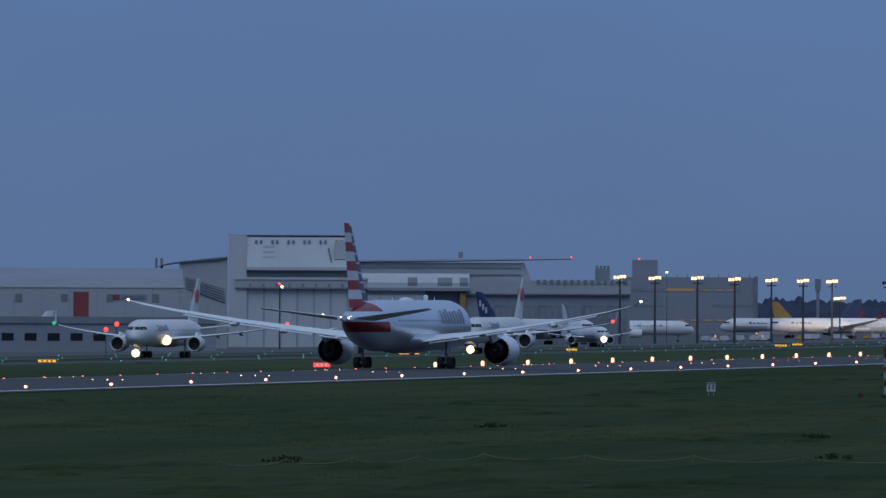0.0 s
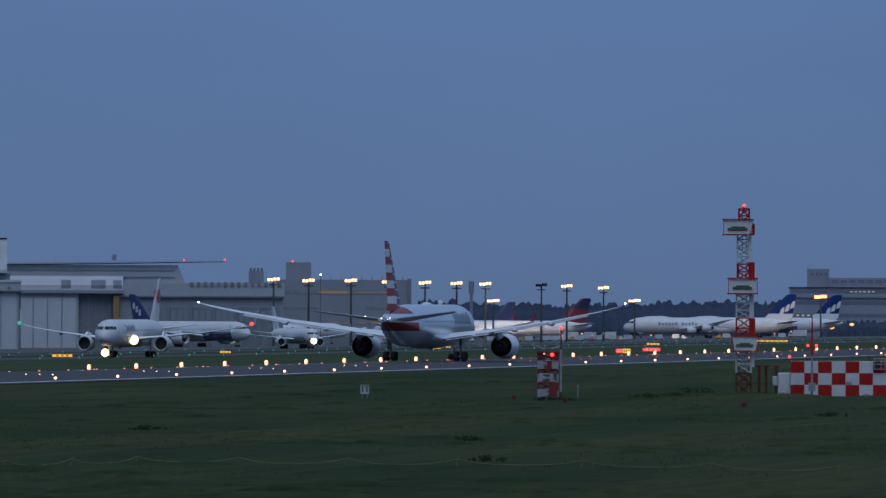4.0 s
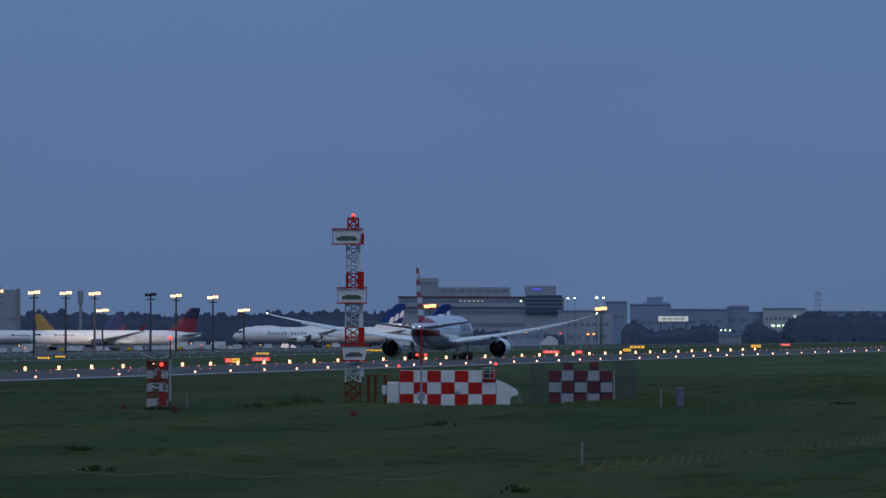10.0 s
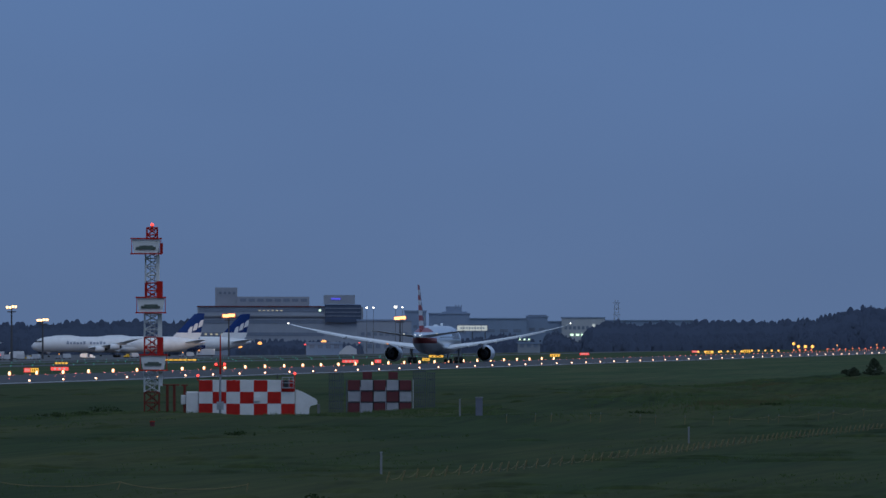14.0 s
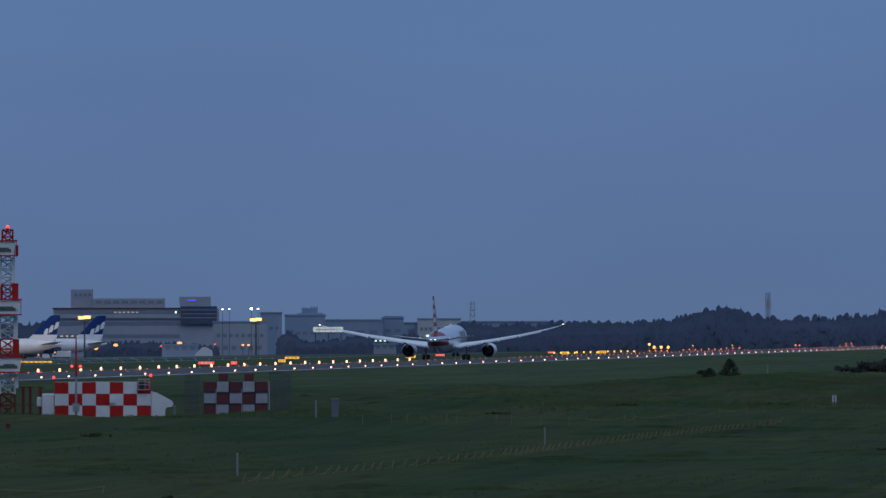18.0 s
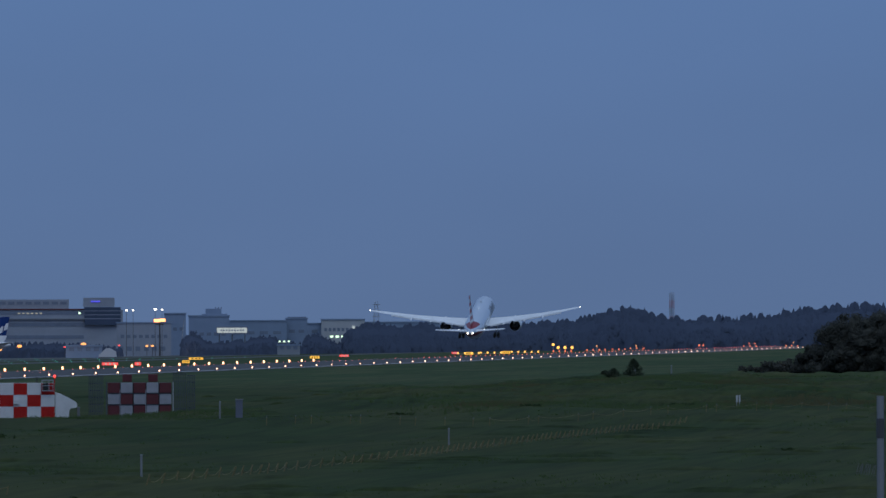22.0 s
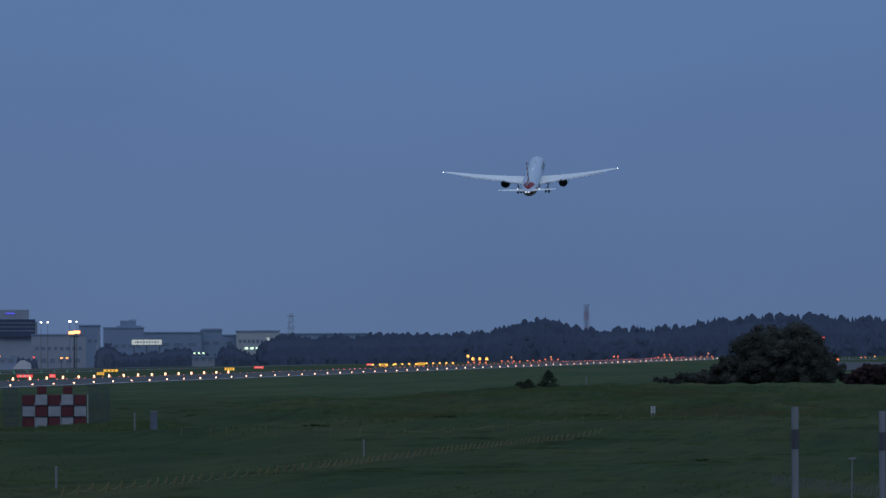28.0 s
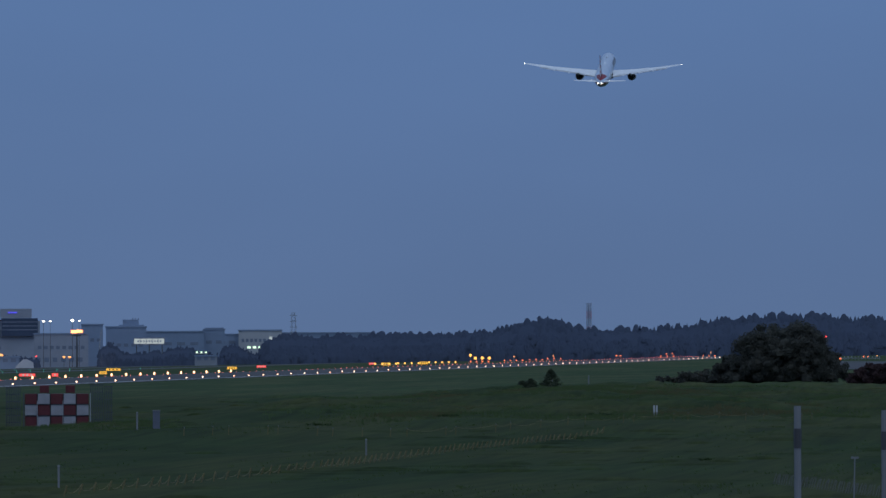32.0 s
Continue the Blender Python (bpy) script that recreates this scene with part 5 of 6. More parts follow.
for u, d, long, paint, label, lamp in ((835, 3705, 8.0, WHITE, "white service truck beside a parked airliner", E_AMBER), (869, 3720, 7.0, WALL_PALE, "pale catering truck on the apron", E_AMBER),
                                       (905, 3730, 6.5, WHITE, "small white truck on the apron", E_WHITE), (566, 3420, 7.0, WALL_PALE, "pale service truck by the masts", E_AMBER),
                                       (30, 2840, 6.5, WHITE, "white truck before the hangars", E_AMBER), (1240, 4020, 8.0, WALL_PALE, "pale truck beside a cargo jumbo", E_AMBER)):
    service_truck(u, d, long, paint, label, lamp)


def ground_cart(u, d, turn, paint, label, lamp=None):
    """A low baggage tractor with a loaded dolly behind it."""
    ob = site("baggage_cart", u, d, label, "cart", "carts on the apron", turn)
    part("tractor", loft([[(x, y, z) for x, z in ((-3.6, 0.4), (-3.6, 1.0), (-2.7, 1.1), (-2.4, 1.75), (-1.5, 1.75), (-1.4, 0.4))] for y in (-0.75, 0.75)]), paint, ob)
    part("dolly_bed", boxes((-0.6, 2.8, -0.8, 0.8, 0.45, 0.6)), STEEL, ob)
    part("drawbar", rod((-1.4, 0, 0.5), (-0.6, 0, 0.5), 0.06, n=6), STEEL, ob)
    part("container", loft([[(x, y, z) for x, z in ((-0.4, 0.61), (-0.4, 2.2), (2.3, 2.2), (2.75, 1.5), (2.75, 0.61))] for y in (-0.75, 0.75)]), WALL_PALE, ob, "pale air cargo container")
    for x in (-3.1, -1.9, -0.1, 2.3):
        for y in (-0.7, 0.7):
            part("wheel", rod((x, y - 0.1, 0.28), (x, y + 0.1, 0.28), 0.28, n=10), RUBBER, ob)
    if lamp:
        part("roof_lamp", ball((-2.0, 0, 1.95), 0.3, seg=8), lamp, ob, "glowing roof lamp", smooth=True)


for i, (u, d, lamp) in enumerate(((470, 3300, None), (492, 3310, E_AMBER), (520, 3330, None), (556, 3340, E_AMBER), (640, 3560, None), (655, 3560, E_WHITE), (700, 3580, None), (760, 3600, None), (790, 3610, None),
                                  (815, 3610, E_AMBER), (850, 3640, None), (885, 3650, E_RED), (918, 3660, None), (936, 3670, None), (990, 3800, E_AMBER), (1030, 3850, None), (1110, 3900, None), (1208, 3950, E_AMBER))):
    ground_cart(u, d, (i * 37) % 60 - 30 + (180 if i % 3 == 0 else 0), (WHITE, YELLOW, WALL_DIM)[i % 3], "baggage tractor with a pale container on a dolly" if i % 3 else "white baggage tractor pulling a container", lamp)


# ---- lattice pylon, chimney, water tower ----
def lattice(bm, w0, w1, z0, z1, bays, r):
    for i in range(bays):
        a, b = i / bays, (i + 1) / bays
        za, zb = z0 + (z1 - z0) * a, z0 + (z1 - z0) * b
        wa, wb = w0 + (w1 - w0) * a, w0 + (w1 - w0) * b
        ca = [(-wa, -wa, za), (wa, -wa, za), (wa, wa, za), (-wa, wa, za)]
        cb = [(-wb, -wb, zb), (wb, -wb, zb), (wb, wb, zb), (-wb, wb, zb)]
        for j in range(4):
            k = (j + 1) % 4
            rod(ca[j], cb[j], r, n=4, bm=bm)
            rod(ca[j], cb[k] if i % 2 else cb[j], r * 0.7, n=4, bm=bm) if i % 2 else rod(ca[k], cb[j], r * 0.7, n=4, bm=bm)
            rod(cb[j], cb[k], r * 0.7, n=4, bm=bm)
    return bm


pyl = site("power_pylon", 1967, 4750, "far grey lattice power pylon", "pylon")
part("tower", lattice(bmesh.new(), 2.2, 0.8, 0, 25.5, 8, 0.10), STEEL, pyl)
for z in (18, 21, 24):
    part("crossarm", boxes((-2.0, 2.0, -0.12, 0.12, z, z + 0.25)), STEEL, pyl)
chim = site("lattice_mast", 2490, 4700, "far red and white banded square mast", "mast")
for i in range(7):
    part("band", lattice(bmesh.new(), 1.2, 1.2, i * 3.95, i * 3.95 + 3.94, 4, 0.15), HAZED_RED if i % 2 else HAZED_WHITE, chim, "lattice band")
part("core_pipe", rod((0, 0, 0), (0, 0, 27.4), 0.3, n=8), HAZED_WHITE, chim, smooth=True)
wt = site("water_tower", 663, 4500, "far grey water tower on a thick stem", "water tower")
part("stem", rod((0, 0, 0), (0, 0, 22), 0.75, n=10), WALL_DIM, wt, smooth=True)
part("tank", rod((0, 0, 20.5), (0, 0, 26.4), 1.3, 1.35, n=12), WALL_DIM, wt, smooth=True)
beacon = site("beacon_pole", 2909, 3300, "thin pole with a small red light", "beacon")
part("pole", rod((0, 0, 0), (0, 0, 8.1), 0.16, n=6), DULLWHITE, beacon)
part("lamp", ball((0, 0, 8.2), 0.3, seg=8), E_RED, beacon, smooth=True)
aerials = site("aerial_array", 2960, 3300, "low row of small pale aerials at the runway's end", "aerial")
part("rail", boxes((-5.2, 9.0, -0.1, 0.1, 0.35, 0.5)), DULLWHITE, aerials)
for i in range(12):
    part("aerial", boxes((-5.0 + i * 1.22, -4.7 + i * 1.22, -0.3, 0.3, 0.5, 1.15), bevel=0.03), DULLWHITE, aerials)
    part("leg", rod((-4.85 + i * 1.22, 0, -0.3), (-4.85 + i * 1.22, 0, 0.35), 0.08, n=6), STEEL, aerials)

# ---- glide-path station ----
k13 = 793 / 16500
mast = site("glide_path_mast", 1145, 793, "red and white lattice antenna mast with three white antenna boxes", "antenna mast")
RUST = mat("rusty_red_paint", (0.13, 0.028, 0.020), 0.85, vary=0.3, scale=2.0, spec=0.15)
for i, (a, b) in enumerate(((0.0, 1.85), (1.85, 4.8), (4.8, 6.5), (6.5, 9.8), (9.8, 11.1), (11.1, 14.6), (14.6, 15.8))):
    wide = 0.44 if i == 6 else 0.55 if i > 3 else 0.62
    shade = RUST if i == 0 else RED if i % 2 == 0 else CHALK
    section = part("lattice_section", lattice(bmesh.new(), wide, wide, a, b, max(2, int((b - a) / 0.62)), 0.075), shade, mast, "red lattice section" if i % 2 == 0 else "white lattice section")
    part("ladder", boxes((-0.16, -0.11, -0.35, -0.30, a, b), (0.22, 0.27, -0.35, -0.30, a, b), *((-0.11, 0.22, -0.34, -0.31, a + 0.3 * k, a + 0.3 * k + 0.05) for k in range(1, int((b - a) / 0.3)))), shade, section)
for z0, z1, x0, x1, m in ((4.9, 6.5, 0.45, 0.98, RED), (6.5, 8.5, 0.48, 0.86, CHALK), (9.8, 11.25, 0.38, 0.92, RED), (11.25, 13.5, 0.34, 0.64, CHALK), (2.35, 3.6, 0.62, 0.92, CHALK)):
    part("cable_cover", boxes((x0, x1, -0.75, -0.5, z0, z1), bevel=0.02), m, mast, "red solid cable cover" if m is RED else "white cable cover")
part("relay_box", boxes((0.66, 0.92, -0.75, -0.5, 13.6, 14.5)), RED, mast)
SLOT = mat("green_grey_slot", (0.06, 0.08, 0.07), 0.8, vary=0.3, scale=3.0)
for z, x0, x1 in ((13.6, -1.72, 0.72), (8.6, -1.28, 1.10), (3.72, -0.98, 1.24)):
    hub = (x0 + x1) / 2
    ant = part("antenna_box", loft([[(x0 + 0.22, y, z + 0.04), (x1 - 0.22, y, z + 0.04), (x1 - 0.02, y, z + 1.20), (x0 + 0.02, y, z + 1.20)] for y in (-1.30, -0.76)]), CHALK, mast, "white antenna reflector box")
    part("antenna_slot", boxes((x0 + 0.34, x1 - 0.42, -1.36, -1.303, z + 0.34, z + 0.56), (x0 + 0.62, x1 - 0.62, -1.355, -1.302, z + 0.561, z + 0.68)), SLOT, ant, "dark green-grey slot")
    for zz in (z - 0.08, z + 1.22):
        part("platform_rail", boxes((x0 - 0.12, x1 + 0.12, -1.42, -1.33, zz, zz + 0.11), (x0 - 0.12, x0 - 0.02, -1.329, 0.5, zz, zz + 0.1), (x1 + 0.02, x1 + 0.12, -1.329, 0.5, zz, zz + 0.1)), RED, ant)
    for x in (x0 - 0.04, x1 + 0.0):
        part("corner_bar", boxes((x, x + 0.06, -1.40, -1.34, z + 0.031, z + 1.219)), RED, ant)
for x in (-0.45, 0.45):
    part("platform_post", rod((x, -0.62, 9.9), (x, -0.62, 11.25), 0.06, n=6), RED, mast)
part("lamp_stem", rod((0, 0, 15.6), (0, 0, 16.0), 0.12, n=8), RED, mast)
part("obstruction_lamp", ball((0, 0, 16.05), 0.16, seg=10), E_RED, mast, "glowing red obstruction lamp", smooth=True)

shelter = site("equipment_shelter", 1321, 793, "red and white chequered equipment shelter", "equipment shelter")
cw, x_left = 1.165, -5.0
part("core", boxes((x_left + 0.55, x_left + 0.55 + 7 * cw, 0.03, 3.4, 0.0, 2.99)), CHALK, shelter)
for i in range(7):
    for j in range(3):
        red = (i + j) % 2 == 0
        part("check_panel", boxes((x_left + 0.55 + i * cw, x_left + 0.55 + (i + 1) * cw - 0.012, -0.02, 0.02, j * 1.0, j * 1.0 + 0.988)), RED if red else CHALK, shelter, "red panel" if red else "white panel")
part("side_block", boxes((-5.55, -4.46, 0.4, 3.0, 0.0, 2.0), bevel=0.08), CHALK, shelter, "white side block")
part("side_box", boxes((-6.0, -5.56, 0.9, 1.8, 0.9, 1.7), bevel=0.06), CHALK, shelter)
hood = [(3.75, 0.0), (3.75, 2.2), (4.25, 2.05), (4.9, 1.72), (5.5, 1.38), (5.62, 1.22), (5.60, 0.98), (5.45, 0.88), (5.08, 0.82), (4.96, 0.70), (4.90, 0.0)]
part("generator_hood", loft([[(x, y, z) for x, z in hood] for y in (0.35, 2.8)]), CHALK, shelter, "white tapered end hood")
part("air_unit", boxes((2.72, 3.16, -0.28, 0.0, 2.36, 3.0), bevel=0.03), DARK, shelter, "dark cooling unit on the roof edge")
part("guard_frame", boxes((2.6, 2.66, -0.35, -0.29, 2.3, 3.28), (3.54, 3.6, -0.35, -0.29, 2.3, 3.28), (3.18, 3.24, -0.35, -0.29, 2.3, 3.28), (2.66, 3.54, -0.35, -0.29, 3.2, 3.28), (2.66, 3.54, -0.35, -0.29, 2.3, 2.38), (2.66, 3.54, -0.35, -0.29, 2.74, 2.8)), DULLWHITE, shelter, "pale guard frame")
part("vent_pipe", rod((2.2, 0.6, 3.0), (2.2, 0.6, 3.5), 0.05, n=6), DARK, shelter)
row_of("foot", shelter, 7, -4.5, 1.4, (0.3, 0.2, 0.5, -0.2, 0.0), DARK)
part("panel_box", boxes((0.2, 0.7, -0.16, -0.021, 1.2, 1.6)), CHALK, shelter)
for x, h in ((-4.55, 3.25), (3.7, 3.45)):
    part("roof_lamp_stem", rod((x, 0.2, 2.9), (x, 0.2, h), 0.05, n=6), RED, shelter)
    part("roof_lamp", ball((x, 0.2, h + 0.12), 0.13, seg=8), E_RED, shelter, "glowing red lamp", smooth=True)
# two red jet lights, each stood on an added post
for u, h in ((-596, 5.7), (-577, 6.8)):
    wl_post = site("warning_lamp", u, 1880, "red light on an added post by the taxiway", "lamp", "red warning lamps")
    part("post", rod((0, 0, -0.2), (0, 0, h - 0.3), 0.1, n=6), POLE, wl_post)
    part("lens", ball((0, 0, h), 0.5, seg=10), E_RED, wl_post, "glowing red lens", smooth=True)
wind = site("aerial_pole", 1266, 790, "thin red and white aerial pole with two red lamps", "pole")
part("pole", rod((0, 0, 0), (0, 0, 3.4), 0.10, 0.09, n=8), STEEL, wind, smooth=True)
part("upper_pole", rod((0, 0, 3.4), (0, 0, 6.7), 0.09, 0.05, n=8), RED, wind, smooth=True)
part("crossarm", boxes((-0.5, 0.5, -0.06, 0.06, 4.05, 4.15)), RED, wind)
for x in (-0.36, 0.36):
    part("lamp", ball((x, 0, 4.25), 0.13, seg=8), E_RED, wind, "glowing red lamp", smooth=True)
part("aerial_box", boxes((-0.3, 0.3, -0.3, 0.1, 0.4, 1.1)), STEEL, wind)
for u, spread, beam in ((1179, (-0.32, 0.28), 0.72), (1203, (0.0,), 0.30)):
    leg = site("steel_frame", u, 800, "rusty brown steel goalpost frame", "frame", "goalpost frames")
    for x in spread:
        part("post", rod((x, 0, -0.1), (x, 0, 2.45), 0.12, n=8), RUST, leg)
    part("beam", boxes((-beam, beam, -0.08, 0.08, 2.45, 2.56), bevel=0.02), RUST, leg)

screen = site("chequered_cabinet", 1549, 793, "faded red and white chequered cabinet block with steps", "equipment cabinet")
for i in range(5):
    for j in range(3):
        red = (i + j) % 2 == 0
        part("check_panel", boxes((-2.75 + i * 1.1, -2.75 + (i + 1) * 1.1 - 0.09, 0.0, 2.2, j * 0.96 - (0.2 if j == 0 else 0), j * 0.96 + 0.87), bevel=0.03), DULLRED if red else DULLWHITE, screen, "faded red box" if red else "faded white box")
for i in (1, 3):
    part("top_box", boxes((-2.75 + i * 1.1 + 0.15, -2.75 + (i + 1) * 1.1 - 0.15, 0.2, 2.0, 2.86, 3.5), bevel=0.03), DULLRED, screen)
for z in (0.935, 1.895):
    part("tie_rail", boxes((-2.85, 2.85, -0.05, -0.01, z - 0.04, z + 0.01)), FENCE, screen, "dark steel rail")
part("backing", boxes((-2.7, 2.65, 0.12, 2.1, 0, 2.8)), DARK, screen, "dark core behind the panels")
for x, m in ((-2.84, FENCE), (2.80, DULLWHITE)):
    part("corner_post", boxes((x - 0.04, x + 0.04, -0.1, 0.0, 0, 2.85)), m, screen)
for x in (-1.7, 0.48):
    part("standpipe", rod((x, -0.12, -0.1), (x, -0.12, 2.2), 0.035, n=6), DULLWHITE, screen, "thin pale pipe")


def mesh_fence(u, d, w, h):
    ob = site("mesh_fence", u, d, "grey wire mesh fence panel on posts", "fence", "mesh fence panels")
    n = int(w / 0.15)
    for i in range(n + 1):
        part("upright", boxes((-w / 2 + i * 0.15 - 0.03, -w / 2 + i * 0.15 + 0.03, -0.03, 0.03, -0.1, h)), FENCE, ob)
    for j in range(6):
        part("wire_rail", boxes((-w / 2, w / 2, -0.05, -0.031, 0.3 + j * (h - 0.4) / 5, 0.36 + j * (h - 0.4) / 5)), FENCE, ob)


mesh_fence(1471, 806, 1.2, 3.4)
mesh_fence(1619, 806, 1.1, 3.4)
mesh_fence(1640, 812, 0.7, 3.2)

tower = site("approach_tower", 799, 773, "short red and white lattice tower with lamps", "light tower")
for i, (a, b, m) in enumerate(((0.0, 0.62, TOWER_WHITE), (0.62, 1.24, TOWER_RED), (1.24, 1.95, TOWER_WHITE), (1.95, 2.35, TOWER_RED), (2.35, 3.05, TOWER_WHITE), (3.05, 3.72, TOWER_RED))):
    part("lattice_section", lattice(bmesh.new(), 0.8, 0.8, a, b, 1, 0.085), m, tower, "red lattice bay" if m is TOWER_RED else "white lattice bay")
for x0, x1, z0, z1, m in ((-0.85, -0.05, 0.10, 0.72, TOWER_WHITE), (0.12, 0.85, 0.10, 1.22, TOWER_RED), (-0.72, -0.42, 1.32, 1.95, TOWER_WHITE), (0.16, 0.46, 1.32, 1.95, TOWER_WHITE), (-0.42, 0.16, 1.58, 1.72, TOWER_WHITE),
                         (-0.85, -0.34, 2.38, 2.98, TOWER_WHITE), (0.36, 0.85, 2.38, 2.98, TOWER_WHITE), (-0.05, 0.32, 2.30, 3.05, TOWER_RED), (-0.80, -0.20, 3.12, 3.60, DULLRED), (0.15, 0.80, 3.12, 3.60, TOWER_RED)):
    part("panel", boxes((x0, x1, -0.87, -0.83, z0, z1)), m, tower, "white board" if m is TOWER_WHITE else "red board")
part("platform", boxes((-1.0, 1.0, -1.0, 1.0, 3.72, 3.82)), TOWER_RED, tower)
for x in (-0.75, 0.75):
    s = 1 if x > 0 else -1
    part("lamp_hood", loft([[(s * 0.25, y, 3.98), (s * 1.12, y, 4.30), (s * 1.12, y, 4.40), (s * 0.25, y, 4.08)] for y in (-0.3, 0.3)]), TOWER_WHITE, tower, "white slanting lamp hood")
    part("hood_stem", rod((x, 0, 3.8), (x, 0, 4.15), 0.04, n=6), TOWER_RED, tower)
part("lamp", ball((0.35, -0.9, 3.55), 0.17, seg=8), E_RED, tower, "glowing red lamp", smooth=True)
tp = site("marker_pole", 822, 770, "thin dark pole with a red lamp on top", "pole")
part("pole", rod((0, 0, 0), (0, 0, 5.6), 0.07, n=6), DULLRED, tp)
part("lower_sleeve", rod((0, 0, 0.5), (0, 0, 4.0), 0.10, n=6), DULLWHITE, tp, "pale sleeve")
part("lamp", ball((0, 0, 5.75), 0.15, seg=8), E_RED, tp, "glowing red lamp", smooth=True)


# ---- posts and small signs in the grass ----
def marker_post(u, d, h, w=0.055, label="thin white marker post in the grass", dark=False):
    ob = site("marker_post", u, d, label, "post", "marker posts")
    part("shaft", boxes((-w, w, -w, w, -0.2, h), bevel=0.01), POST, ob)
    part("cap", boxes((-w * 1.15, w * 1.15, -w * 1.15, w * 1.15, h, h + 0.05)), STEEL, ob)
    if dark:
        part("dark_band", boxes((-w * 1.05, w * 1.05, -w * 1.05, w * 1.05, h * 0.70, h * 0.80)), DARK, ob)


BOARD = mat("white_board", (0.40, 0.41, 0.43), 0.6, vary=0.08)


def board_sign(u, d, label, split=False):
    ob = site("board_sign", u, d, label, "sign", "small board signs")
    if split:
        part("board", boxes((-0.19, -0.04, -0.03, 0.03, 0.38, 0.98)), BOARD, ob)
        part("board", boxes((0.04, 0.19, -0.03, 0.03, 0.38, 0.98)), BOARD, ob)
    else:
        part("board", boxes((-0.36, 0.36, -0.04, 0.04, 0.35, 1.1)), BOARD, ob)
        for x in (-0.17, 0.17):
            part("legend_bar", boxes((x - 0.06, x + 0.06, -0.055, -0.041, 0.5, 0.95)), FENCE, ob)
        part("board_rail", boxes((-0.36, 0.36, -0.06, -0.041, 0.98, 1.04)), FENCE, ob)
    for x in (-0.12, 0.12) if split else (-0.2, 0.2):
        part("leg", boxes((x - 0.03, x + 0.03, -0.02, 0.02, -0.2, 0.40)), STEEL, ob)


board_sign(475, 773, "small white board sign on two legs in the grass")
board_sign(2607, 814, "pair of narrow white boards on short legs", split=True)
marker_post(1551, 460, 1.08)
marker_post(2095, 601, 1.02)
marker_post(1690, 735, 1.4, 0.065)
marker_post(2489, 1500, 1.6, 0.09)
marker_post(852, 770, 1.0, 0.05)
marker_post(2425, 1480, 1.3, 0.07)
marker_post(1440, 795, 0.9, 0.12)
eb = site("cable_cabinet", 1724, 735, "small grey cable cabinet in the grass", "cabinet")
part("body", boxes((-0.28, 0.28, -0.2, 0.2, 0.0, 1.45), bevel=0.03), mat("cabinet_grey", (0.10, 0.11, 0.15), 0.6), eb)
part("lid", boxes((-0.32, 0.32, -0.24, 0.24, 1.45, 1.55), bevel=0.02), POST, eb)
part("plinth", boxes((-0.3, 0.3, -0.22, 0.22, -0.2, 0.003)), CONCRETE, eb)


# near fence posts below the camera's hill
for u, d, top in ((2858, 62, 119), (3012, 66, 127)):
    x, y = bear(u, d)
    g = ground_z(x, y)
    h = EYE - top * d / 16500 - g
    ob = site("fence_post", u, d, "pale metal fence post near the camera", "fence post", "near fence posts")
    part("shaft", rod((0, 0, -0.3), (0, 0, h), 0.024, n=8), mat("weathered_post", (0.18, 0.185, 0.20), 0.8), ob, smooth=True)
    part("clamp", rod((0, 0, h - 0.28), (0, 0, h - 0.15), 0.027, n=8), POLE, ob, "dark clamp", smooth=True)
stalk = site("stalk_post", 2957, 420, "thin pale stake with a short crosspiece in the grass", "post")
part("shaft", rod((0, 0, -0.2), (0.05, 0, 2.0), 0.035, n=6), POST, stalk)
part("crosspiece", boxes((-0.12, 0.22, -0.03, 0.03, 1.93, 2.02)), POST, stalk)


# ---- rope barriers: low stakes with rope that sags between them ----
def rope_line(ob, ends, gap, top, stake_r, rope_r):
    rope, spots = bmesh.new(), []
    for (ua, da), (ub, db) in zip(ends, ends[1:]):
        (xa, ya), (xb, yb) = bear(ua, da), bear(ub, db)
        n = max(1, round(math.hypot(xb - xa, yb - ya) / gap))
        spots += [(xa + (xb - xa) * i / n, ya + (yb - ya) * i / n) for i in range(n)]
    lean = radians(16)
    stake_mesh = None
    for i, (x, y) in enumerate(spots):
        z = ground_z(x, y)
        if stake_mesh is None:
            st = part("stake", rod((0, 0, -0.1), (0, 0, top + 0.06), stake_r, stake_r * 0.8, n=5), ROPE, ob)
            stake_mesh = st.data
        else:
            st = new("stake", stake_mesh)
            st.parent = ob
        tilt = lean + radians(6) * math.sin(i * 2.3)
        st.location, st.rotation_euler = (x, y, z), (0, tilt, 0)
        if i + 1 < len(spots):
            # the slack rope drops from one stake, lies in the grass and climbs to the next
            x2, y2 = spots[i + 1]
            prev, ahead = None, top * math.sin(lean)
            for f in (0.0, 0.06, 0.16, 0.32, 0.55, 0.76, 0.90, 1.0):
                px, py = x + (x2 - x) * f + ahead * (abs(2 * f - 1) ** 3), y + (y2 - y) * f
                drop = 0.22 + 0.05 * math.sin(i * 1.9)
                p = (px, py, ground_z(px, py) + top * (drop + (1 - drop) * abs(2 * f - 1) ** 3))
                if prev:
                    rod(prev, p, rope_r, n=4, bm=rope)
                prev = p
    part("rope", rope, ROPE, ob, "slack rope")


barrier = thing("rope_barrier", 0, 0, 0, 0, "long low barrier of orange stakes with sagging rope", "rope barrier", "rope barriers")
rope_line(barrier, [(1560, 434), (1712, 462), (1803, 488), (1908, 512), (2013, 544)], 4.6, 0.46, 0.034, 0.012)
rope_line(barrier, [(2013, 544), (2119, 577), (2224, 607), (2329, 645), (2434, 682), (2522, 708)], 2.9, 0.46, 0.034, 0.012)
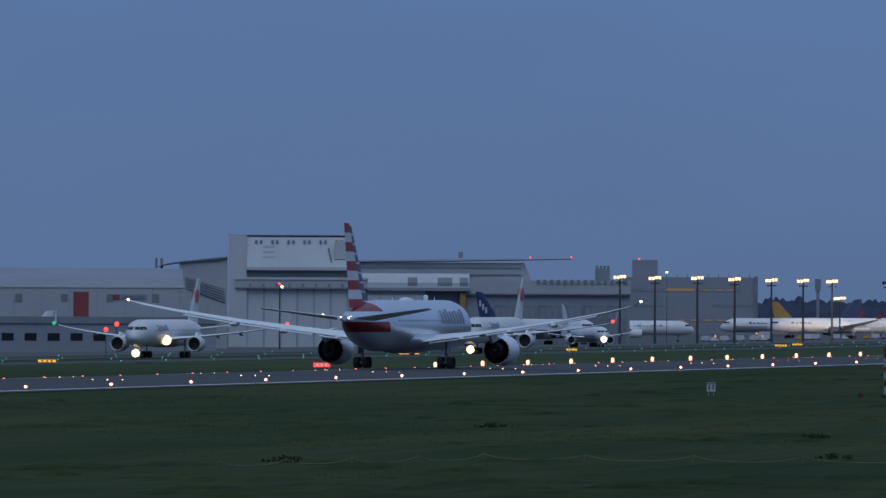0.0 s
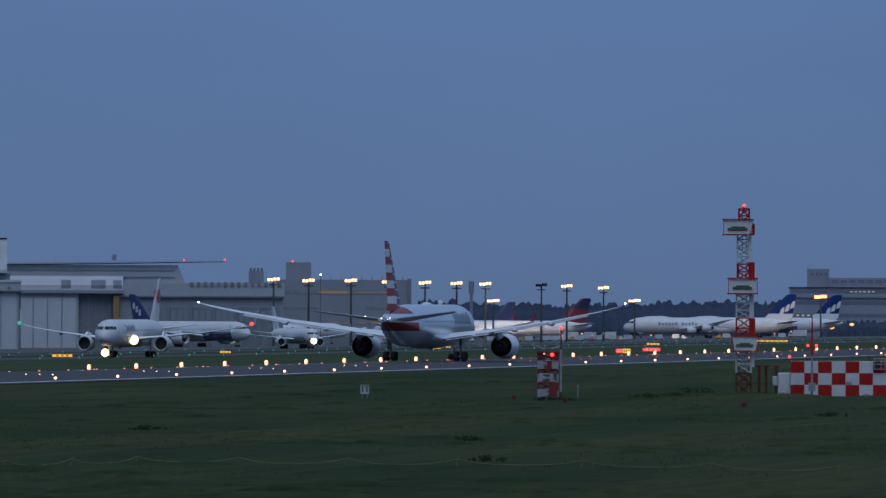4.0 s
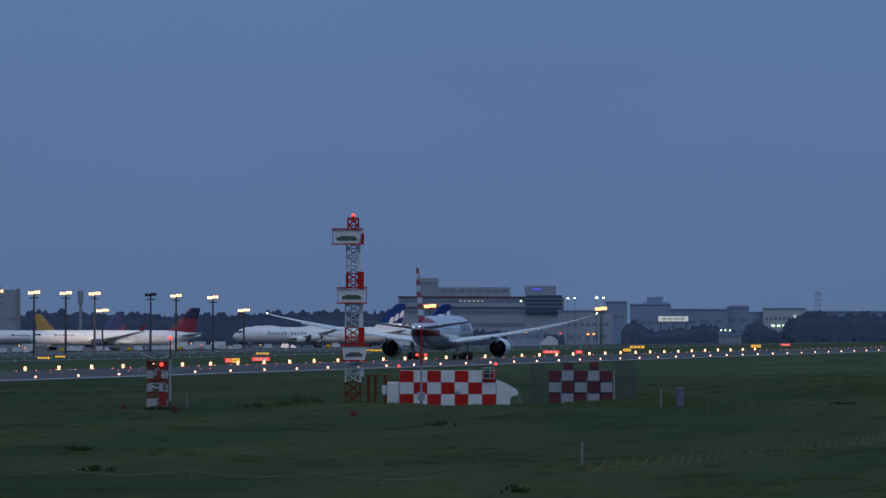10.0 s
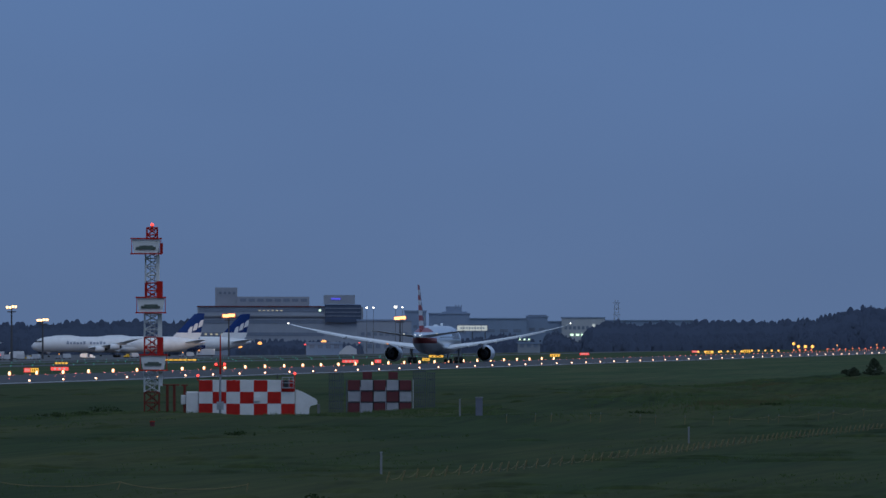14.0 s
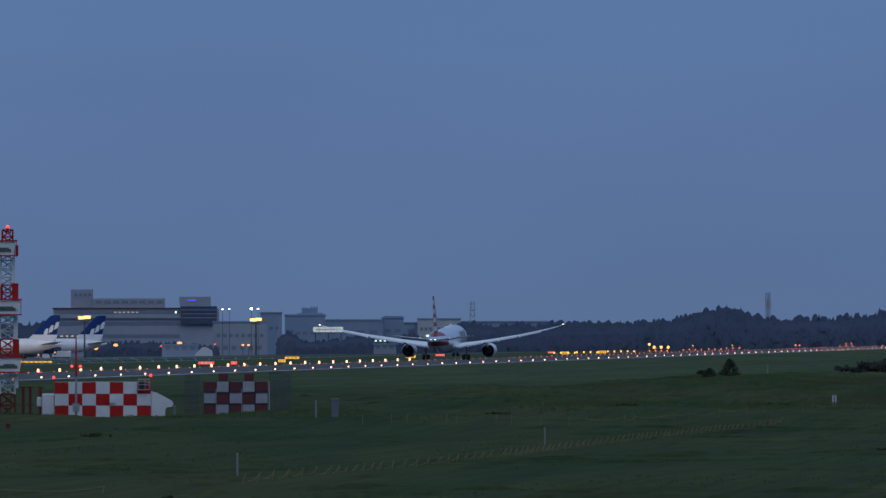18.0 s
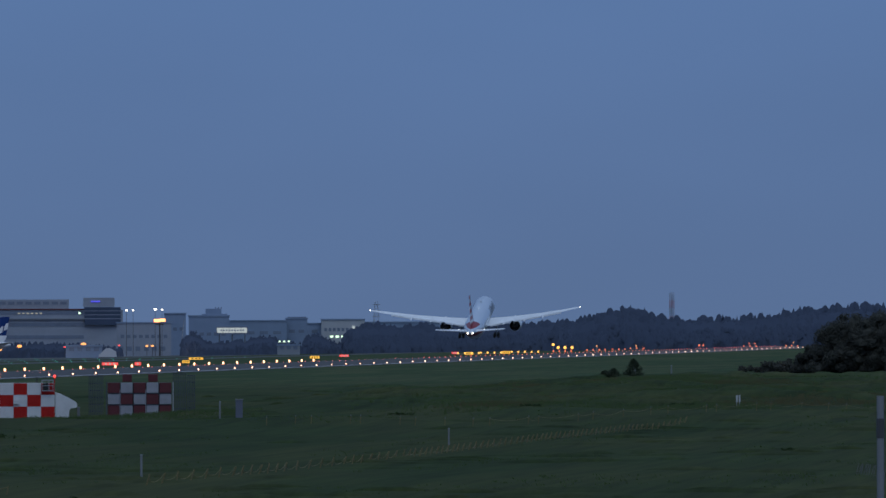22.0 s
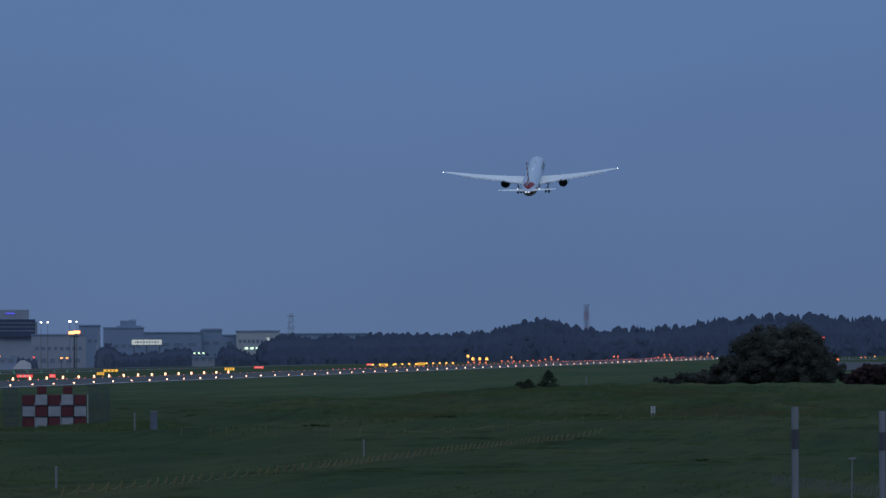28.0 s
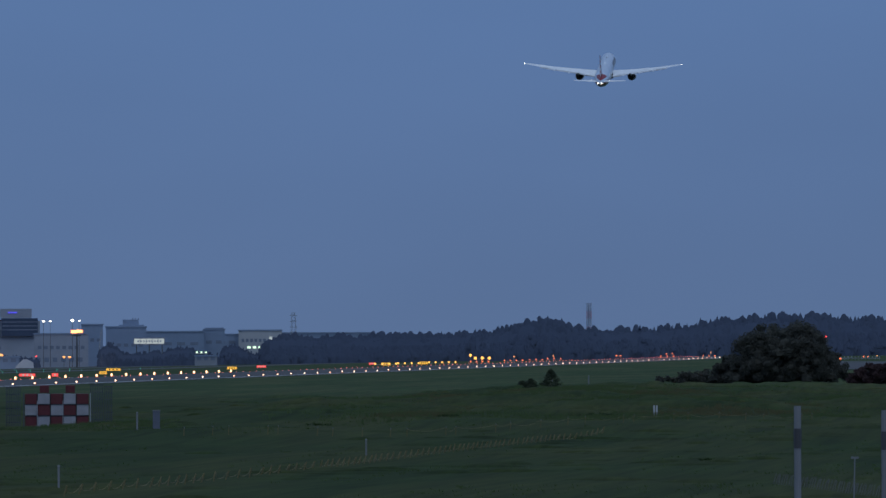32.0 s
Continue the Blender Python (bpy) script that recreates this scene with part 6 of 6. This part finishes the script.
barrier = thing("rope_barrier", 0, 0, 0, 0, "sagging orange rope on low stakes in the grass", "rope barrier", "rope barriers")
rope_line(barrier, [(-400, 425), (-162, 432), (70, 440), (250, 436), (637, 428), (1085, 418), (1545, 410)], 6.2, 0.34, 0.024, 0.014)


DRY = mat("dry_stalk", (0.11, 0.11, 0.10), 0.85, vary=0.25, scale=1)
barrier = thing("rope_barrier", 0, 0, 0, 0, "short close row of pale dry stakes with slack rope", "rope barrier", "rope barriers")
rope_line(barrier, [(2815, 470), (2900, 452), (3040, 425)], 0.95, 0.50, 0.022, 0.008)
for piece in barrier.children:
    piece.data.materials[0] = DRY


# ---- trees, woods, weeds ----
def blob(verts, faces, c, r, rnd, squash=0.85):
    """A lumpy clump: an uneven many-sided shell."""
    o, n = len(verts), 6
    verts.append((c[0], c[1], c[2] - r * squash))
    for lev, rr in ((-0.4, 0.9), (0.35, 0.95)):
        for i in range(n):
            a = 2 * math.pi * (i + rnd.random() * 0.6) / n
            k = r * rr * rnd.uniform(0.7, 1.2)
            verts.append((c[0] + k * math.cos(a), c[1] + k * math.sin(a), c[2] + r * squash * (lev + rnd.uniform(-0.2, 0.2))))
    verts.append((c[0] + rnd.uniform(-.2, .2) * r, c[1], c[2] + r * squash * rnd.uniform(0.85, 1.15)))
    for i in range(n):
        j = (i + 1) % n
        faces.append((o, o + 1 + j, o + 1 + i))
        faces.append((o + 1 + i, o + 1 + j, o + 1 + n + j, o + 1 + n + i))
        faces.append((o + 1 + n + i, o + 1 + n + j, o + 1 + 2 * n))


def leaf_cloud(verts, faces, c, r, n, size, rnd, squash=0.8):
    """Small single leaves spread over a clump's shell."""
    for _ in range(n):
        v = Vector((rnd.gauss(0, 1), rnd.gauss(0, 1), rnd.gauss(0, 1))).normalized() * r * rnd.uniform(0.82, 1.16)
        v.z *= squash
        p = Vector(c) + v
        a = Vector((rnd.gauss(0, 1), rnd.gauss(0, 1), rnd.gauss(0, 1))).normalized() * size * rnd.uniform(0.6, 1.4)
        b = a.cross(Vector((rnd.gauss(0, 1), rnd.gauss(0, 1), rnd.gauss(0, 1)))).normalized() * size * 0.55
        o = len(verts)
        verts += [p - a, p + b, p + a, p - b]
        faces.append((o, o + 1, o + 2, o + 3))


def far_crown(verts, faces, x, y, z, high, wide, conifer, rnd):
    """A far tree or limb: an uneven dome or spire of leaves."""
    n, levels = 8, (0.0, 0.30, 0.58, 0.80, 0.94)
    shape = (lambda e: wide * (1.0 - e) ** 0.95) if conifer else (lambda e: wide * max(0.0, 1 - e ** 2.6) ** 0.55)
    lobes, turn = rnd.uniform(0.06, 0.16), rnd.uniform(0, 6.28)
    bulge = lambda a, e: 1 + lobes * math.sin(3 * a + turn + 5 * e) + 0.6 * lobes * math.sin(5 * a - turn + 9 * e)
    o = len(verts)
    for e in levels:
        for i in range(n):
            a = 2 * math.pi * i / n
            k = shape(e) * bulge(a, e) * rnd.uniform(0.93, 1.07)
            verts.append((x + k * math.cos(a), y + k * math.sin(a), z + high * (e + rnd.uniform(-0.015, 0.015))))
    verts.append((x, y, z + high))
    for lev in range(len(levels) - 1):
        for i in range(n):
            q, j = o + lev * n, (i + 1) % n
            faces.append((q + i, q + j, q + n + j, q + n + i))
    q = o + (len(levels) - 1) * n
    for i in range(n):
        faces.append((q + i, q + (i + 1) % n, o + len(levels) * n))
    verts.append((x, y, z - 0.7 * wide))
    for i in range(n):
        faces.append((o + (i + 1) % n, o + i, len(verts) - 1))


def woods(name, label, spans, seed, slim=1.0):
    """spans: (bearing, distance, top height) marks along the wood's edge; conifers and round crowns between."""
    rnd, verts, faces = random.Random(seed), [], []
    for (ua, da, ha), (ub, db, hb) in zip(spans, spans[1:]):
        n = max(3, int(abs(ub - ua) / 4.0))
        o = len(verts)
        for i in range(n + 1):
            f = i / n
            u, d0, h = ua + (ub - ua) * f, da + (db - da) * f, ha + (hb - ha) * f
            for k, share in enumerate((0.0, 0.30, 0.55, 0.74)):
                x, y, z = on_ground(u, d0 - 14 + 14 * k + 7 * noise.noise((u / 9, k * 3.1, seed)))
                verts.append((x, y, z - 0.4 + h * share * (1 + 0.16 * noise.noise((u / 7, k * 1.7, seed + 5)))))
        for i in range(n):
            for k in range(3):
                q = o + i * 4 + k
                faces.append((q, q + 4, q + 5, q + 1))
        n = max(2, int(abs(ub - ua) / 3.4))
        for i in range(n):
            f = (i + rnd.random()) / n
            u, d0, h = ua + (ub - ua) * f, da + (db - da) * f, ha + (hb - ha) * f
            for row, share in ((-20, 0.42), (0, 0.62), (35, 0.82), (70, 0.98)):
                if 0 <= row < 70 and rnd.random() < 0.3:
                    continue
                x, y, z = on_ground(u + rnd.uniform(-5, 5), d0 + row + rnd.uniform(-15, 15))
                conifer = row >= 0 and rnd.random() < (0.30 if u > 2560 else 0.05)
                hh = h * share * (rnd.uniform(0.84, 0.98) if conifer else rnd.uniform(0.80, 1.0))
                if conifer:
                    far_crown(verts, faces, x, y, z - 0.4, hh + 0.4, hh * rnd.uniform(0.27, 0.36), True, rnd)
                    continue
                wide = hh * slim * rnd.uniform(0.36, 0.52)
                far_crown(verts, faces, x, y, z - 0.4, hh * 0.86, wide, False, rnd)
                for _ in range(12):
                    a, k = rnd.uniform(0, 6.28), wide * rnd.uniform(0.10, 1.0)
                    top = hh * (1.0 - 0.42 * (k / wide) ** 2) * rnd.uniform(0.82, 1.03)
                    small = wide * rnd.uniform(0.16, 0.34)
                    far_crown(verts, faces, x + k * math.cos(a), y + k * math.sin(a), z + top - 2.6 * small, 2.6 * small, small, rnd.random() < 0.15, rnd)
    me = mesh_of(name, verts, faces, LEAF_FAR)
    for f in me.polygons:
        f.use_smooth = True
    # normals bent up and towards the eye shade the crowns softly, as through haze
    geo = np.empty(len(me.vertices) * 3)
    me.vertex_normals.foreach_get("vector", geo)
    soft = geo.reshape(-1, 3) * 0.40 + np.array((0.0, -0.55, 0.75))
    me.normals_split_custom_set_from_vertices((soft / np.linalg.norm(soft, axis=1, keepdims=True)).tolist())
    return tagged(new(name, me), label, "woods", kind="stuff")


def tops(t_shift, d, rows, lift=0.0):
    """Tree tops given as (bearing, height above the eye's level in radians/16500)."""
    return [(u, d, EYE + (e + (7 if u > 1920 else 3)) * d / 16500 - ground_z(*bear(u, d))) for u, e in rows]


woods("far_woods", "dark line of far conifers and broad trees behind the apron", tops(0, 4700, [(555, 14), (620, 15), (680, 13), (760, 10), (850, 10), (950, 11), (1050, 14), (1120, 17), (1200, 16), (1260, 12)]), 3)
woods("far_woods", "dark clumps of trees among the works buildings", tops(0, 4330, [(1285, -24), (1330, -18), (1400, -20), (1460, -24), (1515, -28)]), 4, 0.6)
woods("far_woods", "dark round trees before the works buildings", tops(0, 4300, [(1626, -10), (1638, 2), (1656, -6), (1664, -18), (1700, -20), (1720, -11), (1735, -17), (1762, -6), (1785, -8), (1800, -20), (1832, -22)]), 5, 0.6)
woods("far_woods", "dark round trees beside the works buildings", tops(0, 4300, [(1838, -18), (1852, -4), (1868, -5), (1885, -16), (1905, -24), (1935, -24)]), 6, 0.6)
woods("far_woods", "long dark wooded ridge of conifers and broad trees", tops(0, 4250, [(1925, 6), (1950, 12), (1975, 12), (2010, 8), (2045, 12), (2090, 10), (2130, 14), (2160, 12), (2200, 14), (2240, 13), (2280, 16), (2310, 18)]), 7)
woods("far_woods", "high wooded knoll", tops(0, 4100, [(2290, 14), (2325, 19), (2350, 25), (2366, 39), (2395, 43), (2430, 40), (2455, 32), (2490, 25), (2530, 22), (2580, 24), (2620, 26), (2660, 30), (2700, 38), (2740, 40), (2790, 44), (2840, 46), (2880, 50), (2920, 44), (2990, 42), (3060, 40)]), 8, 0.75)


def tree(u, d, width, height, label, seed, clumps, leaves, size, foliage=LEAF):
    """A broad crown of many clumps on a short trunk with limbs."""
    ob = site("tree", u, d, label, "tree")
    rnd = random.Random(seed)
    part("trunk", rod((0, 0, -0.3), (0.2, 0, height * 0.45), width * 0.035, width * 0.02, n=8), BARK, ob, smooth=True)
    for i in range(6):
        a = i * 1.05
        part("limb", rod((0.1, 0, height * (0.15 + 0.04 * i)), (math.cos(a) * width * 0.3, math.sin(a) * width * 0.3, height * (0.45 + 0.05 * i)), width * 0.016, width * 0.006, n=6), BARK, ob)
    verts, faces = [], []
    for i in range(clumps):
        a, e = rnd.uniform(0, 2 * math.pi), math.asin(rnd.uniform(-0.05, 1))
        k = rnd.uniform(0.72, 1.0) if i % 3 else rnd.uniform(0.2, 0.7)
        r = width * rnd.uniform(0.04, 0.08)
        out = math.cos(e) ** 0.72 * k * (width * 0.5 - r)
        c = (math.cos(a) * out, math.sin(a) * out, height * 0.10 + (height * 0.90 - r) * math.sin(e) * k)
        blob(verts, faces, c, r * 0.66, rnd)
        leaf_cloud(verts, faces, c, r * 1.0, leaves, size, rnd)
    crown = new("crown", mesh_of("crown", verts, faces, foliage))
    crown.parent = ob
    return ob


tree(2832, 1545, 20.0, 11.1, "big dark broad tree standing by the runway", 11, 430, 120, 0.20)
tree(2908, 1560, 9.0, 5.6, "dark broad tree beside a bigger one", 12, 110, 110, 0.19)
tree(2764, 1550, 12.0, 5.6, "low dark bushy tree", 13, 130, 110, 0.19)
tree(2700, 1560, 13.0, 2.6, "low dark hedge-like bush", 14, 40, 40, 0.28)
tree(2640, 1570, 9.0, 1.5, "low dark shrub in the grass", 15, 24, 34, 0.25)
tree(3030, 1480, 11.0, 5.0, "dark rusty brown bush at the field's edge", 16, 80, 60, 0.27, RUST_LEAF)
tree(2988, 1490, 8.0, 3.4, "low rusty brown bush at the field's edge", 18, 70, 60, 0.24, RUST_LEAF)
tree(3110, 1500, 12.0, 4.4, "dark bush at the field's edge", 17, 40, 40, 0.30)


def shrub(u, d, w, h, seed, label):
    ob = site("shrub", u, d, label, "shrub", "shrubs in the grass")
    rnd, verts, faces = random.Random(seed), [], []
    part("stem", rod((0, 0, -0.1), (0, 0, h * 0.7), 0.06, 0.02, n=6), BARK, ob)
    for i in range(150):
        f = rnd.random() ** 1.25
        a, q = rnd.uniform(0, 6.28), (1 - f) ** 0.55 * w * 0.5 * rnd.uniform(0.2, 1)
        leaf_cloud(verts, faces, (math.cos(a) * q, math.sin(a) * q, h * (0.05 + 0.9 * f)), 0.24, 14, 0.10, rnd)
    crown = new("crown", mesh_of("crown", verts, faces, SHRUB))
    crown.parent = ob


shrub(2422, 1125, 2.9, 2.4, 21, "small dark pointed shrub on the bank")
shrub(2372, 1130, 1.8, 0.9, 22, "low dark shrub on the bank")
shrub(2386, 1122, 2.2, 1.2, 23, "low dark shrub on the bank")


def tussocks(name, label, count, seed, tallest, us=(-950, 3200), ds=(330, 820), size=(3.0, 4.0)):
    """Low soft swells of longer grass, half sunk in the ground."""
    rnd, verts, faces = random.Random(seed), [], []
    made = 0
    while made < count:
        d = ds[0] + ds[1] * rnd.random() ** 1.5
        x, y = bear(rnd.uniform(*us), d)
        if -x > 196 or noise.noise((x / 30, y / 60, seed)) < -0.05:
            continue
        made += 1
        w, l, h = size[0] * rnd.uniform(0.27, 1.0), size[1] * rnd.uniform(0.25, 1.0), tallest * rnd.uniform(0.3, 1.0)
        z, o, n = ground_z(x, y), len(verts), 10
        ring = [rnd.uniform(0.7, 1.3) for _ in range(n)]
        for k, up in ((1.0, -0.3), (0.72, 0.38), (0.36, 0.82)):
            for i in range(n):
                a = 2 * math.pi * i / n
                px, py = x + w * k * ring[i] * math.cos(a), y + l * k * ring[i] * math.sin(a)
                verts.append((px, py, ground_z(px, py) + h * up * rnd.uniform(0.7, 1.3)))
        verts.append((x + rnd.uniform(-.2, .2) * w, y, z + h))
        for lev in (0, 1):
            for i in range(n):
                j, q = (i + 1) % n, o + lev * n
                faces.append((q + i, q + j, q + n + j, q + n + i))
        for i in range(n):
            faces.append((o + 2 * n + i, o + 2 * n + (i + 1) % n, o + 3 * n))
    me = mesh_of(name, verts, faces, GRASS)
    for f in me.polygons:
        f.use_smooth = True
    tagged(new(name, me), label, "grass", kind="stuff")


tussocks("grass_tussocks", "low soft swells of longer dark green grass", 900, 31, 0.22)
tussocks("bank_tussocks", "rough humps of long grass on the bank", 380, 53, 0.55, (1950, 3200), (830, 400), (5.0, 11.0))


def long_grass(name, label, count, seed, tall_grass, us, ds, blades=5, patch=0.0, material=BLADE):
    """Tufts of upright blades, thicker in drifts."""
    rnd, verts, faces, made = random.Random(seed), [], [], 0
    while made < count:
        d, u = ds[0] + (ds[1] - ds[0]) * rnd.random(), rnd.uniform(*us)
        x, y = bear(u, d)
        if -x > 200 or rnd.random() > smooth01(us[0], us[0] + 420, u) or noise.noise((x / 9, y / 55, seed * 0.37)) < patch + rnd.uniform(-0.15, 0.15):
            continue
        made += 1
        z, h, w = ground_z(x, y), tall_grass * rnd.uniform(0.45, 1.1), rnd.uniform(0.15, 0.55)
        for _ in range(blades):
            px, lean = x + rnd.uniform(-w, w), rnd.uniform(-0.14, 0.14)
            o, hh, half = len(verts), h * rnd.uniform(0.55, 1.0), rnd.uniform(0.012, 0.03)
            py = y + rnd.uniform(-w, w)
            verts += [(px - half, py, z - 0.05), (px + half, py, z - 0.05), (px + half * 0.6 + lean * 0.5, py - 0.03, z + hh * 0.6), (px + lean, py - 0.05, z + hh)]
            faces.append((o, o + 1, o + 2, o + 3))
    tagged(new(name, mesh_of(name, verts, faces, material)), label, "grass", kind="stuff")


long_grass("bank_grass", "long uneven dark green grass on the bank", 9000, 71, 0.42, (1850, 3150), (800, 1180), 6)
long_grass("dry_grass", "pale brownish drifts of dry grass along the bank", 5200, 74, 0.40, (1900, 3150), (820, 1150), 6, 0.16, DRY_BLADE)
long_grass("field_grass", "thin drifts of longer grass in the field", 2600, 72, 0.17, (-900, 3150), (400, 780), 5, 0.1)
long_grass("strip_grass", "longer grass round the equipment", 1200, 73, 0.30, (740, 1760), (735, 800), 6, 0.0)


def weed_clump(u, d, w, h, seed):
    """A ragged patch of darker broad-leaved weeds."""
    ob = site("weed_clump", u, d, "ragged low clump of dark weeds in the grass", "weeds", "weed clumps")
    rnd, verts, faces = random.Random(seed), [], []
    for _ in range(int(w * 9)):
        x, y = max(-1.0, min(1.0, rnd.gauss(0, 0.45))) * w * 0.5, rnd.gauss(0, 1) * 1.2
        hh = h * rnd.uniform(0.3, 1.0) * (1 - abs(2 * x / w) ** 2 * 0.7)
        leaf_cloud(verts, faces, (x, y, hh * 0.5), hh * 0.5, 10, 0.09, rnd)
    leaves = new("leaves", mesh_of("leaves", verts, faces, WEED))
    leaves.parent = ob


for i, (u, d, w, h) in enumerate(((96, 560, 2.6, 0.4), (661, 525, 2.4, 0.4), (969, 760, 3.2, 0.5), (1058, 795, 4.0, 0.9), (1020, 770, 2.4, 0.4), (697, 442, 2.0, 0.35), (805, 745, 4.4, 0.35), (-280, 440, 2.0, 0.4),
                                  (1300, 640, 2.8, 0.3), (1440, 395, 1.6, 0.45), (2240, 820, 2.4, 0.25), (2126, 955, 4.0, 0.45), (2505, 835, 4.5, 0.35), (2010, 800, 3.0, 0.3), (2700, 560, 2.0, 0.3))):
    weed_clump(u, d, w, h, 60 + i)


# a line of small pale stakes across the bank
for i in range(26):
    u = 1772 + i * 45 + 14 * math.sin(i * 2.7)
    stake = site("stake", u, 690 + max(0, u - 2150) * 0.15, "short pale stake in the long grass", "stake", "pale stakes on the bank")
    part("shaft", rod((0, 0, -0.1), (0.04, 0, 0.55), 0.025, n=6), ROPE, stake)
    part("tip", rod((0.04, 0, 0.55), (0.05, 0, 0.66), 0.028, n=6), POST, stake, "pale tip")
cord = bmesh.new()
knots = [on_ground(u, 690 + max(0, u - 2150) * 0.15, 0.52) for u in (1772 + i * 45 + 14 * math.sin(i * 2.7) for i in range(9, 26))]
for i, (a, b) in enumerate(zip(knots, knots[1:])):
    sag = 0.20 + 0.08 * math.sin(i * 1.9)
    line = [[a[k] + (b[k] - a[k]) * f - (sag * math.sin(math.pi * f) if k == 2 else 0) for k in range(3)] for f in (0, 0.2, 0.4, 0.6, 0.8, 1.0)]
    for p, q in zip(line, line[1:]):
        rod(p, q, 0.009, n=4, bm=cord)
cord_line = thing("slack_rope", 0, 0, 0, 0, "thin slack orange rope strung between pale stakes", "rope")
part("cord", cord, ROPE, cord_line)


def red_stub(u, d):
    ob = site("ground_marker", u, d, "small faded red marker stub in the grass", "marker", "red ground markers")
    part("body", boxes((-0.17, 0.17, -0.12, 0.12, -0.1, 0.3), bevel=0.03), DULLRED, ob)
    part("cap", boxes((-0.2, 0.2, -0.15, 0.15, 0.3, 0.36), bevel=0.02), RED, ob, "red cap")


for u, d in ((1146, 668), (739, 758), (830, 727)):
    red_stub(u, d)


# ---- what moves ----
def motions():
    ys = ((0, 1031), (1, 1086), (2, 1143), (3, 1201), (4.5, 1290), (6, 1380), (7, 1445), (8, 1516), (9, 1587), (10, 1657), (11, 1728), (12, 1801), (13, 1874), (14.5, 1987), (16, 2102), (17, 2182),
          (18, 2261), (19, 2345), (20, 2429), (21, 2517), (22, 2607), (23, 2698), (24, 2788), (25, 2873), (26.5, 2999), (28, 3123), (29, 3206), (30, 3288), (31, 3371), (32, 3459))
    pitch = ((0, 0), (17, 0), (18, 1.9), (19, 3.9), (20, 5.7), (21, 8.0), (22, 9.6), (23, 12.2), (24, 12.9), (25, 13.0), (28, 12.7), (32, 12.3))
    rise = ((0, 0), (18.2, 0), (19, 0.5), (20, 1.3), (21, 2.8), (22, 5.7), (23, 10.4), (24, 16.95), (25, 25.9), (26.5, 41.5), (28, 58.6), (29, 69.9), (30, 81.4), (31, 92.8), (32, 104.8))
    bank = ((0, 0), (20, 0.1), (21, 1.3), (22, 0.8), (23, 0.4), (24, 1.5), (25, -0.2), (28, 1.0), (30, -0.5), (32, -0.8))
    drift = ((0, 0), (19, 0), (23, 0.7), (26, 0.5), (28, 0.4), (32, 0.4))
    side = ((0, 243), (19, 243), (24, 245.5), (32, 247))
    at = lambda rows, t: float(np.interp(t, [r[0] for r in rows], [r[1] for r in rows]))
    rows = []
    for t, y in ys:
        lat = at(side, t)
        rows.append((t, pose(-lat, (y + 12) * lat / 243 + 11.5, at(rise, t) + 0.06, at(pitch, t), -at(bank, t), at(drift, t))))
    walk(hero, rows)
    for wing, s in zip(hero_wings, (-1, 1)):
        root = Matrix.Translation((s * 1.5, 0, 3.2))
        bend = lambda a: root @ pose(0, 0, 0, 0, -s * a, 0) @ root.inverted()
        walk(wing, [(0, bend(1.5)), (10, bend(2.6)), (17, bend(3.4)), (21, bend(5.2)), (32, bend(5.4))])
    # the beacons turn to the rear once every 1.411 s, the strobes a moment later
    for drum, start in [(b, 0.50) for b in beacons] + [(b, 0.88) for b in strobes]:
        at_y = drum.location.copy()
        turn = [(0.0, 180.0)]
        for i in range(23):
            t0, base = start + 1.411 * i, 180.0 + 360.0 * i
            turn += [(t0 - 0.22, base), (t0 - 0.15, base + 80), (t0 - 0.10, base + 158), (t0, base + 180), (t0 + 0.10, base + 202), (t0 + 0.15, base + 280), (t0 + 0.22, base + 360)]
        turn = [(t, a) for t, a in turn if t < 31.99]
        turn.append((32.0, turn[-1][1]))
        walk(drum, [(t, pose(*at_y, 0, 0, a)) for t, a in turn])
    # the wheels fold away in the climb
    for gear in [c for c in hero.children if c.name.startswith(("main_gear", "nose_gear"))]:
        top = max(c[2] for c in gear.bound_box)
        mid_x = sum(c[0] for c in gear.bound_box) / 8
        mid_y = sum(c[1] for c in gear.bound_box) / 8
        hinge = Matrix.Translation((mid_x, mid_y, top))
        if gear.name.startswith("nose"):
            fold = lambda a, out=0.0: hinge @ pose(0, 0, -out, -a, 0, 0) @ hinge.inverted()
        else:
            fold = lambda a, out=0.0, s=(1 if mid_x > 0 else -1): hinge @ pose(0, 0, -out, 0, s * a, 0) @ hinge.inverted()
        # the struts spring out as the weight comes off them
        walk(gear, [(0, fold(0, 0.2)), (18.6, fold(0, 0.2)), (20.0, fold(0, 0.45)), (21.5, fold(0, 0.7)), (27.5, fold(0, 0.7)), (29.0, fold(40, 0.4)), (31.0, fold(84)), (32.0, fold(84))])
    path = []
    for t, u, d in ((0, 132, 1905), (2, 110, 1880), (4, 100, 1852), (6, 70, 1825), (10, 30, 1775), (32, -150, 1540)):
        x, y = bear(u - 38, d)
        path.append((t, pose(x, y, ground_z(x, y) + 0.06, 0, 0, math.degrees((3669.0 - u) / 16500) + 168)))
    walk(rolling, path)
    path = []
    for t, u, d in ((0, 285, 2560), (3, 360, 2575), (6, 426, 2590), (9, 452, 2600), (16, 480, 2620), (32, 520, 2640)):
        x, y = bear(u - 36, d)
        path.append((t, pose(x, y, ground_z(x, y) + 0.06, 0, 0, math.degrees((3669.0 - u) / 16500) + 196)))
    walk(crossing, path)


motions()
